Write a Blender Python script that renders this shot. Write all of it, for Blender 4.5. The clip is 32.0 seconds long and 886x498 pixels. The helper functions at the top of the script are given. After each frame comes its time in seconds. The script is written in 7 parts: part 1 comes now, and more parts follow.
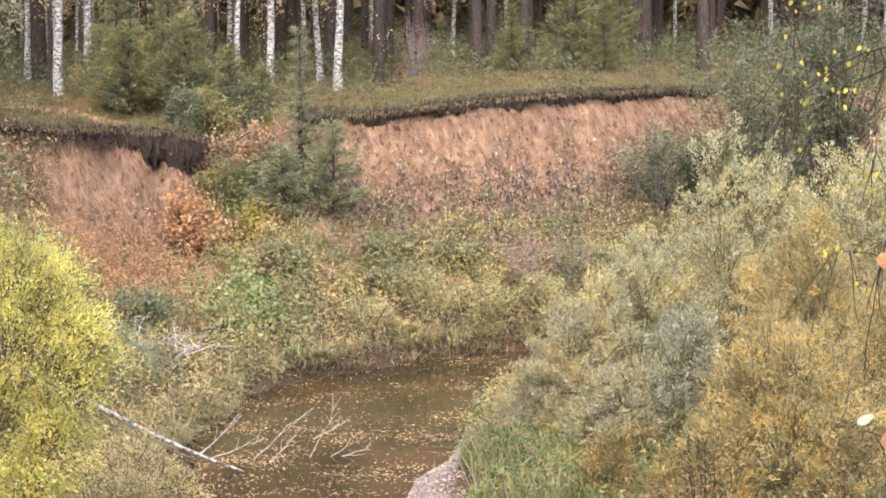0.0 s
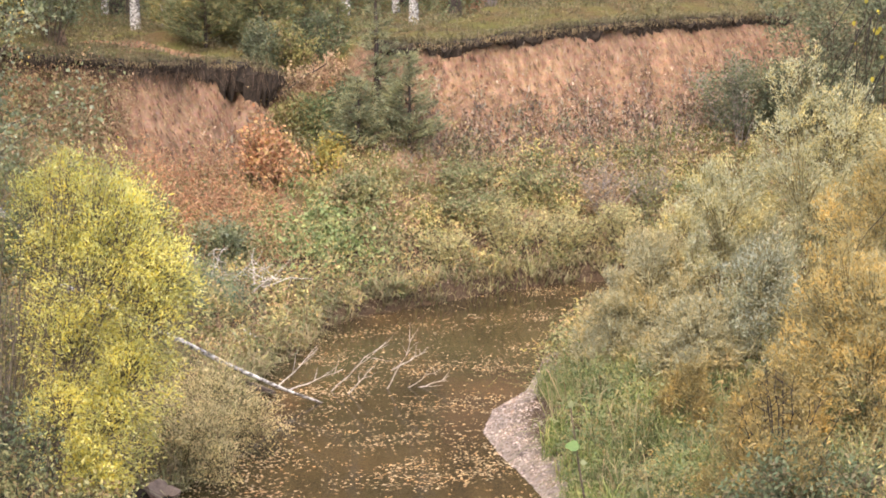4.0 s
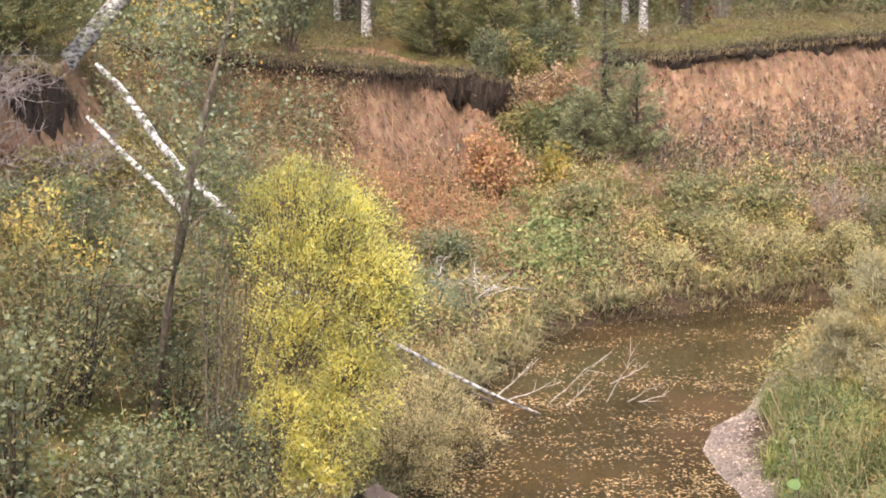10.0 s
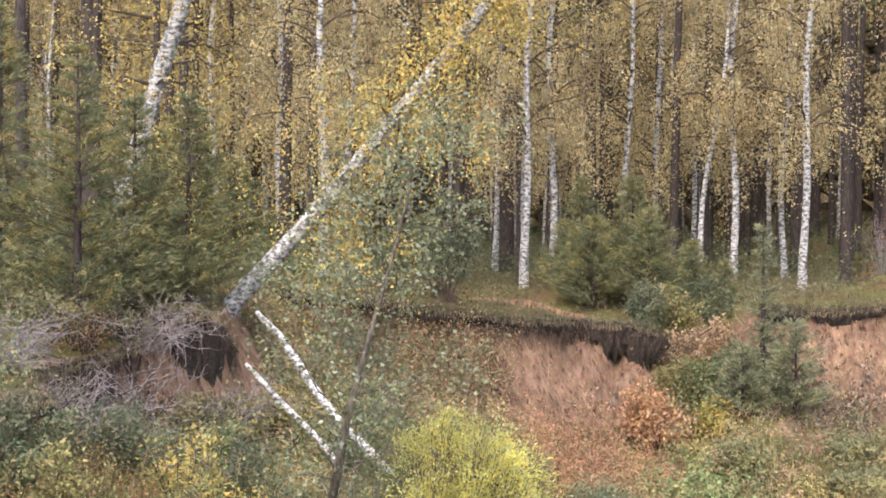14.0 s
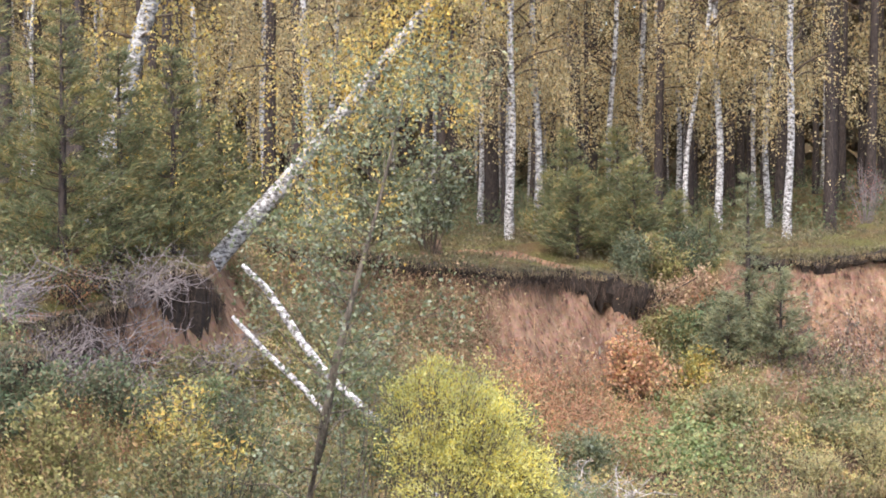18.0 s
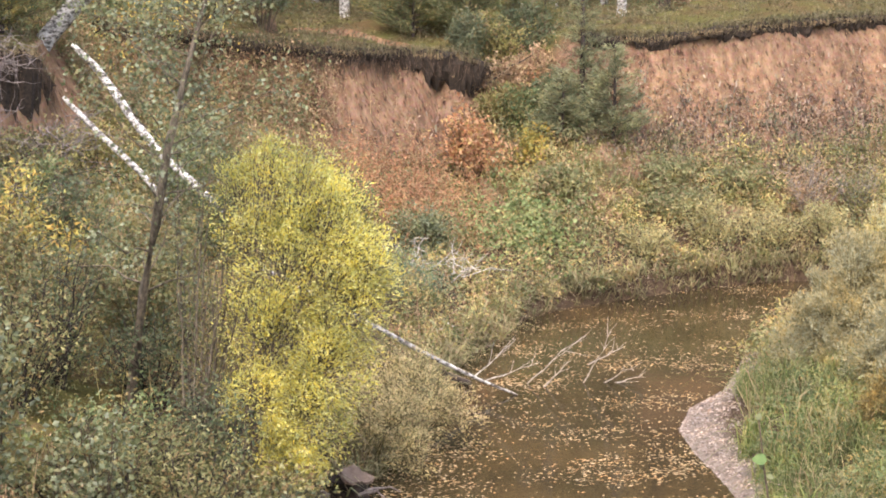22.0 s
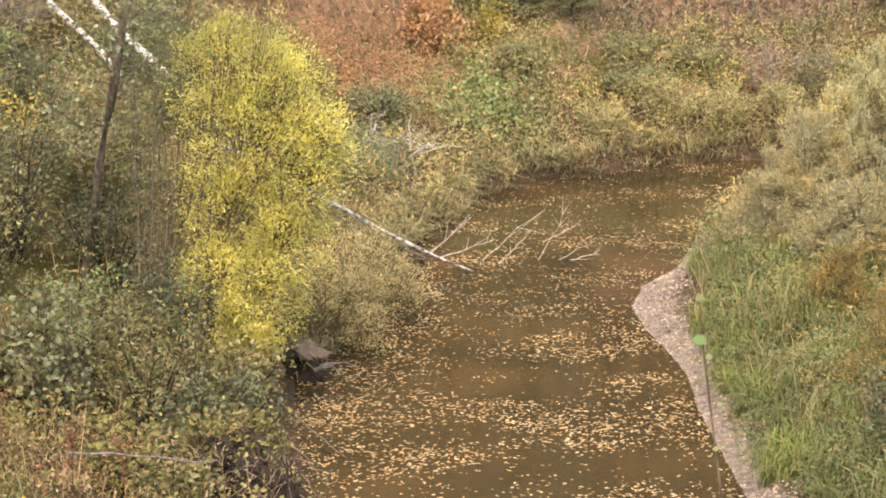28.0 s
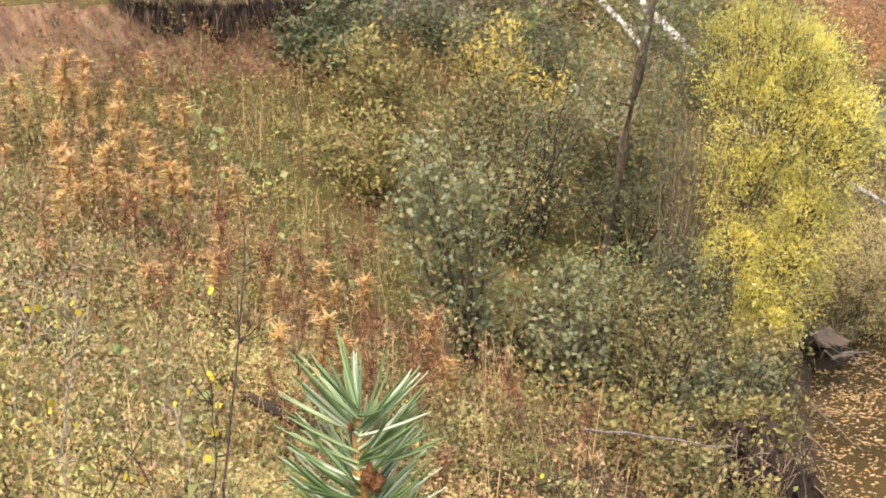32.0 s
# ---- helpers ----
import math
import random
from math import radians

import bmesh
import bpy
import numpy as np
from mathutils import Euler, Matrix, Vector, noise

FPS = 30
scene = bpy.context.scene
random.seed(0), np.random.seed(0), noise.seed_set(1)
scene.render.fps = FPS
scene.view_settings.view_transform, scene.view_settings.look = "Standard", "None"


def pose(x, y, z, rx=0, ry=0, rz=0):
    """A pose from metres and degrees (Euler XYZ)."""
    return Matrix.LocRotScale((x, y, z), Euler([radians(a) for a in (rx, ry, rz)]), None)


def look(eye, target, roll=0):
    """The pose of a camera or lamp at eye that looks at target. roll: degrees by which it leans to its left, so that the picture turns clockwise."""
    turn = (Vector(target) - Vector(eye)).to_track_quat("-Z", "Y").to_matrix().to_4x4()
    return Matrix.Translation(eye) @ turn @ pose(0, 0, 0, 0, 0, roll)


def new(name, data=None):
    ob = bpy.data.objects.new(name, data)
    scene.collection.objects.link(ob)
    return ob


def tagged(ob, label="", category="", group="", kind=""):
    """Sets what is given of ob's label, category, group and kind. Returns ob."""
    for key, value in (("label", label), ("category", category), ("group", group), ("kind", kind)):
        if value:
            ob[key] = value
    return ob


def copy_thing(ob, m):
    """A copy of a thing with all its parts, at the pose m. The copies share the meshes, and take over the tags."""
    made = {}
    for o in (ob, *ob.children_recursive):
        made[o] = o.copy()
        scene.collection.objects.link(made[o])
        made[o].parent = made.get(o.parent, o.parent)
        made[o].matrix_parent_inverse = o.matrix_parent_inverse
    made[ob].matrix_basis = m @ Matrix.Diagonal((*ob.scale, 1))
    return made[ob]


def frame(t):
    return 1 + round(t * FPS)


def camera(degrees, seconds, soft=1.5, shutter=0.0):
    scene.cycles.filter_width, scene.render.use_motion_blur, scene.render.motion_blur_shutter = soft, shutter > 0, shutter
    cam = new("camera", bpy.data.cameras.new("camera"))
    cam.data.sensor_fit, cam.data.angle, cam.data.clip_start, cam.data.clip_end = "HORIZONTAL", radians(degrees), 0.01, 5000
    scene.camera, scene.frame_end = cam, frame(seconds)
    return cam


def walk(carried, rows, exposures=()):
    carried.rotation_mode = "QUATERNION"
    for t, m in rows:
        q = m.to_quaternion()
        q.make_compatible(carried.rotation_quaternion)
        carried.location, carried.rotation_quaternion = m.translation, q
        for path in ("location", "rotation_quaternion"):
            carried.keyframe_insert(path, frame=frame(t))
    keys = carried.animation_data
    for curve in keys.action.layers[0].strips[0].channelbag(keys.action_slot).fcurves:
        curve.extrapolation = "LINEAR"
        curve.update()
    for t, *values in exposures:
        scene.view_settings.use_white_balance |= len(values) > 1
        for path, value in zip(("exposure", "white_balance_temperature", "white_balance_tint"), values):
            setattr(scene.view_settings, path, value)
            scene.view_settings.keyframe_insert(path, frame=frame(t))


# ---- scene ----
# camera: hand-held at the edge of the high bank, panning over the river bend
cam = camera(25.98, 32.0, soft=1.8)
PATH = [  # seconds, x, y, z, heading (to the right), tilt (up), lean
    (0.0, -0.010, -0.082, 7.463, -0.000, -7.150, 0.113),
    (0.5, -0.004, -0.079, 7.459, -0.312, -7.442, 0.143),
    (1.0, 0.005, -0.076, 7.450, -0.591, -7.716, 0.091),
    (1.5, 0.011, -0.066, 7.454, -1.061, -8.000, 0.016),
    (2.0, 0.025, -0.055, 7.453, -1.798, -8.251, -0.071),
    (2.5, 0.024, -0.047, 7.462, -2.114, -8.572, -0.043),
    (3.0, 0.016, -0.047, 7.470, -2.305, -8.856, -0.177),
    (3.5, 0.022, -0.049, 7.466, -2.307, -9.051, -0.395),
    (5.5, 0.024, -0.059, 7.475, -2.735, -9.462, -0.982),
    (6.0, 0.021, -0.060, 7.473, -2.996, -9.489, -1.007),
    (6.5, 0.019, -0.053, 7.471, -3.243, -9.517, -0.962),
    (7.0, 0.017, -0.043, 7.469, -3.474, -9.629, -0.862),
    (7.5, 0.011, -0.033, 7.468, -3.709, -9.654, -0.795),
    (8.0, 0.013, -0.020, 7.471, -4.148, -9.655, -0.719),
    (8.5, 0.027, -0.006, 7.469, -4.879, -9.594, -0.589),
    (9.0, 0.043, 0.010, 7.468, -5.758, -9.524, -0.510),
    (9.5, 0.037, 0.018, 7.474, -7.000, -9.342, -0.218),
    (10.0, 0.023, 0.024, 7.511, -9.098, -8.934, -0.043),
    (10.5, 0.030, 0.036, 7.514, -10.972, -8.194, 0.147),
    (11.0, 0.035, 0.045, 7.516, -11.951, -7.696, 0.254),
    (11.5, 0.019, 0.047, 7.530, -12.693, -7.135, 0.414),
    (12.0, 0.018, 0.047, 7.547, -13.229, -5.933, 0.565),
    (12.5, 0.019, 0.056, 7.558, -13.435, -4.904, 0.609),
    (13.0, 0.021, 0.067, 7.572, -13.574, -3.699, 0.622),
    (13.5, 0.031, 0.057, 7.571, -13.722, -2.365, 0.592),
    (14.0, 0.030, 0.051, 7.580, -13.799, -1.553, 0.540),
    (14.5, 0.033, 0.047, 7.582, -13.719, -0.913, 0.393),
    (16.5, 0.018, -0.022, 7.511, -13.175, 0.488, 0.034),
    (17.0, 0.024, -0.013, 7.503, -13.173, -0.429, 0.027),
    (17.5, 0.028, -0.004, 7.509, -13.296, -1.738, 0.054),
    (18.0, 0.039, -0.006, 7.504, -13.351, -2.890, 0.062),
    (18.5, 0.045, -0.015, 7.501, -13.260, -3.737, 0.013),
    (19.0, 0.054, -0.024, 7.503, -13.106, -4.274, -0.041),
    (19.5, 0.051, -0.022, 7.507, -12.887, -4.829, -0.163),
    (20.0, 0.057, -0.019, 7.506, -12.723, -5.324, -0.199),
    (20.5, 0.055, -0.024, 7.504, -12.317, -5.951, -0.041),
    (21.0, 0.072, -0.013, 7.495, -11.702, -7.087, 0.045),
    (21.5, 0.072, 0.018, 7.496, -10.123, -8.394, 0.095),
    (22.0, 0.062, 0.037, 7.489, -8.487, -9.465, 0.057),
    (22.5, 0.060, 0.032, 7.472, -7.469, -10.091, -0.014),
    (23.0, 0.044, 0.041, 7.474, -6.655, -10.652, 0.079),
    (23.5, 0.030, 0.043, 7.479, -5.856, -11.159, 0.215),
    (24.0, 0.027, 0.029, 7.476, -5.180, -11.586, 0.229),
    (24.5, 0.036, 0.007, 7.485, -4.593, -11.952, 0.387),
    (26.5, 0.112, -0.122, 7.540, -3.640, -12.507, 0.654),
    (27.0, 0.131, -0.107, 7.537, -4.742, -12.608, 0.646),
    (27.5, 0.137, -0.055, 7.526, -6.147, -12.888, 0.629),
    (28.0, 0.105, -0.062, 7.532, -7.181, -13.167, 0.674),
    (28.5, 0.067, -0.024, 7.522, -8.181, -13.421, 0.699),
    (29.0, 0.030, 0.014, 7.513, -9.960, -13.739, 0.634),
    (29.5, -0.014, 0.078, 7.494, -13.381, -14.185, 0.351),
    (30.0, -0.051, 0.127, 7.475, -17.108, -14.695, 0.116),
    (30.5, -0.071, 0.144, 7.465, -19.473, -15.269, -0.136),
    (31.0, -0.068, 0.118, 7.485, -21.811, -15.540, -0.564),
    (31.5, -0.041, 0.067, 7.534, -23.173, -15.350, -0.693),
    (32.0, 0.006, 0.034, 7.577, -22.876, -13.880, -0.837),
]


def aimed(x, y, z, heading, tilt, lean):
    h, p = radians(heading), radians(tilt)
    way = Vector((math.sin(h) * math.cos(p), math.cos(h) * math.cos(p), math.sin(p)))
    return look((x, y, z), Vector((x, y, z)) + way, lean)


# exposure and white balance, as the clip's camera drifts from cool to warm
LOOK = [(0.0, 1.41, 6400, 12), (2.0, 1.37, 6650, 12), (9.0, 1.3, 6900, 12), (13.0, 1.24, 6450, 12), (16.5, 1.27, 5950, 12), (20.0, 1.24, 6450, 12), (23.0, 1.3, 6700, 11), (28.0, 1.24, 7600, 9), (30.0, 1.22, 8100, 7), (32.0, 1.32, 7600, 9)]
walk(cam, [(row[0], aimed(*row[1:])) for row in PATH], LOOK)

# overcast autumn daylight
SUN_HEIGHT, SUN_TURN = radians(57), radians(185)
world = bpy.data.worlds.new("sky")
scene.world = world
world.use_nodes = True
sky = world.node_tree.nodes.new("ShaderNodeTexSky")
sky.sky_type, sky.sun_disc = "NISHITA", False
sky.sun_elevation, sky.sun_rotation = SUN_HEIGHT, SUN_TURN
sky.dust_density, sky.ozone_density = 4.0, 0.6
world.node_tree.links.new(sky.outputs[0], world.node_tree.nodes["Background"].inputs[0])
world.node_tree.nodes["Background"].inputs[1].default_value = 0.23
sun = new("sun", bpy.data.lights.new("sun", "SUN"))
sun.data.energy, sun.data.angle, sun.data.color = 1.15, radians(50), (1.0, 0.97, 0.93)
sun.matrix_world = look((0, 0, 40), Vector((0, 0, 40)) - Vector((math.sin(SUN_TURN) * math.cos(SUN_HEIGHT), math.cos(SUN_TURN) * math.cos(SUN_HEIGHT), math.sin(SUN_HEIGHT))))


# ---- building helpers ----
rng = np.random.default_rng(7)


class Geo:
    """Collects quads and triangles of one mesh."""

    def __init__(self):
        self.v, self.q, self.t, self.n = [], [], [], 0

    def add(self, v, quads=None, tris=None):
        v = np.asarray(v, float).reshape(-1, 3)
        if quads is not None and len(quads):
            self.q.append(np.asarray(quads, np.int64).reshape(-1, 4) + self.n)
        if tris is not None and len(tris):
            self.t.append(np.asarray(tris, np.int64).reshape(-1, 3) + self.n)
        self.v.append(v)
        self.n += len(v)

    def mesh(self, name, material, smooth=False):
        me = bpy.data.meshes.new(name)
        v = np.concatenate(self.v)
        q = np.concatenate(self.q) if self.q else np.zeros((0, 4), np.int64)
        t = np.concatenate(self.t) if self.t else np.zeros((0, 3), np.int64)
        me.vertices.add(len(v))
        me.vertices.foreach_set("co", v.astype(np.float32).ravel())
        me.loops.add(q.size + t.size)
        me.loops.foreach_set("vertex_index", np.concatenate([q.ravel(), t.ravel()]).astype(np.int32))
        me.polygons.add(len(q) + len(t))
        start = np.concatenate([np.arange(len(q)) * 4, q.size + np.arange(len(t)) * 3])
        me.polygons.foreach_set("loop_start", start.astype(np.int32))
        me.polygons.foreach_set("use_smooth", np.full(len(q) + len(t), smooth))
        me.materials.append(material)
        me.update(calc_edges=True)
        me.validate()
        return me


def thing(name, label, category, group="", kind="", at=(0, 0, 0)):
    ob = new(name)
    ob.location = at
    return tagged(ob, label, category, group, kind)


def part(name, geo, material, parent, label="", smooth=False, kind=""):
    ob = new(name, geo.mesh(name, material, smooth))
    ob.parent = parent
    return tagged(ob, label, kind=kind)


def whole(name, geo, material, label, category, group="", kind="", smooth=False):
    return tagged(new(name, geo.mesh(name, material, smooth)), label, category, group, kind)


def tube(geo, pts, radii, sides=6, rough=0.0, r=rng):
    """A tapering limb along pts."""
    pts = np.asarray(pts, float)
    n = len(pts)
    radii = np.broadcast_to(radii, (n,))
    d = np.gradient(pts, axis=0)
    d /= np.linalg.norm(d, axis=1, keepdims=True) + 1e-9
    ref = np.where(np.abs(d[:, 2:3]) > 0.9, np.array([[1.0, 0, 0]]), np.array([[0, 0, 1.0]]))
    a = np.cross(d, ref)
    a /= np.linalg.norm(a, axis=1, keepdims=True) + 1e-9
    b = np.cross(d, a)
    ang = np.linspace(0, 2 * np.pi, sides, endpoint=False)
    rr = radii[:, None] * (1 + rough * r.standard_normal((n, sides)))
    ring = pts[:, None] + rr[..., None] * (np.cos(ang)[None, :, None] * a[:, None] + np.sin(ang)[None, :, None] * b[:, None])
    i = np.arange(n - 1)[:, None] * sides
    k = np.arange(sides)[None]
    k2 = (k + 1) % sides
    quads = np.stack([i + k, i + k2, i + sides + k2, i + sides + k], -1).reshape(-1, 4)
    cap = np.array([[(n - 1) * sides + j, (n - 1) * sides + j + 1, (n - 1) * sides + sides - 1] for j in range(sides - 2)])
    geo.add(ring.reshape(-1, 3), quads, cap)


def curve_pts(p0, way, length, n=6, bend=(0, 0, 0), wiggle=0.03, r=rng):
    """Points of a limb that leaves p0 along way, bends, and wavers."""
    u = np.linspace(0, 1, n)[:, None]
    way = np.asarray(way, float) / np.linalg.norm(way)
    w = r.standard_normal((n, 3)) * wiggle * length * u
    return np.asarray(p0, float) + way * u * length + np.asarray(bend, float) * u ** 2 * length + w


def leaves(geo, pos, size, wide=0.5, droop=0.0, flat=0.5, way=None, fold=0.12, r=rng, kite=False):
    """Leaves at pos, kite-shaped or pointed; size: (least, most); way: their axes; flat: how level they lie."""
    pos = np.asarray(pos, float).reshape(-1, 3)
    n = len(pos)
    if n == 0:
        return
    s = r.uniform(size[0], size[1], (n, 1))
    a = r.standard_normal((n, 3))
    if way is not None:
        a = a * 0.55 + np.asarray(way)
    a[:, 2] -= droop
    a /= np.linalg.norm(a, axis=1, keepdims=True) + 1e-9
    up = r.standard_normal((n, 3)) * (1 - flat)
    up[:, 2] += flat
    side = np.cross(a, up)
    side /= np.linalg.norm(side, axis=1, keepdims=True) + 1e-9
    nor = np.cross(side, a)
    tip = pos + a * s
    if not kite:
        base = pos + a * s * 0.12 + nor * s * fold
        geo.add(np.stack([base + side * s * wide * 0.48, tip, base - side * s * wide * 0.48], 1), None, np.arange(3 * n).reshape(n, 3))
        return
    mid = pos + a * s * 0.45 + nor * s * fold
    v = np.stack([pos, mid + side * s * wide * 0.5, tip, mid - side * s * wide * 0.5], 1)
    geo.add(v, np.arange(4 * n).reshape(n, 4))


def blades(geo, base, height, width, lean, r=rng):
    """Grass blades: a bent strip of a quad and a triangle each."""
    n = len(base)
    h = r.uniform(height[0], height[1], (n, 1))
    ang = r.uniform(0, 2 * np.pi, n)
    out = np.stack([np.cos(ang), np.sin(ang), np.zeros(n)], 1)
    ang2 = ang + np.pi / 2 + r.uniform(-0.6, 0.6, n)
    side = np.stack([np.cos(ang2), np.sin(ang2), np.zeros(n)], 1) * width * r.uniform(0.6, 1.3, (n, 1))
    le = r.uniform(0.2, 1.0, (n, 1)) * lean
    mid = base + out * h * le * 0.35 + np.array([0, 0, 1.0]) * h * 0.62
    tip = base + out * h * le * 1.1 + np.array([0, 0, 1.0]) * h * (1.0 - 0.35 * le)
    v = np.stack([base - side, base + side, mid + side * 0.8, mid - side * 0.8, tip], 1)
    i = np.arange(n)[:, None] * 5
    geo.add(v, np.concatenate([i, i + 1, i + 2, i + 3], 1), np.concatenate([i + 3, i + 2, i + 4], 1))


# ---- lie of the land ----
RIVER = np.array([(-3.9, 17), (-3.8, 19), (-4.2, 21), (-4.6, 22.5), (-4.9, 24), (-4.6, 25.4), (-4.5, 27.5), (-4.3, 29.5), (-4.6, 31.5), (-4.4, 33),
                  (-4.0, 34.4), (-3.8, 36.6), (-3, 37.8), (-2.1, 38.7), (-1.2, 39.6), (-0.4, 40.4), (0.55, 41), (1.3, 41.4), (4, 42), (9, 41), (14, 38),
                  (40, 30), (40, 26), (13, 34), (8, 37), (4, 37.6), (2, 37.2), (0.9, 35.8), (0.4, 33.5), (0.1, 31.2), (-0.43, 29.9), (-0.57, 28.5),
                  (-0.3, 27.2), (0.06, 26), (0.3, 25), (0.44, 23.5), (0.74, 21.75), (0.95, 20.5), (1.5, 18), (3, 15), (8, 12), (40, 8), (40, 3), (8, 7),
                  (2, 9.5), (-2, 12.5), (-3.6, 15)])
# edge of the high ground: x, y, height, depth of the bare face, run of the face
LIP = np.array([(150, 75, 5.4, 1.5, 2), (20, 54, 5.3, 1.6, 2), (8.5, 52.5, 5.25, 1.8, 1.6), (5.8, 50.4, 5.25, 2.1, 1.5), (3.5, 48.6, 5.25, 2.3, 1.5),
                (2.2, 47.7, 5.2, 2.6, 1.5), (0.7, 46.75, 5.1, 2.8, 1.5), (-0.6, 46.2, 5.0, 2.6, 1.4), (-1.8, 45.7, 4.85, 2.2, 1.3), (-3, 45.6, 4.85, 1.6, 1.2),
                (-4.2, 47.6, 5.0, 0.5, 1.2), (-5.1, 48.5, 4.7, 0.5, 1.5), (-5.8, 46.6, 4.4, 0.8, 1), (-6.4, 44.7, 4.3, 1.2, 0.7), (-6.8, 45.3, 4.0, 1.4, 0.6),
                (-7.1, 44.3, 4.45, 2.2, 1.1), (-7.8, 44, 4.63, 2.5, 1.3), (-8.6, 42.9, 4.65, 2.5, 1.2), (-9.7, 42, 4.88, 2.3, 1.1), (-10.7, 41.7, 4.9, 2.0, 1.1),
                (-11.7, 42.2, 5.05, 1.9, 1.2), (-13.3, 42.7, 5.1, 1.7, 1.2), (-14.5, 42.0, 5.3, 1.4, 1), (-14.1, 38.5, 5.26, 1.3, 0.8), (-13.4, 36, 5.1, 2.0, 0.5),
                (-14.3, 34, 4.7, 2.0, 0.5), (-15.3, 31.3, 4.5, 2.0, 0.5), (-13.0, 27.0, 4.3, 0.9, 0.7), (-13.2, 24.0, 4.5, 1.0, 0.7), (-14.0, 22.0, 4.65, 1.0, 0.7), (-15, 20, 4.8, 1.2, 1.2),
                (-15, 15, 5.0, 0.5, 1), (-12, 9, 5.2, 0.1, 1), (-9, 5, 5.6, 0.1, 1), (-5, 2.6, 5.8, 0.1, 1), (0, 1.7, 5.9, 0.1, 1), (6, 1, 5.9, 0.1, 1),
                (20, -4, 5.9, 0.1, 1), (150, -40, 6, 0.1, 1)])


def inside(poly, x, y):
    hit = np.zeros(x.shape, bool)
    for (x0, y0), (x1, y1) in zip(poly, np.roll(poly, -1, 0)):
        c = (y0 > y) != (y1 > y)
        with np.errstate(divide="ignore", invalid="ignore"):
            hit ^= c & (x < (x1 - x0) * (y - y0) / (y1 - y0 + 1e-12) + x0)
    return hit


def nearest(poly, x, y, closed=True, values=None):
    """Distance to the outline, and the values there."""
    best = np.full(x.shape, 1e9)
    out = None if values is None else np.zeros(x.shape + (values.shape[1],))
    m = len(poly) if closed else len(poly) - 1
    for i in range(m):
        p0, p1 = poly[i], poly[(i + 1) % len(poly)]
        d = p1 - p0
        u = np.clip(((x - p0[0]) * d[0] + (y - p0[1]) * d[1]) / (d @ d), 0, 1)
        dist = np.hypot(x - p0[0] - u * d[0], y - p0[1] - u * d[1])
        k = dist < best
        best = np.where(k, dist, best)
        if values is not None:
            val = values[i] + u[..., None] * (values[(i + 1) % len(poly)] - values[i])
            out[k] = val[k]
    return (best, out) if values is not None else best


def bumps(x, y, scale, seed=0, octaves=3):
    """Soft smooth noise from turned sine waves, about -1 to 1."""
    g = np.random.default_rng(seed)
    z = np.zeros_like(x, float)
    for o in range(octaves):
        for _ in range(4):
            a, ph, f = g.uniform(0, 2 * np.pi), g.uniform(0, 2 * np.pi), 2 ** o / scale * g.uniform(0.7, 1.4) * 2 * np.pi
            z += np.sin((x * math.cos(a) + y * math.sin(a)) * f + ph) * 0.5 ** o / 3
    return z


def smooth01(v):
    v = np.clip(v, 0, 1)
    return v * v * (3 - 2 * v)


def land(x, y):
    """Height of the ground."""
    x, y = np.asarray(x, float), np.asarray(y, float)
    wet = inside(RIVER, x, y)
    dr = nearest(RIVER, x, y)
    low = inside(LIP[:, :2], x, y)
    s, val = nearest(LIP[:, :2], x, y, closed=False, values=LIP[:, 2:])
    zl, drop, run = val[..., 0], val[..., 1], val[..., 2]
    flute = bumps(x * 1.0, y * 0.25, 1.1, 3, 2) * 0.035 * np.clip(drop - 0.5, 0, 1) + bumps(x, y, 1.7, 31, 3) * 0.06 * np.clip(drop - 0.5, 0, 1) * smooth01(s / 0.4)
    s_low = np.clip(s + flute, 0.0, None)
    high = zl + 0.25 + 0.02 * np.minimum(s, 60) + bumps(x, y, 6.0, 5) * 0.12 * np.clip(s, 0, 1) - 0.25 * np.exp(-s * 2)
    foot = zl - drop
    part_way = dr / (dr + np.maximum(s_low - run, 0) + 1e-6)
    steep = 0.25 + 1.6 * smooth01((y - 34.5) / 2)
    bank = (0.16 + 0.14 * smooth01((y - 34) / 5)) * smooth01(dr * (1 + 2 * steep) / 0.7) + 0.12 * smooth01(dr / 2)
    talus = bank + (foot - bank) * part_way ** 1.15 + bumps(x, y, 2.5, 9) * 0.12 * smooth01(dr / 1.5) * smooth01(s_low / 2)
    face = foot + (drop - 0.02) * (1 - np.clip(s_low / run, 0, 1)) ** 1.25
    z = np.where(s_low < run, face, talus)
    z = np.where(low, z, high)
    bar = np.exp(-((x - 0.3) / 1.0) ** 2) * (y > 18) * (y < 32.5)
    z = np.where(low & ~wet, z - np.clip(z - 0.1 - 0.05 * dr, 0, 9) * bar * smooth01((1.2 - dr) / 1.0), z)
    return np.where(wet, -0.8 * smooth01((dr + 0.15) / 1.8) + 0.8 * smooth01(0.15 / 1.8), z)


def spread(n, x0, x1, y0, y1, keep=None, r=rng):
    """About n points of the ground within a rectangle, thinned by keep(x, y, z), which gives a chance."""
    x, y = r.uniform(x0, x1, n), r.uniform(y0, y1, n)
    z = land(x, y)
    if keep is not None:
        k = r.uniform(0, 1, n) < keep(x, y, z)
        x, y, z = x[k], y[k], z[k]
    return np.stack([x, y, z], 1)


# ---- materials ----
def material(name, rough=0.85, spec=0.3):
    m = bpy.data.materials.new(name)
    m.use_nodes = True
    n, l = m.node_tree.nodes, m.node_tree.links
    b = n["Principled BSDF"]
    b.inputs["Roughness"].default_value = rough
    b.inputs["Specular IOR Level"].default_value = spec
    return m, n, l, b


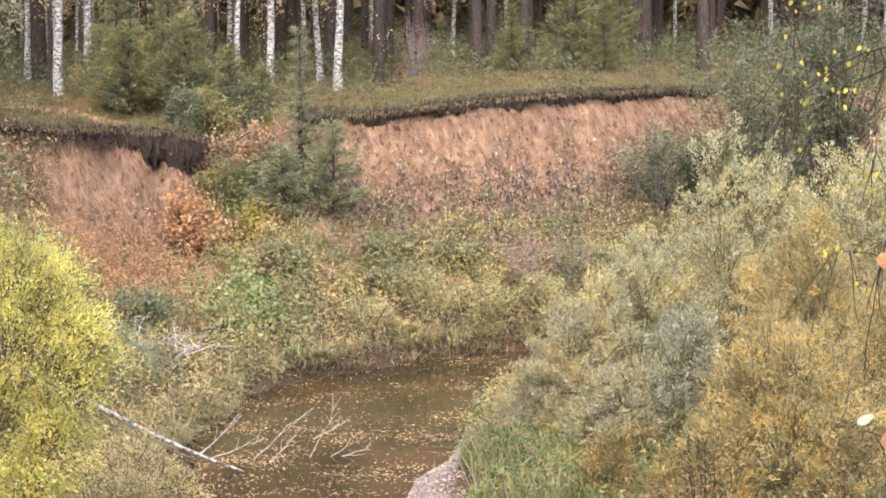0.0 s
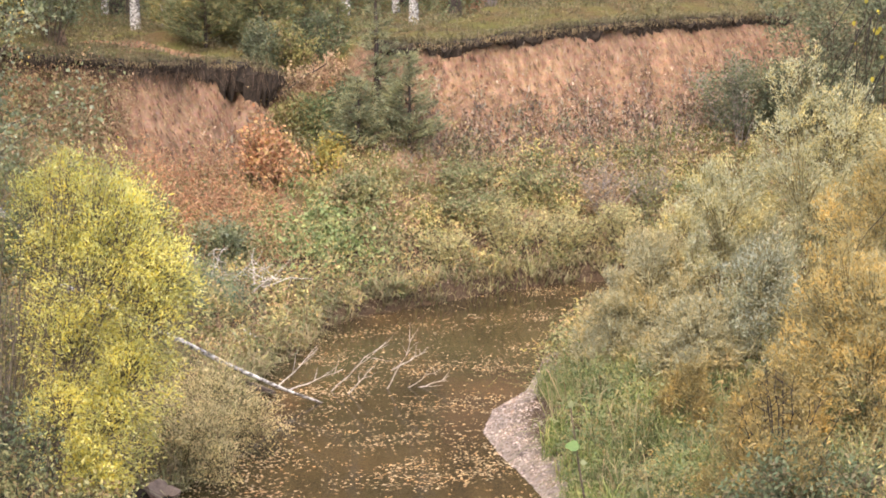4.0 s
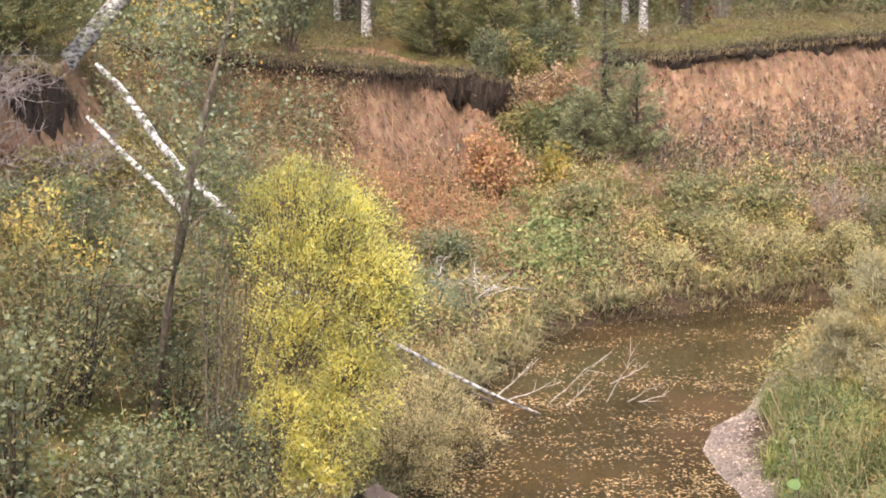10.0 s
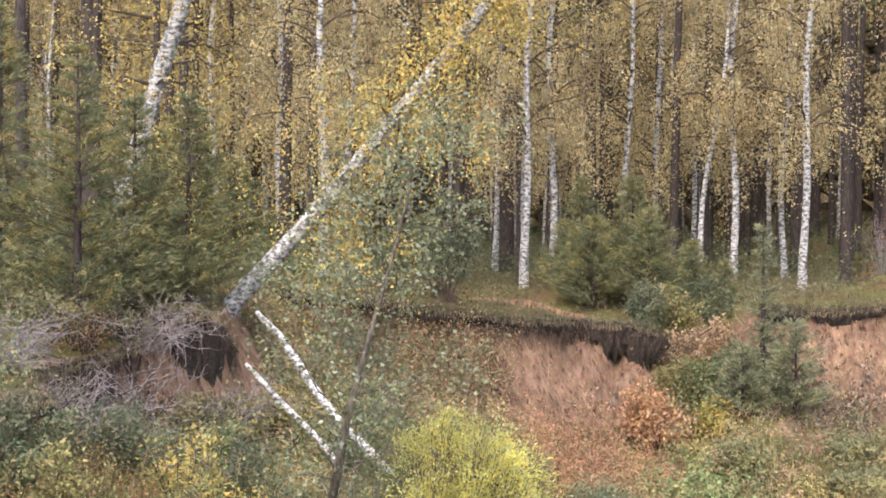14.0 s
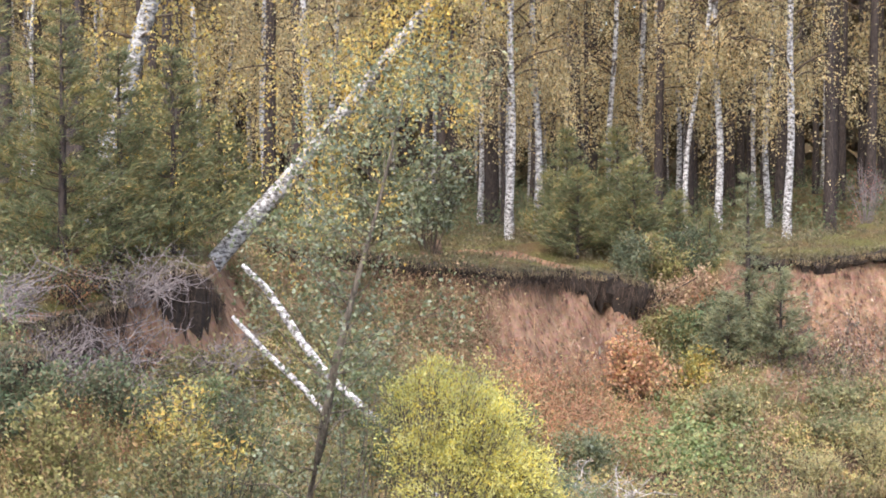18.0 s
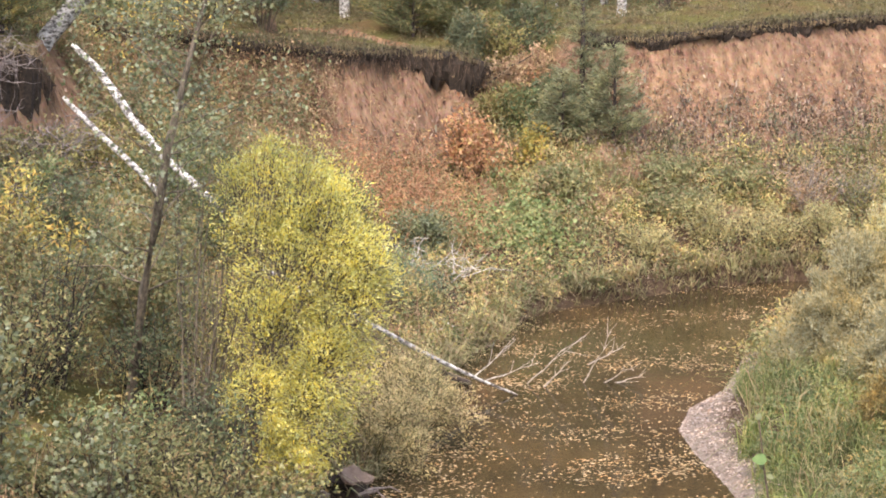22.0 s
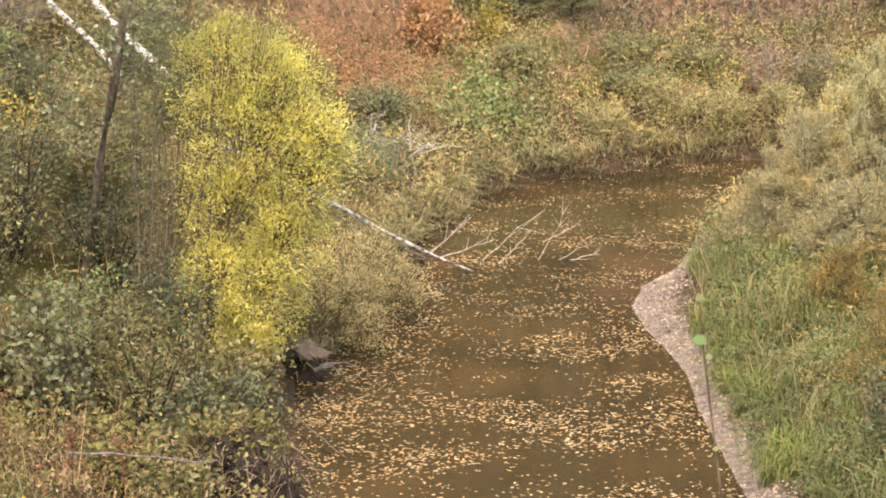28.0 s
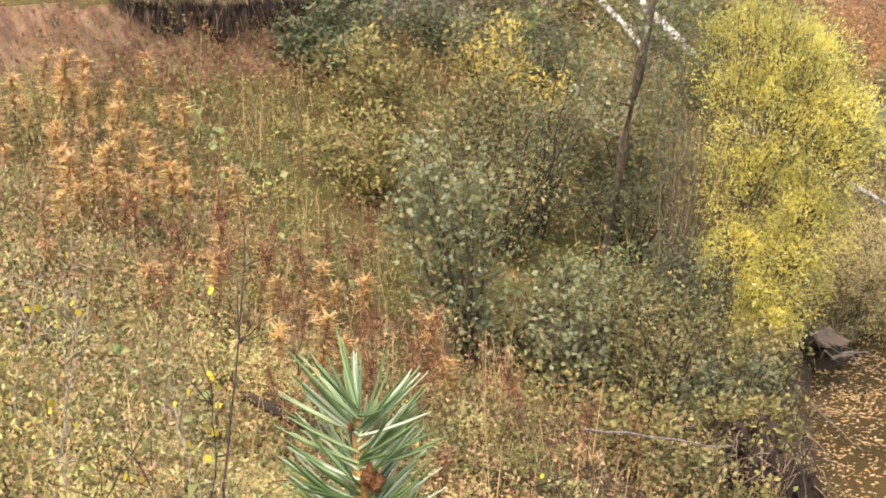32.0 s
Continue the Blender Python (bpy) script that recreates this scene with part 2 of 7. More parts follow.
def ramp(n, stops, interp="LINEAR"):
    r = n.new("ShaderNodeValToRGB")
    r.color_ramp.interpolation = interp
    e = r.color_ramp.elements
    for i, (p, c) in enumerate(stops):
        x = e[i] if i < 2 else e.new(p)
        x.position, x.color = p, (*c, 1)
    return r


def noise_tex(n, l, scale, detail=4, rough=0.6, where="Object", stretch=None):
    co = n.new("ShaderNodeTexCoord")
    t = n.new("ShaderNodeTexNoise")
    t.inputs["Scale"].default_value, t.inputs["Detail"].default_value, t.inputs["Roughness"].default_value = scale, detail, rough
    if stretch:
        mp = n.new("ShaderNodeMapping")
        mp.inputs["Scale"].default_value = stretch
        l.new(co.outputs[where], mp.inputs[0])
        l.new(mp.outputs[0], t.inputs[0])
    else:
        l.new(co.outputs[where], t.inputs[0])
    return t


def mix(n, l, fac, a, b, kind="MIX"):
    x = n.new("ShaderNodeMix")
    x.data_type, x.blend_type = "RGBA", kind
    for sock, val in ((x.inputs[0], fac), (x.inputs[6], a), (x.inputs[7], b)):
        if hasattr(val, "is_linked"):
            l.new(val, sock)
        elif isinstance(val, (int, float)):
            sock.default_value = val
        else:
            sock.default_value = (*val, 1)
    return x.outputs[2]


def bump(n, l, b, height, strength=0.4, dist=0.02):
    k = n.new("ShaderNodeBump")
    k.inputs["Strength"].default_value, k.inputs["Distance"].default_value = strength, dist
    l.new(height, k.inputs["Height"])
    l.new(k.outputs[0], b.inputs["Normal"])


def leaf_material(name, colours, see_through=0.42, rough=0.7, patch=3.0, patch_tint=None):
    """Leaves: each its own shade of the colours, with broad patches, letting some light through."""
    m, n, l, b = material(name, rough, 0.3)
    g = n.new("ShaderNodeNewGeometry")
    k = len(colours)
    r = ramp(n, [(i / k, c) for i, c in enumerate(colours)], "CONSTANT" if k > 2 else "LINEAR")
    l.new(g.outputs["Random Per Island"], r.inputs[0])
    t = noise_tex(n, l, patch, 2)
    lo = ramp(n, [(0.32, (0.62, 0.64, 0.66)), (0.5, (1.0, 1.0, 1.0)), (0.68, patch_tint or (1.3, 1.25, 1.12))])
    l.new(t.outputs[0], lo.inputs[0])
    col = mix(n, l, 1.0, r.outputs[0], lo.outputs[0], "MULTIPLY")
    l.new(col, b.inputs["Base Color"])
    tr = n.new("ShaderNodeBsdfTranslucent")
    l.new(col, tr.inputs[0])
    ms = n.new("ShaderNodeMixShader")
    ms.inputs[0].default_value = see_through
    l.new(b.outputs[0], ms.inputs[1])
    l.new(tr.outputs[0], ms.inputs[2])
    l.new(ms.outputs[0], n["Material Output"].inputs[0])
    return m


def bark_material(name, light, dark, scale=(6, 6, 1.5), edge=(0.4, 0.6), rough=0.9, strength=0.5):
    m, n, l, b = material(name, rough)
    t = noise_tex(n, l, 3.0, 5, 0.7, stretch=scale)
    r = ramp(n, [(edge[0], dark), (edge[1], light)])
    l.new(t.outputs[0], r.inputs[0])
    l.new(r.outputs[0], b.inputs["Base Color"])
    bump(n, l, b, t.outputs[0], strength, 0.02)
    return m


def ground_material():
    m, n, l, b = material("earth", 0.95, 0.15)
    g = n.new("ShaderNodeNewGeometry")
    sep = n.new("ShaderNodeSeparateXYZ")
    l.new(g.outputs["True Normal"], sep.inputs[0])
    fine, broad = noise_tex(n, l, 9.0, 8, 0.7), noise_tex(n, l, 0.9, 5, 0.6)
    streak = noise_tex(n, l, 3.0, 6, 0.7, stretch=(1.9, 1.9, 0.35))
    sand = ramp(n, [(0.3, (0.1, 0.06, 0.039)), (0.5, (0.2, 0.124, 0.08)), (0.72, (0.33, 0.218, 0.145))])
    l.new(streak.outputs[0], sand.inputs[0])
    soil = ramp(n, [(0.3, (0.075, 0.056, 0.034)), (0.55, (0.14, 0.108, 0.062)), (0.75, (0.2, 0.155, 0.09))])
    l.new(fine.outputs[0], soil.inputs[0])
    tint = ramp(n, [(0.4, (0.8, 0.7, 0.55)), (0.6, (0.8, 0.95, 0.5))])
    l.new(broad.outputs[0], tint.inputs[0])
    turf = mix(n, l, 1.0, soil.outputs[0], tint.outputs[0], "MULTIPLY")
    slope = n.new("ShaderNodeMapRange")
    slope.inputs[1].default_value, slope.inputs[2].default_value, slope.inputs[3].default_value, slope.inputs[4].default_value = 0.82, 0.66, 0, 1
    l.new(sep.outputs[2], slope.inputs[0])
    pos = n.new("ShaderNodeSeparateXYZ")
    l.new(g.outputs["Position"], pos.inputs[0])
    wetness = n.new("ShaderNodeMapRange")
    wetness.inputs[1].default_value, wetness.inputs[2].default_value, wetness.inputs[3].default_value, wetness.inputs[4].default_value = 1.4, 0.9, 0, 1
    l.new(pos.outputs[2], wetness.inputs[0])
    crack = noise_tex(n, l, 4.0, 3, 0.55, stretch=(2.6, 2.6, 0.3))
    gap = ramp(n, [(0.34, (0.42, 0.38, 0.36)), (0.42, (1.0, 1.0, 1.0))])
    l.new(crack.outputs[0], gap.inputs[0])
    patch = ramp(n, [(0.4, (0.92, 0.9, 0.9)), (0.6, (1.22, 1.18, 1.12))])
    l.new(broad.outputs[0], patch.inputs[0])
    cracked = mix(n, l, 1.0, mix(n, l, 1.0, sand.outputs[0], gap.outputs[0], "MULTIPLY"), patch.outputs[0], "MULTIPLY")
    grain = mix(n, l, 0.5, cracked, fine.outputs[1], "SOFT_LIGHT")
    dry = mix(n, l, slope.outputs[0], turf, grain)
    mud = ramp(n, [(0.3, (0.035, 0.022, 0.014)), (0.7, (0.12, 0.08, 0.05))])
    l.new(fine.outputs[0], mud.inputs[0])
    low = mix(n, l, wetness.outputs[0], dry, mud.outputs[0])
    beach = n.new("ShaderNodeMapRange")
    beach.inputs[1].default_value, beach.inputs[2].default_value, beach.inputs[3].default_value, beach.inputs[4].default_value = 0.2, 0.11, 0, 1
    l.new(pos.outputs[2], beach.inputs[0])
    silt = ramp(n, [(0.35, (0.12, 0.09, 0.07)), (0.65, (0.3, 0.25, 0.21))])
    l.new(fine.outputs[0], silt.inputs[0])
    east = n.new("ShaderNodeMapRange")
    east.inputs[1].default_value, east.inputs[2].default_value = -1.3, -1.0
    l.new(pos.outputs[0], east.inputs[0])
    south = n.new("ShaderNodeMapRange")
    south.inputs[1].default_value, south.inputs[2].default_value = 33.0, 32.0
    l.new(pos.outputs[1], south.inputs[0])
    on_bar = n.new("ShaderNodeMath")
    on_bar.operation = "MULTIPLY"
    l.new(east.outputs[0], on_bar.inputs[0])
    l.new(south.outputs[0], on_bar.inputs[1])
    strand = n.new("ShaderNodeMath")
    strand.operation = "MULTIPLY"
    l.new(on_bar.outputs[0], strand.inputs[0])
    l.new(beach.outputs[0], strand.inputs[1])
    l.new(mix(n, l, strand.outputs[0], low, silt.outputs[0]), b.inputs["Base Color"])
    bump(n, l, b, fine.outputs[0], 0.8, 0.12)
    return m


def plain(name, stops, scale=6.0, rough=0.85, strength=0.4, stretch=None, spec=0.3):
    m, n, l, b = material(name, rough, spec)
    t = noise_tex(n, l, scale, 6, 0.65, stretch=stretch)
    r = ramp(n, stops)
    l.new(t.outputs[0], r.inputs[0])
    l.new(r.outputs[0], b.inputs["Base Color"])
    bump(n, l, b, t.outputs[0], strength, 0.02)
    return m


def water_material():
    m, n, l, b = material("river_water", 0.06, 0.5)
    t = noise_tex(n, l, 0.5, 4)
    r = ramp(n, [(0.34, (0.032, 0.024, 0.012)), (0.5, (0.046, 0.032, 0.0155)), (0.68, (0.074, 0.047, 0.021))])
    l.new(t.outputs[0], r.inputs[0])
    l.new(r.outputs[0], b.inputs["Base Color"])
    b.inputs["IOR"].default_value = 1.33
    w = noise_tex(n, l, 5.0, 3)
    bump(n, l, b, w.outputs[0], 0.16, 0.02)
    return m


EARTH, WATER = ground_material(), water_material()
# near-black: real topsoil, and also shade painted into the bank's hollows and the stump
SOIL_AND_SHADE = plain("topsoil_and_shade", [(0.3, (0.012, 0.009, 0.007)), (0.7, (0.05, 0.035, 0.025))], 12, 0.95, 0.8)

BIRCH_BARK = bark_material("birch_bark", (0.5, 0.475, 0.445), (0.06, 0.05, 0.043), (2.6, 2.6, 4.5), (0.42, 0.58), 0.8, 0.4)
PINE_BARK = bark_material("pine_bark", (0.078, 0.058, 0.048), (0.026, 0.02, 0.017), (7, 7, 1.6))
GREY_BARK = bark_material("grey_bark", (0.2, 0.17, 0.13), (0.06, 0.05, 0.035), (6, 6, 2))
DEAD_WOOD = bark_material("bleached_wood", (0.55, 0.5, 0.45), (0.25, 0.21, 0.18), (8, 8, 2))
TWIG = bark_material("twig_bark", (0.12, 0.085, 0.055), (0.04, 0.028, 0.02), (9, 9, 3))
BIRCH_LEAF = leaf_material("birch_leaves", [(0.57, 0.43, 0.19), (0.54, 0.43, 0.23), (0.5, 0.42, 0.24), (0.6, 0.51, 0.3), (0.5, 0.35, 0.17), (0.42, 0.38, 0.22)])
GOLD_BIRCH = leaf_material("golden_birch_leaves", [(0.6, 0.43, 0.11), (0.55, 0.44, 0.15), (0.52, 0.34, 0.09), (0.46, 0.42, 0.16), (0.62, 0.5, 0.18)], 0.45)
YELLOW_LEAF = leaf_material("yellow_leaves", [(0.64, 0.57, 0.13), (0.67, 0.61, 0.2), (0.57, 0.55, 0.18), (0.64, 0.52, 0.11), (0.54, 0.55, 0.22), (0.7, 0.66, 0.3)], 0.52, patch=2.2)
WILLOW_LEAF = leaf_material("willow_leaves", [(0.4, 0.38, 0.22), (0.46, 0.41, 0.22), (0.44, 0.45, 0.31), (0.48, 0.4, 0.19), (0.37, 0.36, 0.21), (0.54, 0.52, 0.36)], 0.42, patch=1.5, patch_tint=(1.25, 1.12, 0.8))
ASPEN_LEAF = leaf_material("aspen_leaves", [(0.16, 0.178, 0.094), (0.2, 0.22, 0.13), (0.135, 0.15, 0.072), (0.25, 0.27, 0.18), (0.22, 0.2, 0.095)], 0.35, 0.5)
NEEDLE = leaf_material("needles", [(0.12, 0.135, 0.06), (0.155, 0.17, 0.08), (0.19, 0.2, 0.098), (0.24, 0.2, 0.09)], 0.25, patch=1.6, patch_tint=(1.55, 1.25, 0.85))
SPRUCE = leaf_material("spruce_needles", [(0.17, 0.185, 0.1), (0.21, 0.225, 0.125), (0.24, 0.25, 0.15), (0.27, 0.245, 0.13)], 0.3, patch=1.6)
ORANGE_LEAF = leaf_material("orange_leaves", [(0.5, 0.26, 0.14), (0.54, 0.34, 0.21), (0.42, 0.2, 0.11), (0.5, 0.36, 0.16), (0.36, 0.24, 0.13)])
HERB_GREEN = leaf_material("herb_leaves", [(0.18, 0.19, 0.085), (0.22, 0.225, 0.11), (0.26, 0.26, 0.14), (0.145, 0.155, 0.07), (0.28, 0.235, 0.11), (0.25, 0.19, 0.11)], 0.25, patch=0.7)
HERB_BROWN = leaf_material("withered_herbs", [(0.3, 0.18, 0.11), (0.38, 0.25, 0.15), (0.44, 0.31, 0.19), (0.25, 0.15, 0.09), (0.34, 0.27, 0.14)], 0.2, patch=0.7)
HERB_YELLOW = leaf_material("yellowing_herbs", [(0.4, 0.345, 0.14), (0.47, 0.4, 0.17), (0.34, 0.325, 0.12), (0.46, 0.34, 0.15), (0.4, 0.26, 0.115)], 0.25, patch=0.7)
GRASS = leaf_material("green_grass", [(0.105, 0.13, 0.042), (0.155, 0.18, 0.06), (0.21, 0.225, 0.09), (0.08, 0.102, 0.034), (0.25, 0.215, 0.105), (0.19, 0.205, 0.08)], 0.35, patch=0.9, patch_tint=(1.45, 1.5, 1.1))
DRY_GRASS = leaf_material("dry_grass", [(0.26, 0.23, 0.12), (0.31, 0.26, 0.14), (0.2, 0.2, 0.09), (0.26, 0.19, 0.11)], 0.25, patch=1.0)
LITTER = leaf_material("fallen_leaves", [(0.23, 0.15, 0.11), (0.28, 0.19, 0.145), (0.17, 0.11, 0.085), (0.33, 0.25, 0.185), (0.11, 0.075, 0.06), (0.17, 0.155, 0.11)], 0.05, 0.6)
FLOATING = leaf_material("floating_leaves", [(0.34, 0.235, 0.12), (0.42, 0.31, 0.18), (0.27, 0.175, 0.085), (0.36, 0.21, 0.09), (0.46, 0.36, 0.22)], 0.05, 0.5)
FAR_LEAF = leaf_material("far_foliage", [(0.14, 0.105, 0.065), (0.18, 0.135, 0.075), (0.1, 0.088, 0.056), (0.2, 0.145, 0.075)], 0.3)


SILVER_WILLOW = leaf_material("silver_willow_leaves", [(0.26, 0.27, 0.17), (0.33, 0.33, 0.23), (0.22, 0.22, 0.13), (0.36, 0.29, 0.15), (0.4, 0.41, 0.32)], 0.35, patch=1.4)
DRY_LEAF = leaf_material("olive_leaves", [(0.56, 0.47, 0.25), (0.62, 0.51, 0.28), (0.5, 0.44, 0.22), (0.6, 0.45, 0.24)], 0.45)
SHRUB_LEAF = leaf_material("shrub_leaves", [(0.13, 0.17, 0.07), (0.18, 0.21, 0.1), (0.24, 0.25, 0.12), (0.1, 0.13, 0.055), (0.26, 0.2, 0.08)], 0.25, patch=1.0)
DARK_SHRUB = leaf_material("dark_shrub_leaves", [(0.075, 0.1, 0.05), (0.11, 0.135, 0.07), (0.135, 0.15, 0.082), (0.17, 0.135, 0.075)], 0.25, patch=1.0)
GREY_LEAF = leaf_material("grey_leaves", [(0.12, 0.135, 0.08), (0.16, 0.175, 0.105), (0.095, 0.11, 0.06), (0.2, 0.185, 0.1)], 0.25, patch=1.0)
YELLOWISH = leaf_material("golden_leaves", [(0.42, 0.34, 0.09), (0.48, 0.38, 0.1), (0.34, 0.31, 0.1), (0.46, 0.3, 0.08), (0.28, 0.28, 0.1)], 0.3, patch=1.0)
RED_LEAF = leaf_material("red_leaves", [(0.35, 0.08, 0.06), (0.42, 0.13, 0.08)], 0.2)
HERB_RED = leaf_material("russet_herbs", [(0.34, 0.16, 0.09), (0.42, 0.22, 0.13), (0.27, 0.14, 0.08), (0.36, 0.24, 0.13), (0.24, 0.19, 0.1)], 0.2, patch=0.9)
FIREWEED = leaf_material("fireweed", [(0.58, 0.36, 0.15), (0.62, 0.48, 0.18), (0.54, 0.3, 0.15), (0.46, 0.26, 0.14), (0.6, 0.46, 0.2), (0.56, 0.42, 0.2)], 0.35, patch=0.9)
HORSETAIL = leaf_material("horsetails", [(0.13, 0.19, 0.125), (0.18, 0.24, 0.165), (0.1, 0.15, 0.095), (0.22, 0.25, 0.15)], 0.25)
COLTSFOOT = leaf_material("broad_green_leaves", [(0.2, 0.255, 0.1), (0.24, 0.29, 0.13), (0.16, 0.2, 0.075), (0.3, 0.3, 0.14)], 0.3)
PEBBLE = leaf_material("pebbles", [(0.3, 0.235, 0.2), (0.38, 0.31, 0.275), (0.2, 0.15, 0.125), (0.13, 0.095, 0.08), (0.4, 0.33, 0.29), (0.26, 0.2, 0.165)], 0.0, 0.8)
BAR_LITTER = leaf_material("bleached_leaves", [(0.3, 0.22, 0.175), (0.37, 0.285, 0.235), (0.24, 0.17, 0.13), (0.41, 0.33, 0.275), (0.18, 0.125, 0.09)], 0.05)
PALE_TWIG = bark_material("pale_twigs", (0.3, 0.26, 0.23), (0.13, 0.105, 0.09), (9, 9, 3))
STUMP_GREY = plain("weathered_slab", [(0.3, (0.11, 0.075, 0.055)), (0.7, (0.22, 0.155, 0.115))], 14, 0.85, 0.8)
SHOOT = plain("shoot_bark", [(0.3, (0.18, 0.09, 0.03)), (0.7, (0.34, 0.19, 0.065))], 90, 0.7, 0.5)
BUD = plain("bud_scales", [(0.35, (0.09, 0.032, 0.014)), (0.65, (0.42, 0.19, 0.07))], 320, 0.6, 1.0)
CONE = plain("young_cones", [(0.35, (0.14, 0.055, 0.016)), (0.65, (0.5, 0.28, 0.07))], 320, 0.6, 1.0)
# the last, palest colour paints white highlights onto some of the needles
NEAR_NEEDLE = leaf_material("near_needles", [(0.09, 0.15, 0.06), (0.14, 0.21, 0.09), (0.2, 0.27, 0.14), (0.07, 0.115, 0.045), (0.36, 0.43, 0.32)], 0.15, 0.32)
GREEN_LEAF = plain("fresh_leaf", [(0.3, (0.05, 0.09, 0.018)), (0.7, (0.085, 0.14, 0.03))], 30, 0.5)
YELLOW_NEAR = leaf_material("yellow_near_leaves", [(0.55, 0.42, 0.04), (0.6, 0.48, 0.07)], 0.4)
PALE_LEAF = plain("pale_dry_leaf", [(0.3, (0.3, 0.21, 0.14)), (0.7, (0.4, 0.3, 0.21))], 40, 0.7)
BROWN_LEAF = plain("brown_dry_leaf", [(0.3, (0.28, 0.1, 0.05)), (0.7, (0.5, 0.26, 0.1))], 40, 0.7)
PINE_FOOT, PINE_TOP = (-0.43, 0.93, 5.95), (-0.41, 0.9, 7.247)
SIDE_SHOOTS = [((0.11, 0.05, -0.175), (0.3, 0.1, 0.9)), ((-0.14, 0.06, -0.22), (-0.4, 0.1, 0.9))]
OLD_BARK = bark_material("old_birch_bark", (0.48, 0.46, 0.435), (0.06, 0.052, 0.046), (2.6, 2.6, 4.2), (0.41, 0.6), 0.85, 0.6)
SLOPE_PALE = leaf_material("pale_dry_herbs", [(0.41, 0.37, 0.18), (0.46, 0.4, 0.21), (0.34, 0.35, 0.155), (0.44, 0.31, 0.17), (0.3, 0.31, 0.145), (0.38, 0.39, 0.19)], 0.25, patch=0.8)
DARK_TWIG = bark_material("dark_twigs", (0.045, 0.034, 0.027), (0.018, 0.014, 0.011), (9, 9, 3))
TURF = leaf_material("cliff_turf", [(0.125, 0.112, 0.058), (0.165, 0.138, 0.078), (0.105, 0.102, 0.05), (0.15, 0.112, 0.067), (0.205, 0.17, 0.098)], 0.25, patch=1.0)
TURF_FRINGE = leaf_material("drooping_dry_grass", [(0.2, 0.14, 0.085), (0.26, 0.19, 0.115), (0.15, 0.105, 0.065), (0.3, 0.235, 0.14), (0.18, 0.15, 0.08)], 0.2, patch=1.2)
ROOT_BROWN = bark_material("root_bark", (0.15, 0.1, 0.068), (0.05, 0.034, 0.025), (9, 9, 3))
GOLD_WILLOW = leaf_material("golden_willow_leaves", [(0.46, 0.34, 0.13), (0.4, 0.32, 0.14), (0.35, 0.31, 0.155), (0.47, 0.33, 0.115), (0.33, 0.28, 0.15), (0.42, 0.38, 0.21)], 0.42, 0.7, 1.5, (1.4, 1.18, 0.85))
TAN_WILLOW = leaf_material("tan_willow_leaves", [(0.42, 0.36, 0.2), (0.38, 0.34, 0.2), (0.44, 0.36, 0.18), (0.36, 0.34, 0.21), (0.42, 0.41, 0.28)], 0.42, 0.7, 1.5, (1.3, 1.12, 0.85))
ASPEN_BARK = bark_material("aspen_bark", (0.18, 0.145, 0.105), (0.06, 0.048, 0.036), (6, 6, 2))
GREY_TWIG = bark_material("grey_twigs", (0.26, 0.22, 0.205), (0.12, 0.095, 0.09), (9, 9, 3))
OLIVE_HERB = leaf_material("olive_herbs", [(0.2, 0.18, 0.07), (0.26, 0.22, 0.085), (0.16, 0.16, 0.055), (0.24, 0.165, 0.08), (0.3, 0.27, 0.1)], 0.25, patch=0.8)
OLIVE_STEM = bark_material("olive_stems", (0.17, 0.14, 0.06), (0.08, 0.065, 0.03), (9, 9, 3))
MAROON_LEAF = leaf_material("dry_brown_leaves", [(0.24, 0.12, 0.06), (0.3, 0.16, 0.07), (0.18, 0.09, 0.05)], 0.25)
BRONZE_WILLOW = leaf_material("bronze_willow_leaves", [(0.34, 0.25, 0.095), (0.29, 0.215, 0.085), (0.25, 0.2, 0.085), (0.38, 0.27, 0.085), (0.21, 0.175, 0.08)], 0.35, 0.7, 1.5, (1.4, 1.15, 0.8))
UNDER_LEAF = leaf_material("understory_leaves", [(0.145, 0.145, 0.062), (0.19, 0.18, 0.078), (0.115, 0.12, 0.05), (0.22, 0.155, 0.07), (0.27, 0.25, 0.115)], 0.25, patch=1.0)
PALE_YELLOW = leaf_material("pale_yellow_leaves", [(0.42, 0.37, 0.17), (0.46, 0.4, 0.2), (0.36, 0.34, 0.17), (0.44, 0.33, 0.15), (0.3, 0.29, 0.15)], 0.3, patch=1.0)
DOCK = leaf_material("dock_seeds", [(0.2, 0.09, 0.045), (0.26, 0.12, 0.06), (0.15, 0.07, 0.04)], 0.1)


# ---- ground, river, turf edges ----
def steps(*runs):
    out = [np.arange(a, b, d) for a, b, d in runs]
    return np.concatenate(out + [[runs[-1][1]]])


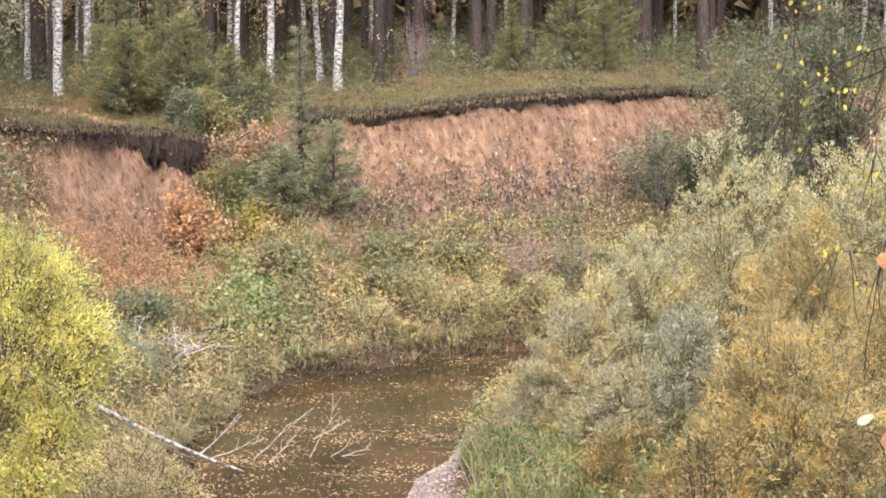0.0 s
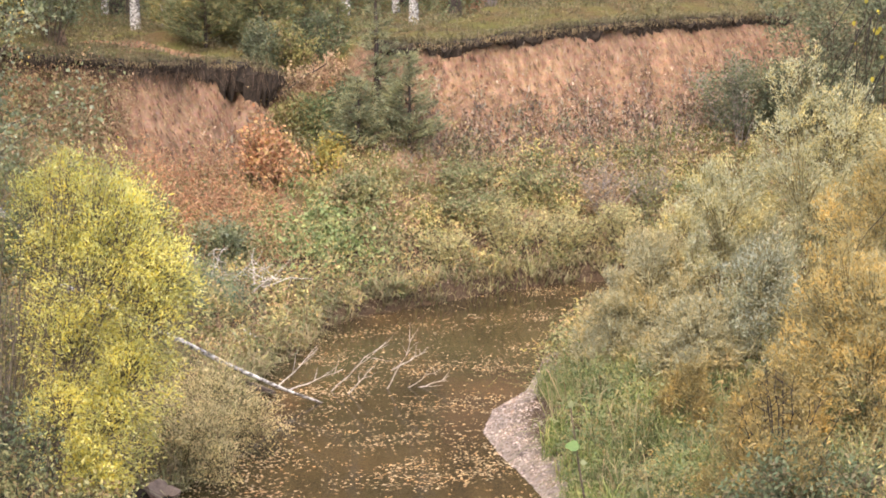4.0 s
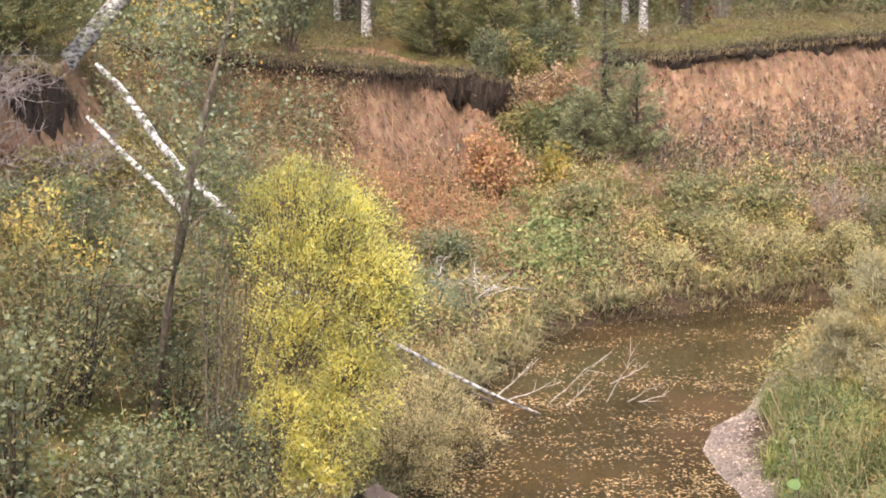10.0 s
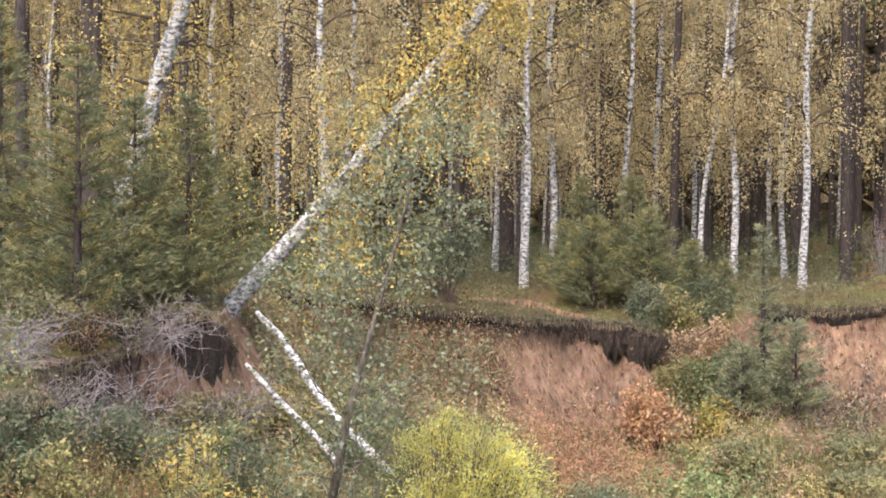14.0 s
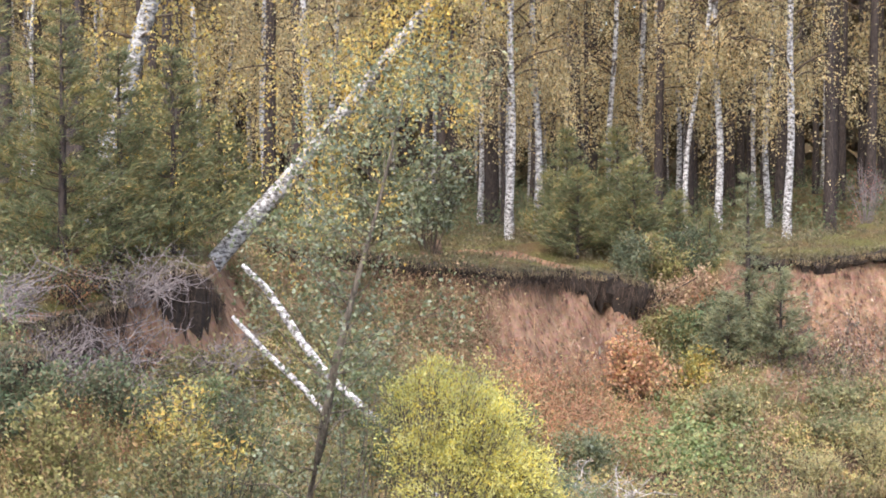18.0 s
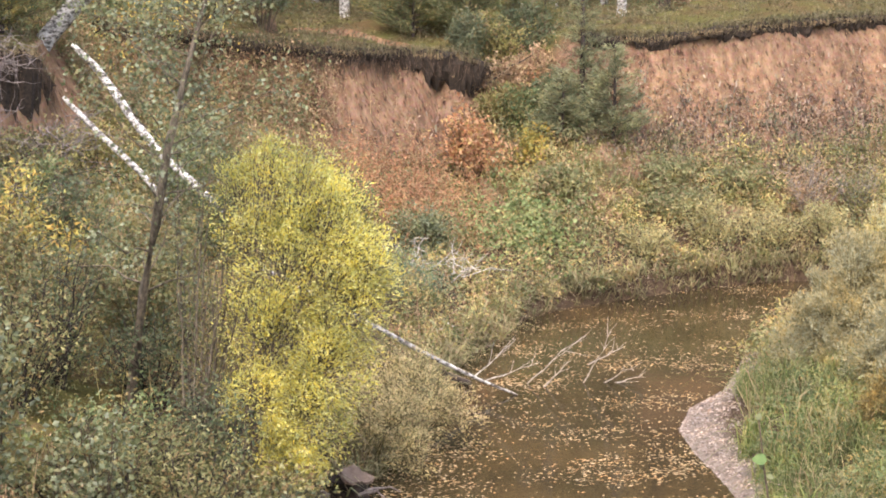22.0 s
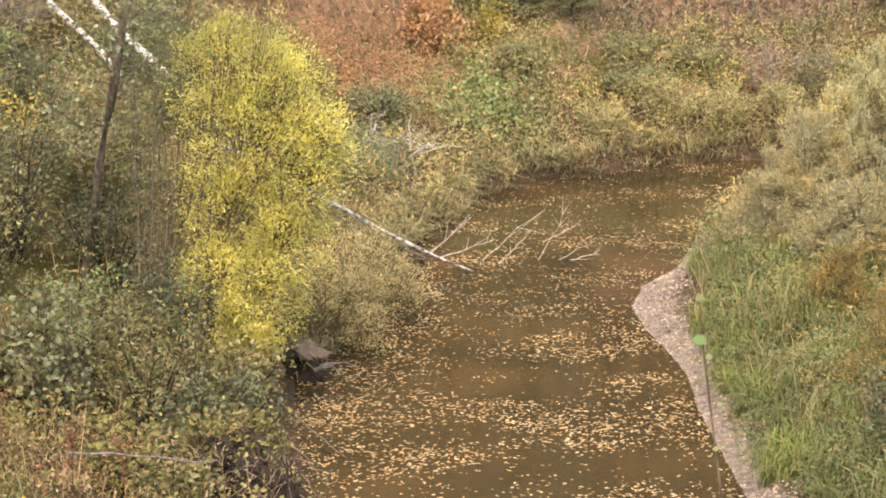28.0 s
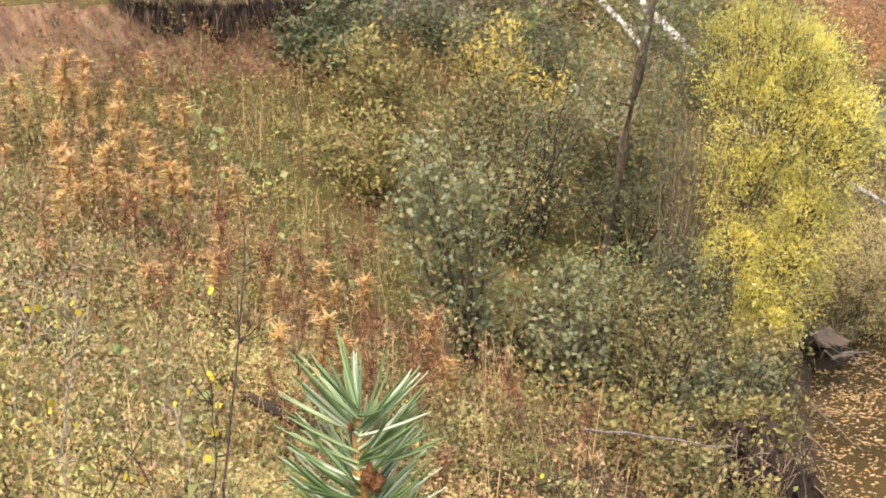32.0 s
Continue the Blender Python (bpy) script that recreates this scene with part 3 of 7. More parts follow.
def build_ground():
    xs = steps((-1500, -300, 300), (-300, -60, 40), (-60, -20, 2), (-20, -15, 0.4), (-15, 9, 0.11), (9, 20, 0.5), (20, 60, 4), (60, 300, 40), (300, 1500, 300))
    ys = steps((-1500, -300, 300), (-300, -40, 40), (-40, -2, 2), (-2, 14, 0.5), (14, 41, 0.26), (41, 51, 0.085), (51, 60, 0.5), (60, 120, 4), (120, 400, 40), (400, 2400, 400))
    x, y = np.meshgrid(xs, ys)
    z = land(x, y)
    nx = len(xs)
    i = (np.arange(len(ys) - 1)[:, None] * nx + np.arange(nx - 1)[None]).ravel()
    g = Geo()
    g.add(np.stack([x, y, z], -1), np.stack([i, i + 1, i + nx + 1, i + nx], 1))
    whole("ground", g, EARTH, "sandy earth banks with bare orange cliff faces above the river", "ground", kind="structure", smooth=True)
    w = Geo()
    wx, wy = np.meshgrid(np.linspace(-8, 44, 40), np.linspace(1, 46, 40))
    k = (np.arange(39)[:, None] * 40 + np.arange(39)[None]).ravel()
    w.add(np.stack([wx, wy, np.zeros_like(wx)], -1), np.stack([k, k + 1, k + 41, k + 40], 1))
    whole("water", w, WATER, "still brown river water scattered with fallen leaves", "water", kind="structure", smooth=True)


def walk_line(pts, step):
    pts = np.asarray(pts, float)
    d = np.concatenate([[0], np.cumsum(np.linalg.norm(np.diff(pts[:, :2], axis=0), axis=1))])
    u = np.arange(0, d[-1], step)
    return np.stack([np.interp(u, d, pts[:, k]) for k in range(pts.shape[1])], 1)


def turf_edge(name, pts, hang, out, label, seed):
    """An overhanging lip of dark topsoil with ragged roots below and grass above."""
    r = np.random.default_rng(seed)
    line = walk_line(pts, 0.07)
    thick = line[:, 3] if line.shape[1] > 3 else hang
    t = np.gradient(line[:, :2], axis=0)
    nrm = np.stack([-t[:, 1], t[:, 0]], 1)
    nrm /= np.linalg.norm(nrm, axis=1, keepdims=True) + 1e-9
    m = len(line)
    u = np.arange(m) * 0.07
    ends = np.clip(np.minimum(np.arange(m), np.arange(m)[::-1]) / 7.0 + 0.05, 0, 1)
    rag = ends * np.clip(0.72 + 0.4 * bumps(u, u * 0, 0.7, seed + 5, 3) + r.normal(0, 0.2, m), 0.15, 1.4)
    push = ends * np.clip(1 + 0.5 * bumps(u, u * 0, 2.1, seed + 1, 3) + r.normal(0, 0.08, m), 0.2, 2)
    section = [(-0.9, 0.02), (-0.4, 0.07), (0.0, 0.08), (0.7, 0.03), (1.0, -0.12), (0.85, -0.6), (0.45, -1.0), (-0.3, -0.9), (-0.9, -0.8)]
    rings = []
    for o, h in section:
        off = np.where(o > 0, o * out * push, o * 0.5)
        down = np.where(h < -0.05, h * thick * rag, h)
        jit = r.normal(0, 0.03, (m, 3))
        rings.append(np.stack([line[:, 0] + nrm[:, 0] * off, line[:, 1] + nrm[:, 1] * off, line[:, 2] + down + 0.12], 1) + jit)
    v = np.stack(rings, 1)
    k = len(section)
    i = (np.arange(m - 1)[:, None] * k + np.arange(k - 1)[None]).ravel()
    g = Geo()
    g.add(v, np.stack([i, i + 1, i + k + 1, i + k], 1))
    edge = whole(name, g, SOIL_AND_SHADE, label, "soil", kind="structure")
    # hanging roots and turf fringe
    f = Geo()
    n = int(m * (22 if hang > 0.5 else 9))
    j = r.integers(0, m, n)
    p = np.stack([line[j, 0] + nrm[j, 0] * out * push[j] * r.uniform(0.3, 1.05, n), line[j, 1] + nrm[j, 1] * out * push[j] * r.uniform(0.3, 1.05, n), line[j, 2] + r.uniform(-0.05, 0.12, n)], 1)
    leaves(f, p, (0.12, min(hang * 0.9, 0.65)), 0.03, droop=5.0, flat=0.1, r=r)
    part("root_fringe", f, ROOT_BROWN, edge, "dry roots hanging from the soil", kind="stuff")
    d = Geo()
    n = int(m * 26)
    j = r.integers(0, m, n)
    o = out * push[j] * r.uniform(0.75, 1.15, n)
    leaves(d, np.stack([line[j, 0] + nrm[j, 0] * o, line[j, 1] + nrm[j, 1] * o, line[j, 2] + 0.16 + r.uniform(-0.06, 0.05, n)], 1), (0.05, 0.14), 0.1, droop=2.5, flat=0.1, r=r)
    part("dry_fringe", d, TURF_FRINGE, edge, "dry grass drooping over the soil", kind="stuff")
    tf = Geo()
    n = int(m * 18)
    j = r.integers(0, m, n)
    o = r.uniform(-0.7, out * 1.15, n) * push[j]
    blades(tf, np.stack([line[j, 0] + nrm[j, 0] * o, line[j, 1] + nrm[j, 1] * o, line[j, 2] + np.where(o > 0, 0.1, 0.12)], 1), (0.12, 0.36), 0.009, 1.7, r)
    part("turf", tf, TURF, edge, "pale drying turf grass", kind="stuff")


build_ground()
RIGHT_EDGE = [(7.5, 51.8, 5.2), (5.8, 50.4, 5.2), (3.5, 48.6, 5.2), (2.2, 47.7, 5.15), (0.7, 46.75, 5.05), (-0.6, 46.2, 4.95), (-1.8, 45.7, 4.8), (-3.0, 45.6, 4.8), (-3.5, 46.4, 4.85)]
# fourth value: depth; the deep columns paint two shaded hollows in near-black
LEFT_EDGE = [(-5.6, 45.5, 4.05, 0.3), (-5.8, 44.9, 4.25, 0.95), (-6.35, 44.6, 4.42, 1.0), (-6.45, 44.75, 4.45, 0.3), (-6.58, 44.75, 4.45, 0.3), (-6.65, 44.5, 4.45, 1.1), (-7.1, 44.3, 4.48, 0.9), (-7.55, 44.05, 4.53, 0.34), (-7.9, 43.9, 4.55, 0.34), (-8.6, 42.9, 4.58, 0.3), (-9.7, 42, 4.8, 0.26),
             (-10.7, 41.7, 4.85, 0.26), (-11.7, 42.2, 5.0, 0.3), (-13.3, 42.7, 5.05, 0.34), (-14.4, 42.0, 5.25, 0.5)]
# no hollow is cut here: the deep near-black curtain paints its shade
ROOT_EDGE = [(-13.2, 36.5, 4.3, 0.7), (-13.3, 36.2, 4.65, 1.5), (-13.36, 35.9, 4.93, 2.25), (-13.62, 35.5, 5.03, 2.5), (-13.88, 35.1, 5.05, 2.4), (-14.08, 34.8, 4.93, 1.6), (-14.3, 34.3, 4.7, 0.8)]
# deepens leftwards, so near-black colour stands for the shade below the brush
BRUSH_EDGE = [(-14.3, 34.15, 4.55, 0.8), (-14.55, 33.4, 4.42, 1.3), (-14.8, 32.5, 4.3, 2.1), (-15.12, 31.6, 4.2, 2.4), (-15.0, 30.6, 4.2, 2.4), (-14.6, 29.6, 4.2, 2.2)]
NEAR_EDGE = [(-13.3, 27.6, 4.2), (-12.95, 26.9, 4.25), (-13.1, 25.4, 4.35), (-13.2, 24.0, 4.45), (-13.6, 22.9, 4.52), (-14.0, 22.0, 4.6)]
turf_edge("turf_edge_right", RIGHT_EDGE, 0.26, 0.16, "grassy turf lip of dark topsoil overhanging the sand cliff", 11)
turf_edge("turf_edge_left", LEFT_EDGE, 0.85, 0.26, "ragged overhanging turf of dark topsoil, deepened to near-black columns for hollows' shade", 12)
turf_edge("turf_edge_brush", BRUSH_EDGE, 0.9, 0.26, "crumbling soil face, near-black to paint the shade behind the brush", 16)
turf_edge("turf_edge_root", ROOT_EDGE, 1.2, 0.3, "undercut root mat with a near-black curtain painting the hollow's shade", 13)
turf_edge("turf_edge_near", NEAR_EDGE, 0.79, 0.3, "dark overhanging root mat above brown slope", 14)


# ---- trees ----
def birch(height, radius, seed, leaf_n=14000, leaf_size=(0.05, 0.09), low=0.2, lean=(0.0, 0.0)):
    """White-barked birch: trunk, limbs and a loose hanging crown."""
    r = np.random.default_rng(seed)
    ob = thing("birch_tree", "tall white-barked birch with thin yellow autumn crown", "tree", "birches of the wood")
    u = np.linspace(0, 1, 22)
    path = np.stack([lean[0] * u ** 1.5 * height + 0.16 * (np.sin(u * 5 + seed) - math.sin(seed)) + 0.1 * np.sin(u * 14 + seed * 3) * np.minimum(u * 8, 1), lean[1] * u ** 1.5 * height + 0.1 * np.cos(u * 4 + seed * 2) - 0.1 * math.cos(seed * 2), u * height], 1)
    path[0, 2] = -0.3
    g = Geo()
    tube(g, path, radius * (1 - 0.85 * u) * (1 + 0.35 * np.exp(-u * 30)), 10, 0.04, r)
    part("trunk", g, BIRCH_BARK, ob, "white bark with black scars", True)
    b, crown = Geo(), Geo()
    pos = []
    for _ in range(40):
        k = low + (0.95 - low) * r.uniform(0, 1) ** 1.35
        p = np.array([np.interp(k, u, path[:, i]) for i in range(3)])
        a = r.uniform(0, 2 * np.pi)
        ln = (1.0 - k * 0.75) * height * 0.18 * r.uniform(0.6, 1.2)
        pts = curve_pts(p, (math.cos(a), math.sin(a), 0.9), ln, 6, (0, 0, -0.55), 0.04, r)
        tube(b, pts, np.linspace(0.035, 0.008, 6) * (1.3 - k), 4, 0, r)
        for _ in range(4):
            q = pts[r.integers(2, 6)]
            hang = curve_pts(q, (r.normal(0, 0.35), r.normal(0, 0.35), -0.9), r.uniform(0.5, 1.3) * (1 + 1.2 * r.uniform() ** 3), 3, (0, 0, -0.4), 0.05, r)
            tube(b, hang, np.linspace(0.008, 0.003, 3), 3, 0, r)
            pos.append((q, hang))
    per = max(2, leaf_n // len(pos))
    for q, hang in pos:
        some = max(2, int(per * r.uniform(0.05, 1.4) ** 2 * 1.5))
        w = r.uniform(0, 1, some)
        c = np.stack([np.interp(w, np.linspace(0, 1, 3), hang[:, i]) for i in range(3)], 1) + r.normal(0, 0.15, (some, 3))
        leaves(crown, c, leaf_size, 0.75, droop=0.8, flat=0.2, r=r)
    part("branchwork", b, TWIG, ob, "dark thin branches", kind="stuff")
    part("crown", crown, BIRCH_LEAF, ob, "loose yellow leaves", kind="stuff")
    return ob


def tall_pine(height, radius, seed):
    r = np.random.default_rng(seed)
    ob = thing("pine_tree", "tall dark-barked pine with a high crown", "tree", "pines of the wood")
    u = np.linspace(0, 1, 12)
    path = np.stack([0.1 * np.sin(u * 4 + seed), 0.1 * np.cos(u * 3 + seed), u * height - 0.3 * (u == 0)], 1)
    g = Geo()
    tube(g, path, radius * (1 - 0.8 * u) * (1 + 0.3 * np.exp(-u * 30)), 9, 0.05, r)
    part("trunk", g, PINE_BARK, ob, "dark scaly bark", True)
    b, c = Geo(), Geo()
    for _ in range(30):
        k = r.uniform(0.2, 0.99)
        p = np.array([np.interp(k, u, path[:, i]) for i in range(3)])
        a = r.uniform(0, 2 * np.pi)
        dead = k < 0.5
        pts = curve_pts(p, (math.cos(a), math.sin(a), r.uniform(-0.2, 0.5)), r.uniform(0.5, 1.2) * (0.8 if dead else (2.4 - 1.6 * k)), 5, (0, 0, -0.1), 0.05, r)
        tube(b, pts, np.linspace(0.02, 0.005, 5), 3, 0, r)
        if not dead:
            at = np.repeat(pts[2:], 8, 0) + r.normal(0, 0.25, (24, 3))
            leaves(c, at, (0.3, 0.55), 0.25, droop=-0.3, flat=0.3, r=r)
    part("branchwork", b, TWIG, ob, "bare side branches", kind="stuff")
    part("crown", c, NEEDLE, ob, "dark green needles", kind="stuff")
    return ob


def young_conifer(height, spreadw, seed, label, dense=1.0, mat=None, taper=0.8):
    """Young pine or spruce: tiers of level boughs set with needle tufts."""
    r = np.random.default_rng(seed)
    ob = thing("young_conifer", label, "conifer", "young conifers on the bank")
    g, c, bough = Geo(), Geo(), Geo()
    tube(g, [(0, 0, -0.2), (0.03, 0, height * 0.5), (0, 0.02, height)], [height * 0.018 + 0.015, height * 0.01 + 0.01, 0.006], 7, 0.03, r)
    tiers = int(6 + height * 2.2)
    for k in range(tiers):
        w = (k + 0.3) / tiers
        z = height * (0.02 + 0.96 * w)
        reach = spreadw * (1 - w) ** taper + 0.08
        for j in range(int(8 + 6 * (1 - w))):
            a = r.uniform(0, 2 * np.pi)
            pts = curve_pts((0, 0, z + r.normal(0, 0.03)), (math.cos(a), math.sin(a), 0.25), reach * r.uniform(0.7, 1.15), 5, (0, 0, 0.12), 0.03, r)
            tube(bough, pts, np.linspace(0.012, 0.003, 5), 3, 0, r)
            m = int((14 + 46 * reach) * dense)
            q = r.uniform(0.2, 1.0, m)
            at = np.stack([np.interp(q, np.linspace(0, 1, 5), pts[:, i]) for i in range(3)], 1)
            out = np.tile([math.cos(a), math.sin(a), 0.5], (m, 1))
            leaves(c, at + r.normal(0, 0.04, (m, 3)), (0.09, 0.2), 0.16, flat=0.4, way=out, r=r)
    part("trunk", g, PINE_BARK, ob, "thin brown stem", True)
    part("branchwork", bough, TWIG, ob, "thin side branches", kind="stuff")
    part("foliage", c, mat or NEEDLE, ob, "soft green needles", kind="stuff")
    return ob


def bush(name, label, height, width, seed, leaf_mat, stems=16, twigs=9, per=26, leaf_size=(0.05, 0.1), wide=0.4, droop=0.0, bark=None, group="", category="bush", low=0.25, arch=0.25, lean=(0, 0), flat=0.3, fuzz=0.11):
    """Many stems from one foot that fan out, with leafy side twigs."""
    r = np.random.default_rng(seed)
    ob = thing(name, label, category, group)
    c, side = Geo(), Geo()
    u = np.linspace(0, 1, 8)
    for _ in range(stems):
        a, o = r.uniform(0, 2 * np.pi), math.sqrt(r.uniform(0, 1))
        hh = height * (1 - 0.45 * o ** 2) * r.uniform(0.75, 1.05)
        top = np.array([math.cos(a) * o * width + lean[0] * hh, math.sin(a) * o * width + lean[1] * hh, hh])
        foot = np.array([math.cos(a) * o * width * 0.15, math.sin(a) * o * width * 0.15, -0.15])
        pts = foot + (top - foot) * np.stack([u ** (1 + arch), u ** (1 + arch), u], 1) + r.normal(0, 0.012, (8, 3)) * hh * u[:, None]
        g = Geo()
        tube(g, pts, np.linspace(0.009 + 0.004 * height, 0.004, 8), 5, 0, r)
        lush = r.uniform(0.35, 1.65)
        for _ in range(twigs):
            k = r.uniform(low, 1.0)
            p = np.array([np.interp(k, u, pts[:, i]) for i in range(3)])
            b = r.uniform(0, 2 * np.pi)
            tw = curve_pts(p, (math.cos(b), math.sin(b), 0.9), r.uniform(0.25, 0.6) * width * (1.2 - 0.5 * k), 3, (0, 0, -0.25 - droop * 0.2), 0.06, r)
            tube(side, tw, np.linspace(0.006, 0.002, 3), 3, 0, r)
            some = max(2, int(per * lush * r.uniform(0.25, 1.75)))
            q = r.uniform(0.1, 1.0, some)
            at = np.stack([np.interp(q, np.linspace(0, 1, 3), tw[:, i]) for i in range(3)], 1)
            leaves(c, at + r.normal(0, fuzz, (some, 3)), leaf_size, wide, droop=droop, flat=flat, way=np.tile((tw[-1] - tw[0]) / np.linalg.norm(tw[-1] - tw[0]) * 0.7, (some, 1)), r=r, kite=wide > 0.55)
        part("stem", g, bark or TWIG, ob)
    part("branchwork", side, bark or TWIG, ob, kind="stuff")
    part("foliage", c, leaf_mat, ob, kind="stuff")
    return ob


def mounds(height, width, n, seed, belly=0.3, lean=(0, 0)):
    """Rounded lobes that together fill the outline of a bush: x, y, z, half width, half height."""
    r = np.random.default_rng(seed)
    out = []
    for k in range(n):
        a, o = 2.4 * k + r.uniform(-0.4, 0.4), math.sqrt((k + 0.5) / n)
        rx = width * r.uniform(0.26, 0.42)
        rz = rx * r.uniform(1.0, 1.6)
        top = height * (1 - (1 - belly) * o ** 2) * r.uniform(0.86, 1.04)
        z = max(top - rz, rz * 0.7)
        out.append((math.cos(a) * o * width * 0.8 + lean[0] * z, math.sin(a) * o * width * 0.8 + lean[1] * z, z, rx, rz))
    return out


def lobed_bush(name, label, lobes, seed, leaf_mat, shoots=46, per=80, leaf_size=(0.04, 0.085), wide=0.3, shoot=(0.22, 0.5), fuzz=0.05, up=0.6, group="", category="bush", bark=None, foot=0.12, sparse=None):
    """Stems that each carry a rounded lobe of leafy shoots, with shaded gaps between the lobes."""
    r = np.random.default_rng(seed)
    ob = thing(name, label, category, group)
    c, side = Geo(), Geo()
    u = np.linspace(0, 1, 8)[:, None]
    for k, (x, y, z, rx, rz) in enumerate(lobes):
        a = r.uniform(0, 2 * np.pi)
        p0 = np.array([math.cos(a) * foot, math.sin(a) * foot, -0.15])
        p1 = np.array([x, y, z + rz * 0.55])
        g = Geo()
        pts = p0 + (p1 - p0) * np.concatenate([u ** 1.25, u ** 1.25, u], 1) + r.normal(0, 0.014, (8, 3)) * np.linalg.norm(p1) * u
        tube(g, pts, np.linspace(0.012 + 0.004 * np.linalg.norm(p1), 0.005, 8), 5, 0, r)
        part("stem", g, bark or TWIG, ob)
        many = int(shoots * r.uniform(0.8, 1.2) * (sparse[k] if sparse else 1))
        d = r.standard_normal((many, 3))
        d[:, 2] += 0.45
        d /= np.linalg.norm(d, axis=1, keepdims=True)
        lump = 1 + 0.25 * np.sin(d[:, 0] * 5 + k) * np.sin(d[:, 1] * 4 + 2 * k) + r.normal(0, 0.12, many)
        tip = np.array([x, y, z]) + d * np.array([rx, rx, rz]) * lump[:, None]
        for t, dd in zip(tip, d):
            way = dd * 0.7 + np.array([0, 0, up]) + r.normal(0, 0.22, 3)
            way /= np.linalg.norm(way)
            ln = r.uniform(*shoot)
            run = curve_pts(t - way * ln * 0.6, way, ln, 4, (0, 0, -0.12), 0.03, r)
            root = pts[5] * 0.55 + run[0] * 0.45 if r.uniform() < 0.5 else pts[6] * 0.5 + run[0] * 0.5
            tube(side, np.concatenate([[root], run]), [0.006, 0.005, 0.004, 0.003, 0.002], 3, 0, r)
            some = max(3, int(per * ln / shoot[1] * r.uniform(0.5, 1.5)))
            q = r.uniform(0, 1.05, some)
            at = np.stack([np.interp(q, np.linspace(0, 1, 4), run[:, i]) for i in range(3)], 1)
            leaves(c, at + r.normal(0, fuzz, (some, 3)) * (1.3 - 0.7 * q[:, None]), leaf_size, wide, flat=0.3, way=np.tile(way * 0.8, (some, 1)), r=r, kite=wide > 0.55)
    part("branchwork", side, bark or TWIG, ob, kind="stuff")
    part("foliage", c, leaf_mat, ob, kind="stuff")
    return ob


def put(ob, x, y, turn=0.0, size=1.0, z=None, sink=0.0, tilt=(0, 0)):
    h = float(land(np.array([x]), np.array([y]))[0]) if z is None else z
    ob.matrix_basis = Matrix.LocRotScale((x, y, h - sink), Euler((radians(tilt[0]), radians(tilt[1]), radians(turn))), (size,) * 3)
    return ob


def again(ob, x, y, turn=0.0, size=1.0, z=None, sink=0.0, tilt=(0, 0)):
    h = float(land(np.array([x]), np.array([y]))[0]) if z is None else z
    ob_scale = ob.scale.copy()
    ob.scale = (1, 1, 1)
    c = copy_thing(ob, Matrix.LocRotScale((x, y, h - sink), Euler((radians(tilt[0]), radians(tilt[1]), radians(turn))), (size,) * 3))
    ob.scale = ob_scale
    return c


# the birches along the edge of the wood
BIRCH_KINDS = [birch(19, 0.115, 21, low=0.15, lean=(0.05, 0)), birch(18, 0.1, 22, low=0.26, lean=(0.03, 0.02)), birch(20, 0.12, 23, low=0.2, lean=(0.02, 0)), birch(17, 0.085, 24, low=0.3, lean=(0.08, 0)), birch(19, 0.11, 25, low=0.12, lean=(-0.04, 0))]
FAR_BIRCHES = [birch(18, 0.1, 26, 5000, (0.1, 0.18), lean=(0.02, 0)), birch(19, 0.09, 27, 5000, (0.1, 0.18), lean=(-0.02, 0))]
EDGE_BIRCHES = [(-10.55, 52.6, 2, 0), (-10.0, 54.0, 0, 30), (-10.9, 54.5, 1, 80), (-14.6, 46.8, 0, 10), (-14.4, 48.6, 1, 60), (-17.3, 51.5, 2, 200), (-8.4, 58, 1, 15), (-7.9, 60.5, 4, 120),
                (-6.0, 55.7, 3, -10), (-5.05, 55.9, 0, 0), (-3.7, 58, 1, 0), (-3.0, 54.5, 2, 5)]
used = set()
for bx, by, kind, turn in EDGE_BIRCHES:
    (again if kind in used else put)(BIRCH_KINDS[kind], bx, by, turn)
    used.add(kind)
wood = np.random.default_rng(31)
PINE_KINDS = [tall_pine(21, 0.17, 41), tall_pine(19, 0.13, 42), tall_pine(22, 0.2, 43)]
placed = list(EDGE_BIRCHES)
first = set()
for k, (bx, by) in enumerate(((-17.6, 45.0), (-19.3, 43.5), (-20.8, 46.5), (-16.4, 49.0), (-18.6, 48.0), (-21.8, 43.0), (-19.9, 40.6), (-12.9, 52.0), (-2.0, 57.3), (-6.9, 57.5))):
    (put if k < 3 else again)(PINE_KINDS[k % 3], bx, by, 70 * k, 0.85 + 0.05 * (k % 4))
    first.add((True, k % 3))
    placed.append((bx, by))
for k in range(340):
    bx, by = wood.uniform(-34, 24), wood.uniform(53, 88)
    if -22 < bx and by < 57 + 0.22 * max(0, bx):
        continue
    if min((bx - p[0]) ** 2 + (by - p[1]) ** 2 for p in placed) < 0.9:
        continue
    placed.append((bx, by))
    pine = wood.uniform() < (0.62 if bx < -4 else 0.85)
    kinds = PINE_KINDS if pine else (BIRCH_KINDS if by < 62 else FAR_BIRCHES)
    j = int(wood.integers(0, len(kinds)))
    size = wood.uniform(0.75, 1.1)
    if (pine or by >= 62) and (pine, j) not in first:
        first.add((pine, j))
        put(kinds[j], bx, by, wood.uniform(0, 360), size)
    else:
        again(kinds[j], bx, by, wood.uniform(0, 360), size)

far = Geo()
fr = np.random.default_rng(51)
n = 150000
fa, fd, fz = fr.uniform(-0.85, 0.62, n), fr.uniform(90, 104, n), fr.uniform(0, 1, n) ** 1.2 * 30 + 4
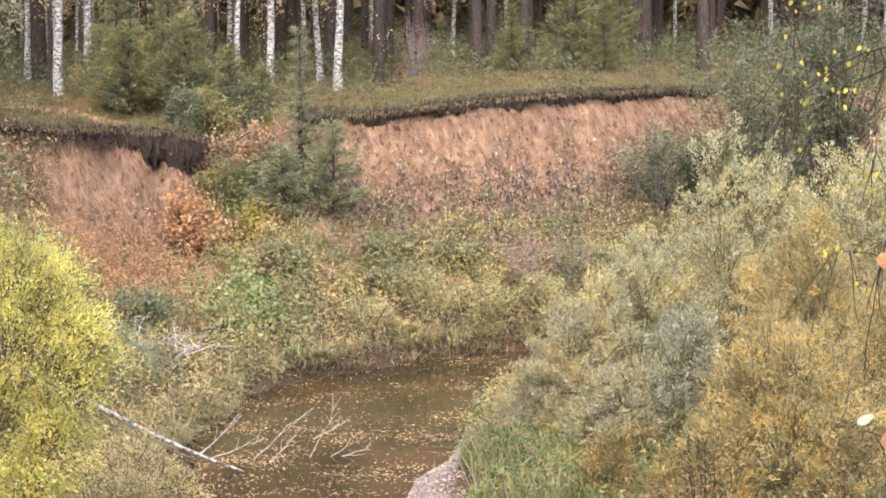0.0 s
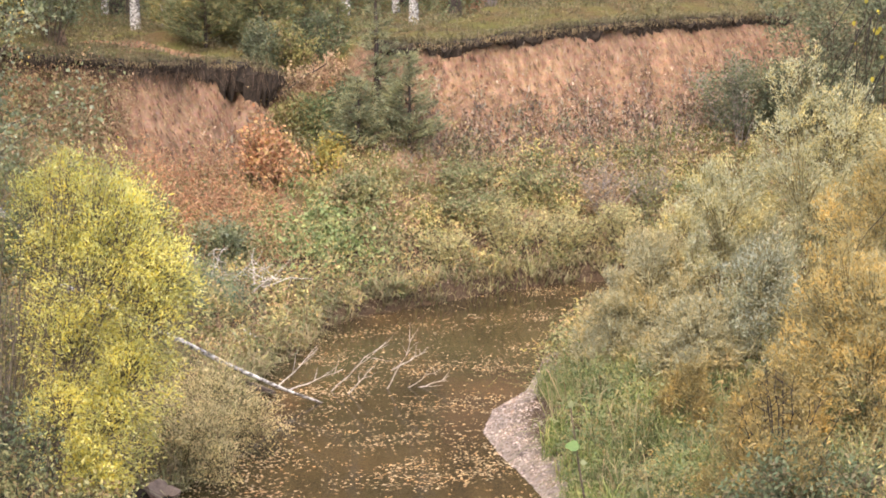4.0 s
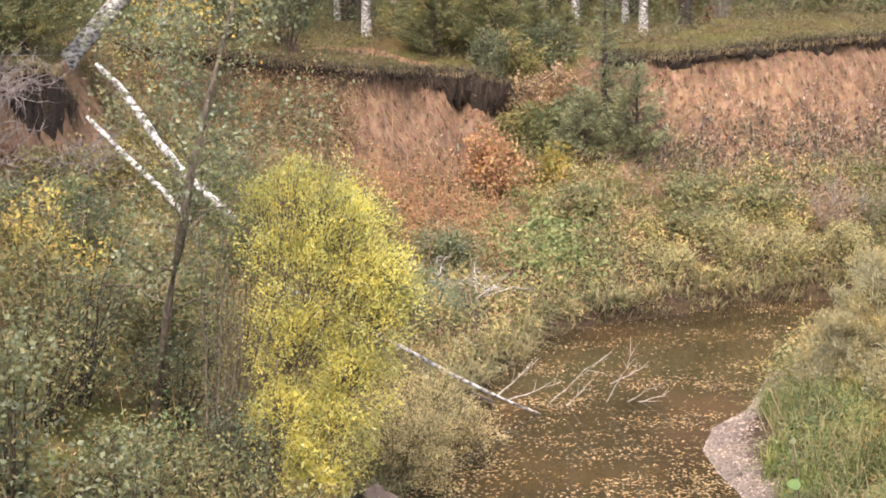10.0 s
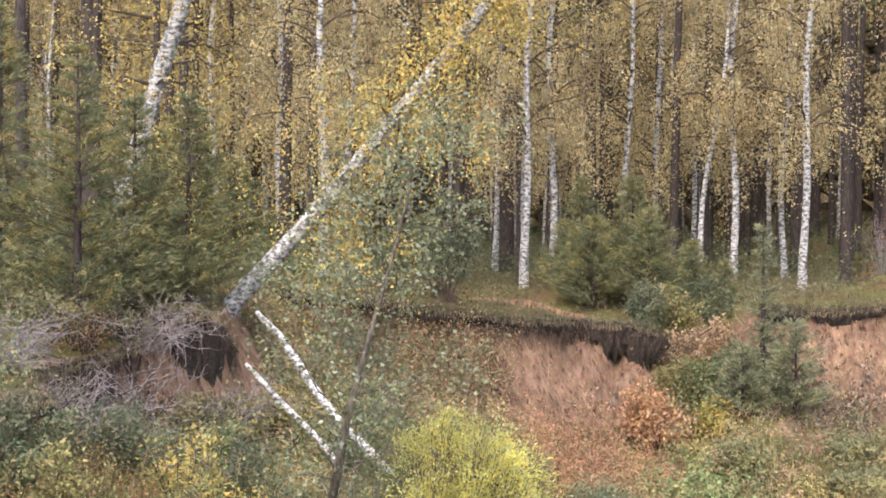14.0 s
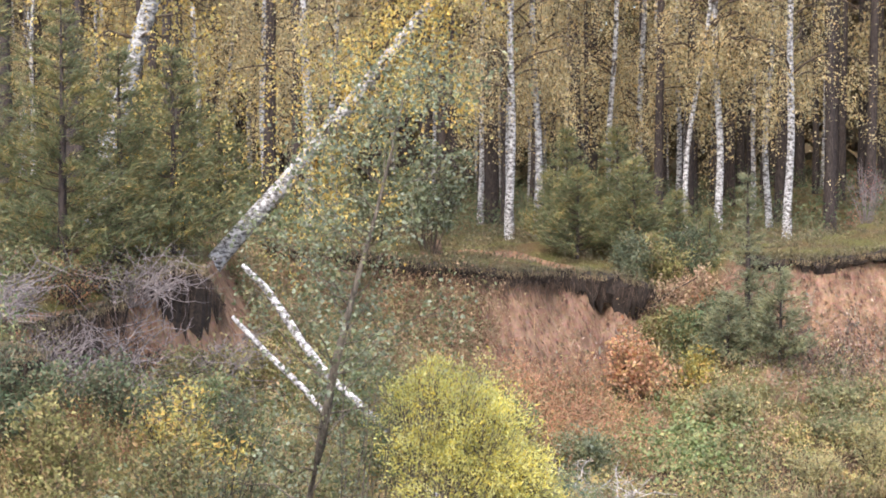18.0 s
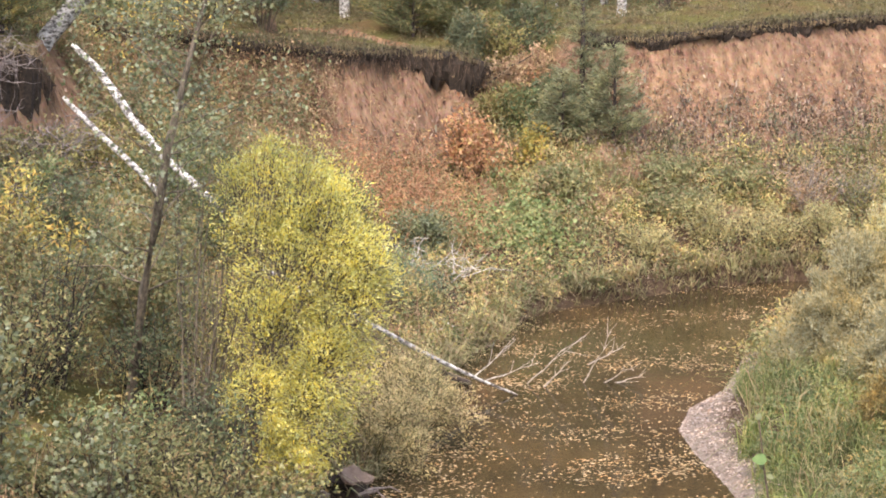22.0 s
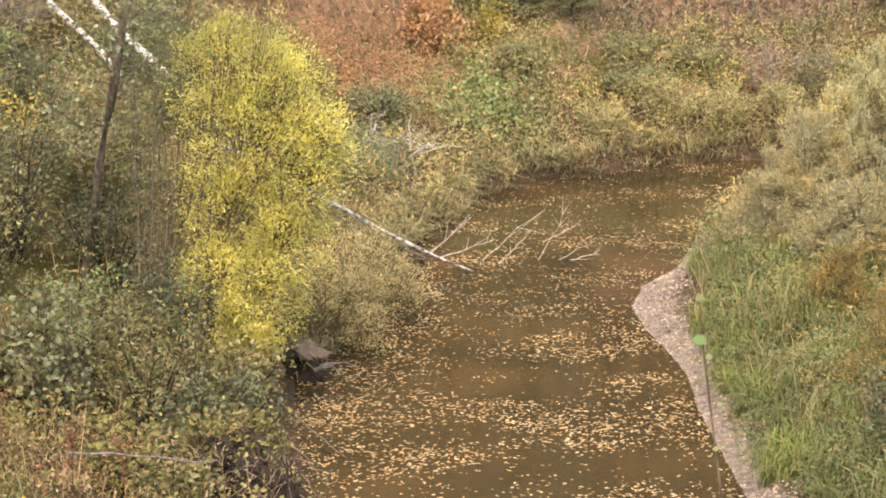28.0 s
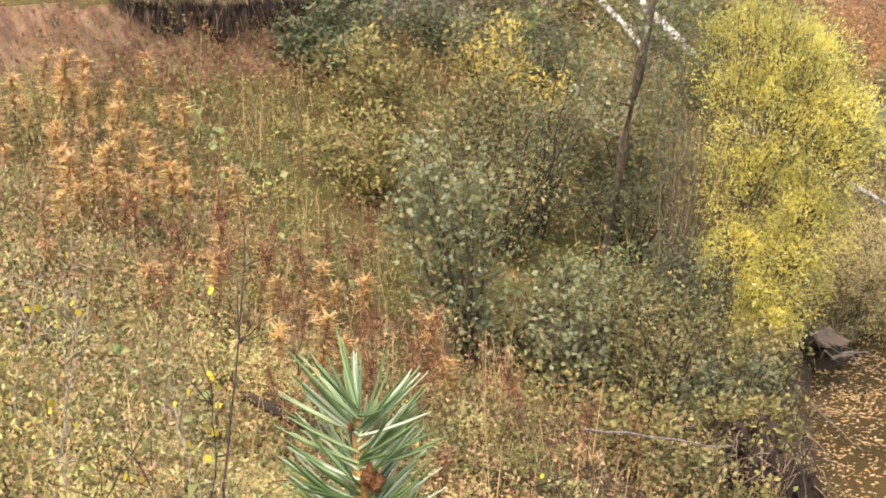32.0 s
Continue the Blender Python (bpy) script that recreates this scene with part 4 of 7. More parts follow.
leaves(far, np.stack([np.sin(fa) * fd, np.cos(fa) * fd, fz], 1), (0.6, 1.3), 0.75, r=fr)
whole("far_woods", far, FAR_LEAF, "dense brown autumn woods far behind the trunks", "woods", kind="stuff")


# ---- bushes and trees of the near and left banks ----
YELLOW_FOOT = (-5.75, 22.9, float(land(np.array([-5.75]), np.array([22.9]))[0]))
YELLOW_LOBES = ((-5.1, 22.9, 4.15, 0.42, 0.6), (-4.75, 22.9, 3.55, 0.46, 0.62), (-4.5, 22.8, 2.85, 0.42, 0.55), (-5.2, 22.7, 3.25, 0.44, 0.62), (-4.75, 22.7, 2.1, 0.4, 0.5), (-5.0, 22.6, 1.45, 0.4, 0.52), (-5.25, 22.5, 0.85, 0.34, 0.5),
                (-5.5, 22.9, 4.35, 0.32, 0.45), (-5.65, 22.8, 3.5, 0.36, 0.5), (-5.35, 23.0, 2.4, 0.38, 0.55), (-4.9, 23.2, 3.95, 0.42, 0.55), (-4.35, 22.9, 3.35, 0.36, 0.46), (-5.7, 22.7, 2.6, 0.34, 0.5), (-5.6, 22.6, 1.6, 0.34, 0.5), (-5.9, 22.9, 4.1, 0.3, 0.4))
put(lobed_bush("yellow_willow", "dense bright yellow willow bush leaning over the water", [(x - YELLOW_FOOT[0], y - YELLOW_FOOT[1], z - YELLOW_FOOT[2], a * 1.08, b * 1.12) for x, y, z, a, b in YELLOW_LOBES], 61, YELLOW_LEAF, 150, 46, (0.038, 0.072), 0.36, (0.14, 0.3), 0.085, 0.2,
               group="yellow willows", foot=0.3, bark=ASPEN_BARK, sparse=(0.55, 0.85, 1, 0.7, 1, 1, 1, 0.4, 0.4, 0.6, 0.6, 0.9, 0.35, 0.4, 0.35)), YELLOW_FOOT[0], YELLOW_FOOT[1])
put(bush("young_aspen", "thin dark upright aspen stems with few leaves", 5.3, 0.35, 165, ASPEN_LEAF, 3, 22, 14, (0.045, 0.085), 0.8, low=0.2, arch=0.0, bark=ASPEN_BARK, lean=(0.03, 0), fuzz=0.2), -7.0, 24.3)
put(bush("sparse_willow", "tall dark willow stems with thin yellow-green leaves", 4.2, 0.8, 164, OLIVE_HERB, 14, 16, 10, (0.035, 0.07), 0.42, lean=(0.1, 0.0), low=0.2, arch=0.1, fuzz=0.12, bark=ASPEN_BARK), -6.55, 22.9)
for bx, by, hh, ww, sd, mat in ((-7.0, 21.2, 1.0, 0.9, 251, SHRUB_LEAF), (-6.3, 20.3, 1.0, 0.8, 252, UNDER_LEAF), (-6.9, 19.4, 1.1, 0.9, 253, UNDER_LEAF), (-8.5, 21.8, 1.9, 1.0, 254, UNDER_LEAF), (-6.0, 21.3, 1.6, 0.7, 255, DARK_SHRUB), (-7.4, 23.9, 2.0, 1.0, 256, DARK_SHRUB), (-5.6, 19.4, 1.3, 0.7, 257, UNDER_LEAF), (-8.4, 23.0, 2.2, 1.0, 258, DARK_SHRUB)):
    put(bush("understory_shrub", "dark-stemmed shrub with thin olive leaves under the aspen", hh, ww, sd, mat, 15, 12, 16, (0.04, 0.085), 0.5, group="understory shrubs", low=0.15, bark=DARK_TWIG, fuzz=0.14), bx, by)
put(lobed_bush("pale_willow", "sparse pale olive willow bush spreading over the water", mounds(1.5, 1.15, 9, 67, 0.4, (0.25, 0)), 67, DRY_LEAF, 40, 30, (0.035, 0.07), 0.34, (0.2, 0.45), 0.06, 0.25, bark=OLIVE_STEM), -4.7, 26.9)
put(lobed_bush("pale_willow", "low sparse olive willow bush on the river edge", mounds(1.35, 0.95, 7, 68, 0.4, (0.3, 0)), 68, DRY_LEAF, 38, 28, (0.035, 0.07), 0.34, (0.2, 0.45), 0.06, 0.25, bark=OLIVE_STEM), -4.7, 25.6)


def aspen():
    """Slender aspen that leans over the bend: a dark crooked trunk, rising limbs and sparse leaves."""
    r = np.random.default_rng(91)
    ob = thing("aspen_tree", "slender dark-trunked aspen with sparse grey-green leaves", "tree")
    path = np.array([(-7.6, 23.5, 1.1), (-7.35, 23.2, 2.2), (-7.15, 22.9, 3.0), (-6.85, 22.5, 3.9), (-6.62, 22.35, 4.9), (-6.45, 22.5, 5.7), (-6.2, 22.7, 6.7), (-6.0, 22.8, 7.6), (-5.85, 22.9, 8.4)])
    g = Geo()
    tube(g, path, [0.078, 0.068, 0.062, 0.056, 0.048, 0.038, 0.026, 0.016, 0.008], 8, 0.08, r)
    trunk = part("trunk", g, ASPEN_BARK, ob, "dark grey bark", True)
    c = Geo()
    u = np.linspace(0, 1, len(path))
    for k in range(50):
        w = r.uniform(0.2, 0.99)
        p = np.array([np.interp(w, u, path[:, i]) for i in range(3)])
        a = r.uniform(0, 2 * np.pi)
        ln = r.uniform(0.7, 1.9) * (1.25 - 0.5 * w)
        pts = curve_pts(p, (math.cos(a), math.sin(a) * 0.7, r.uniform(0.1, 0.9)), ln, 6, (0, 0, 0.05), 0.06, r)
        limb = Geo()
        tube(limb, pts, np.linspace(0.016 * (1.2 - w), 0.003, 6), 4, 0, r)
        for _ in range(5):
            q = pts[r.integers(2, 6)]
            tw = curve_pts(q, r.normal(0, 1, 3) + [0, 0, 0.3], r.uniform(0.2, 0.5), 3, wiggle=0.05, r=r)
            tube(limb, tw, np.linspace(0.005, 0.002, 3), 3, 0, r)
            m = int(r.integers(5, 16) * (2.0 if w < 0.5 else 3.2))
            leaves(c, tw[r.integers(0, 3, m)] + r.normal(0, 0.15, (m, 3)), (0.04, 0.075), 0.85, droop=0.3, flat=0.4, r=r, kite=True)
        part("limb", limb, ASPEN_BARK, trunk)
    part("crown", c, ASPEN_LEAF, ob, "round grey-green leaves", kind="stuff")


aspen()
put(bush("aspen_sapling", "grey-green aspen sapling thicket on the slope", 3.1, 0.85, 92, ASPEN_LEAF, 12, 13, 18, (0.05, 0.09), 0.8, low=0.15, group="aspen saplings", fuzz=0.15), -7.55, 18.7)
put(bush("aspen_sapling", "grey-green aspen sapling thicket on the slope", 1.5, 0.6, 93, ASPEN_LEAF, 11, 12, 13, (0.05, 0.09), 0.8, low=0.15, group="aspen saplings", fuzz=0.14), -6.4, 18.9)
put(bush("aspen_sapling", "olive aspen sapling thicket by the water", 1.1, 0.6, 94, UNDER_LEAF, 11, 11, 12, (0.035, 0.07), 0.7, low=0.1, group="aspen saplings", fuzz=0.14), -5.3, 20.4)
put(bush("currant_bush", "dark green waterside shrub with hanging leaves", 1.0, 0.7, 95, OLIVE_HERB, 13, 10, 14, (0.05, 0.1), 0.6, low=0.1, group="waterside shrubs"), -5.2, 21.6)
put(bush("currant_bush", "olive waterside shrub with hanging leaves", 0.75, 0.6, 96, OLIVE_HERB, 14, 10, 20, (0.05, 0.1), 0.6, low=0.1, group="waterside shrubs"), -4.75, 18.7)
put(bush("yellow_shrub", "small golden yellow shrub on the slope", 1.3, 0.9, 97, YELLOWISH, 12, 10, 8, (0.06, 0.11), 0.5, group="yellow shrubs"), -10.6, 27.0)
put(bush("yellow_shrub", "small golden yellow shrub on the slope", 1.5, 0.7, 98, YELLOWISH, 11, 11, 10, (0.06, 0.11), 0.5, group="yellow shrubs"), -9.7, 25.9)
put(bush("green_shrub", "olive green leafy shrub on the slope below the roots", 2.0, 1.1, 99, UNDER_LEAF, 14, 12, 22, (0.06, 0.11), 0.5, group="slope shrubs"), -9.2, 24.2)
put(bush("green_shrub", "olive green leafy shrub on the slope below the roots", 1.7, 1.0, 100, UNDER_LEAF, 14, 12, 22, (0.06, 0.11), 0.5, group="slope shrubs"), -8.3, 26.4)
put(bush("green_shrub", "olive green leafy shrub on the slope below the roots", 1.8, 1.1, 101, SHRUB_LEAF, 14, 12, 26, (0.06, 0.11), 0.5, group="slope shrubs"), -12.0, 31.2)
put(bush("green_shrub", "green leafy shrub on the slope below the cliff", 1.6, 1.0, 102, SHRUB_LEAF, 14, 12, 26, (0.06, 0.11), 0.5, group="slope shrubs"), -8.8, 33.4)
put(bush("green_shrub", "green leafy shrub on the slope below the cliff", 1.7, 1.1, 103, SHRUB_LEAF, 14, 12, 26, (0.06, 0.11), 0.5, group="slope shrubs"), -10.6, 36.0)

# willows of the low bank
WILLOWS = ((5.2, 32.6, 5.55, 1.75, 14, 62, WILLOW_LEAF, "tall pale grey-green willow bush on the low bank"), (7.7, 32.8, 6.1, 2.2, 14, 65, WILLOW_LEAF, "tall pale grey-green willow bush on the low bank"),
           (3.35, 32.0, 4.0, 1.25, 10, 63, WILLOW_LEAF, "pale grey-green willow bush sloping to the water"), (2.2, 31.2, 2.75, 0.95, 9, 59, TAN_WILLOW, "tan willow bush leaning to the water"), (1.5, 30.6, 1.7, 0.7, 8, 60, TAN_WILLOW, "low tan willow bush at the water's edge"),
           (5.7, 29.9, 4.45, 1.3, 10, 54, GOLD_WILLOW, "bright golden willow bush on the low bank"), (3.7, 28.9, 3.0, 0.9, 8, 69, SILVER_WILLOW, "silvery blue-grey willow bush on the low bank"), (2.6, 28.4, 2.1, 0.85, 8, 53, TAN_WILLOW, "low tan and grey willow bush among the grass"),
           (4.7, 25.2, 3.5, 1.45, 14, 64, GOLD_WILLOW, "rounded golden willow bush on the low bank"), (3.35, 24.4, 1.9, 0.75, 8, 70, BRONZE_WILLOW, "low bronze willow bush beside the grass"), (7.2, 27.0, 4.3, 1.8, 12, 57, GOLD_WILLOW, "tall golden willow bush on the low bank"))
for bx, by, top, ww, lobes, sd, mat, lab in WILLOWS:
    hh = top - float(land(np.array([bx]), np.array([by]))[0])
    put(lobed_bush("willow_bush", lab, mounds(hh, ww, lobes, sd, 0.45), sd, mat, 50, 74, (0.045, 0.095), 0.27, group="willows of the low bank", bark=OLIVE_STEM), bx, by)
for bx, by, hh, ww, sd in ((2.75, 22.6, 1.2, 0.6, 261), (3.1, 21.4, 1.4, 0.7, 262), (2.35, 26.4, 1.0, 0.45, 263)):
    put(lobed_bush("willow_bush", "low bronze willow bush among the grass", mounds(hh, ww, 6, sd, 0.4), sd, BRONZE_WILLOW, 30, 34, (0.04, 0.085), 0.27, (0.18, 0.36), group="willows of the low bank", bark=OLIVE_STEM), bx, by)
put(bush("alder_bush", "dark bluish green alder bush on the low bank", 1.0, 0.8, 58, DARK_SHRUB, 16, 12, 20, (0.05, 0.1), 0.5), 2.75, 20.7)
put(bush("alder_bush", "dark bluish green alder bush on the low bank", 1.1, 0.8, 59, DARK_SHRUB, 15, 12, 18, (0.05, 0.1), 0.5, group="alders"), 3.4, 21.6)
put(bush("willow_bush", "thin bronze willow shoots under the golden bush", 1.7, 0.8, 265, BRONZE_WILLOW, 16, 13, 10, (0.04, 0.075), 0.45, group="willows of the low bank", bark=DARK_TWIG, low=0.1), 3.2, 22.7)

# far bank
put(bush("maple_bush", "orange-red maple bush at the foot of the cliff", 1.9, 0.55, 104, ORANGE_LEAF, 13, 10, 15, (0.06, 0.13), 0.7, group="orange maples"), -5.75, 42.7)
put(bush("maple_bush", "orange-red maple bush at the foot of the cliff", 1.1, 0.75, 105, ORANGE_LEAF, 12, 9, 15, (0.06, 0.12), 0.7, group="orange maples"), -5.3, 42.4)
put(bush("maple_bush", "small orange maple bush in the gully", 0.8, 0.5, 106, ORANGE_LEAF, 8, 8, 5, (0.06, 0.12), 0.7, group="orange maples"), -4.2, 45.2)
put(bush("yellow_shrub", "small golden yellow shrub in the gully", 0.9, 0.5, 107, YELLOWISH, 9, 9, 22, (0.06, 0.12), 0.6, group="yellow shrubs"), -4.3, 43.2)
put(young_conifer(5.1, 1.05, 71, "slender grey-green spruce standing in the gully", 0.9, SPRUCE, 1.15), -3.35, 44.6, z=2.1)
put(young_conifer(2.2, 0.95, 72, "bushy young pine at the foot of the cliff", 1.0, SPRUCE), -2.55, 43.9)
put(young_conifer(1.7, 0.85, 73, "bushy young pine at the foot of the cliff", 1.0, SPRUCE), -3.7, 43.6)
CONIFERS = [young_conifer(2.4, 1.15, 74, "young green pine on the turf", 1.2), young_conifer(3.4, 1.15, 75, "young green spruce at the wood's edge", 1.5)]
put(CONIFERS[0], -7.9, 48.2)
put(CONIFERS[1], 3.8, 56.7)
for bx, by, kind, turn, size in ((-6.5, 48.4, 0, 70, 1.05), (-9.0, 50.5, 0, 140, 0.8), (-5.5, 49.2, 0, 20, 0.7), (2.0, 57.2, 1, 20, 0.6), (-7.1, 49.6, 1, 10, 0.95), (-8.4, 49.5, 1, 50, 0.9), (2.4, 59.7, 1, 90, 0.55), (5.4, 59.5, 1, 10, 0.8), (-7.2, 51.5, 0, 200, 0.9),
                                 (-12.2, 47.5, 0, 33, 0.7), (-16.5, 45.5, 0, 120, 1.2), (-18.0, 44.0, 0, 10, 1.5), (4.6, 55.2, 1, 200, 0.7), (-4.6, 48.8, 0, 140, 0.5)):
    again(CONIFERS[kind], bx, by, turn, size)
put(young_conifer(5.6, 1.9, 76, "dark green pine beside the leaning birch", 1.3), -15.7, 34.4)
put(young_conifer(4.4, 1.6, 77, "dark green pine beside the leaning birch", 1.3), -14.6, 37.4)
put(young_conifer(4.4, 1.5, 80, "dark green pine beside the leaning birch", 1.3), -15.2, 36.0)
put(young_conifer(6.5, 2.0, 78, "dark green pine beside the leaning birch", 1.3), -18.2, 36.0)
put(young_conifer(5.0, 1.7, 79, "dark green pine above the brush"), -16.9, 31.5)
put(bush("rowan_bush", "bare grey rowan with a few red leaves", 1.8, 0.8, 108, RED_LEAF, 22, 9, 1, (0.025, 0.045), 0.5, bark=GREY_TWIG, low=0.45), -0.85, 54.6)
put(bush("alder_bush", "grey-green twiggy alder bush beside the cliff", 2.5, 1.2, 109, GREY_LEAF, 20, 14, 16, (0.05, 0.1), 0.6, bark=PALE_TWIG), 5.3, 46.8)
put(bush("alder_bush", "grey-green alder bush beside the cliff", 2.6, 1.2, 110, GREY_LEAF, 20, 14, 22, (0.05, 0.1), 0.6), 6.5, 47.2)
put(bush("grey_willow", "tall grey-green willow tree at the cliff's end", 5.4, 2.0, 111, GREY_LEAF, 30, 18, 34, (0.08, 0.15), 0.35, group="grey willows"), 7.6, 46.5)
put(bush("grey_willow", "tall grey-green willow tree at the cliff's end", 6.5, 2.4, 112, GREY_LEAF, 30, 18, 34, (0.08, 0.15), 0.35, group="grey willows"), 10.0, 49.0)
put(bush("grey_willow", "tall grey-green willow tree behind the low bank", 7.5, 3.0, 113, GREY_LEAF, 30, 18, 34, (0.08, 0.15), 0.35, group="grey willows"), 12.5, 43.0)
put(bush("bare_shrub", "grey twiggy shrub with few leaves below the cliff", 1.5, 0.9, 114, HERB_BROWN, 18, 14, 6, (0.06, 0.1), 0.4, bark=PALE_TWIG, group="twiggy shrubs"), 1.9, 43.3)
put(bush("bare_shrub", "grey twiggy shrub with few leaves below the cliff", 1.2, 0.8, 115, HERB_GREEN, 18, 14, 6, (0.06, 0.1), 0.4, bark=PALE_TWIG, group="twiggy shrubs"), 3.0, 44.0)
put(bush("green_shrub", "light green birch shrub on the turf above the cliff", 2.8, 1.1, 116, ASPEN_LEAF, 12, 12, 14, (0.07, 0.12), 0.8, group="turf shrubs"), -10.6, 43.3)
put(bush("green_shrub", "light green birch shrub on the turf above the cliff", 2.2, 1.0, 117, ASPEN_LEAF, 10, 10, 14, (0.07, 0.12), 0.8, group="turf shrubs"), -12.0, 44.2)
for bx, by, hh, ww, sd in ((-0.4, 41.4, 1.1, 0.7, 118), (0.9, 42.0, 0.9, 0.7, 119), (-1.6, 40.2, 0.8, 0.6, 120), (2.2, 42.4, 0.9, 0.7, 121)):
    put(bush("yellow_shrub", "pale yellow-green willow shrub above the waterline", hh, ww, sd, PALE_YELLOW, 14, 11, 24, (0.05, 0.1), 0.3, group="waterline shrubs"), bx, by)


# the overgrown gully
for bx, by, hh, ww, sd, mat, lab in ((-5.15, 44.5, 0.9, 0.55, 139, OLIVE_HERB, "olive brown shrub beside the hollow"), (-5.15, 45.2, 1.3, 0.7, 140, HERB_BROWN, "brown twiggy shrub in the gully"), (-5.6, 46.4, 1.3, 0.9, 122, OLIVE_HERB, "olive shrub in the gully"), (-4.9, 47.4, 1.6, 0.9, 123, DARK_SHRUB, "dark green shrub in the gully"), (-4.6, 45.9, 0.9, 0.6, 124, HERB_BROWN, "brown withering shrub in the gully"),
                                     (-4.9, 44.4, 1.1, 0.8, 125, SHRUB_LEAF, "green shrub in the gully"), (-3.9, 44.6, 1.2, 0.8, 126, DARK_SHRUB, "dark green shrub in the gully"), (-6.2, 45.9, 1.0, 0.7, 127, GREY_LEAF, "grey shrub beside the dark hollow"),
                                     (-1.3, 43.3, 0.55, 0.8, 128, HERB_GREEN, "grey-green shrub below the cliff"), (0.4, 43.6, 0.5, 0.8, 129, HERB_GREEN, "low grey-green shrub below the cliff"), (-3.6, 41.6, 0.55, 0.8, 130, HERB_GREEN, "low grey-green shrub on the bank"),
                                     (-7.8, 38.4, 0.9, 0.8, 136, SHRUB_LEAF, "low green shrub on the bank"), (-5.9, 37.6, 0.9, 0.7, 137, ASPEN_LEAF, "low grey-green shrub on the bank"), (-1.0, 42.2, 0.5, 0.8, 138, HERB_GREEN, "low grey-green shrub on the bank")):
    put(bush("gully_shrub" if by > 44 else "bank_shrub", lab, hh, ww, sd, mat, 14, 12, 28, (0.06, 0.12), 0.5, group="shrubs of the far bank", low=0.05), bx, by)


# ---- fallen and leaning birches ----
def birch_stem(name, label, path, radii, seed, bark=None):
    r = np.random.default_rng(seed)
    ob = thing(name, label, "tree trunk")
    g = Geo()
    path = np.asarray(path, float)
    u = np.linspace(0, 1, len(path))
    w = np.linspace(0, 1, 4 * len(path))
    fine = np.stack([np.interp(w, u, path[:, i]) for i in range(3)], 1)
    tube(g, fine, np.interp(w, u, radii), 12, 0.03, r)
    trunk = part("trunk", g, bark or BIRCH_BARK, ob, "white bark with black scars", True)
    return ob, fine, r, trunk


lean_ob, lean_path, r, lean_trunk = birch_stem("leaning_birch", "thick white birch leaning far out from the turf edge", [(-14.3, 38.2, 4.7), (-14.0, 38.46, 5.26), (-12.58, 39.0, 6.93), (-11.43, 39.3, 8.37), (-9.78, 39.6, 10.42), (-8.46, 39.8, 12.1), (-7.2, 39.9, 13.8), (-6.0, 39.9, 15.5)],
                                   [0.24, 0.2, 0.18, 0.165, 0.15, 0.12, 0.08, 0.03], 131, OLD_BARK)
crown = Geo()
for k in range(46):
    p = lean_path[r.integers(9, len(lean_path))]
    pts = curve_pts(p, (r.normal(0, 0.6), r.normal(0, 0.6), r.uniform(0.2, 1)), r.uniform(0.8, 2.4), 6, (0, 0, -0.7), 0.04, r)
    limb = Geo()
    tube(limb, pts, np.linspace(0.03, 0.006, 6), 5, 0, r)
    for _ in range(4):
        q = pts[r.integers(2, 6)]
        hang = curve_pts(q, (r.normal(0, 0.3), r.normal(0, 0.3), -1), r.uniform(0.6, 1.8), 4, wiggle=0.04, r=r)
        tube(limb, hang, np.linspace(0.006, 0.002, 4), 3, 0, r)
        at = hang[r.integers(0, 4, 60)] + r.normal(0, 0.16, (60, 3))
        leaves(crown, at, (0.06, 0.105), 0.8, droop=0.8, flat=0.2, r=r)
    part("limb", limb, TWIG, lean_trunk, "dark thin branch")
hang_from = np.array([(-12.7, 38.9, 6.7), (-12.2, 39.0, 7.3), (-13.0, 38.8, 9.0), (-12.4, 38.9, 9.5), (-13.6, 38.6, 8.6), (-12.0, 39.0, 9.8), (-11.2, 38.6, 9.6), (-10.4, 38.8, 10.5), (-9.6, 38.9, 11.3), (-8.8, 39.0, 12.3), (-10.9, 38.7, 9.2), (-9.2, 39.0, 11.6), (-14.6, 37.6, 7.6), (-15.2, 37.4, 8.6), (-14.1, 37.8, 8.2), (-15.8, 37.6, 9.4)])
for p in hang_from:
    for _ in range(5):
        at = p + np.array([r.normal(0, 0.25), r.normal(0, 0.25), 0]) + np.outer(r.uniform(-2.2, 0.6, 46), [0, 0, 1]) + r.normal(0, 0.09, (46, 3))
        leaves(crown, at, (0.05, 0.09), 0.8, droop=0.8, flat=0.2, r=r)
part("crown", crown, GOLD_BIRCH, lean_ob, "hanging strings of yellow leaves", kind="stuff")

thick, thick_path, r, thick_trunk = birch_stem("old_birch", "thick scarred old birch with dark branches", [(-17.3, 39.2, 4.9), (-17.13, 39.4, 6.4), (-16.7, 39.6, 8.3), (-16.21, 39.75, 10.15), (-15.57, 39.8, 12.1), (-15.1, 39.8, 13.4), (-14.5, 39.8, 16.5)], [0.25, 0.22, 0.21, 0.2, 0.175, 0.14, 0.06], 132, OLD_BARK)
crown = Geo()
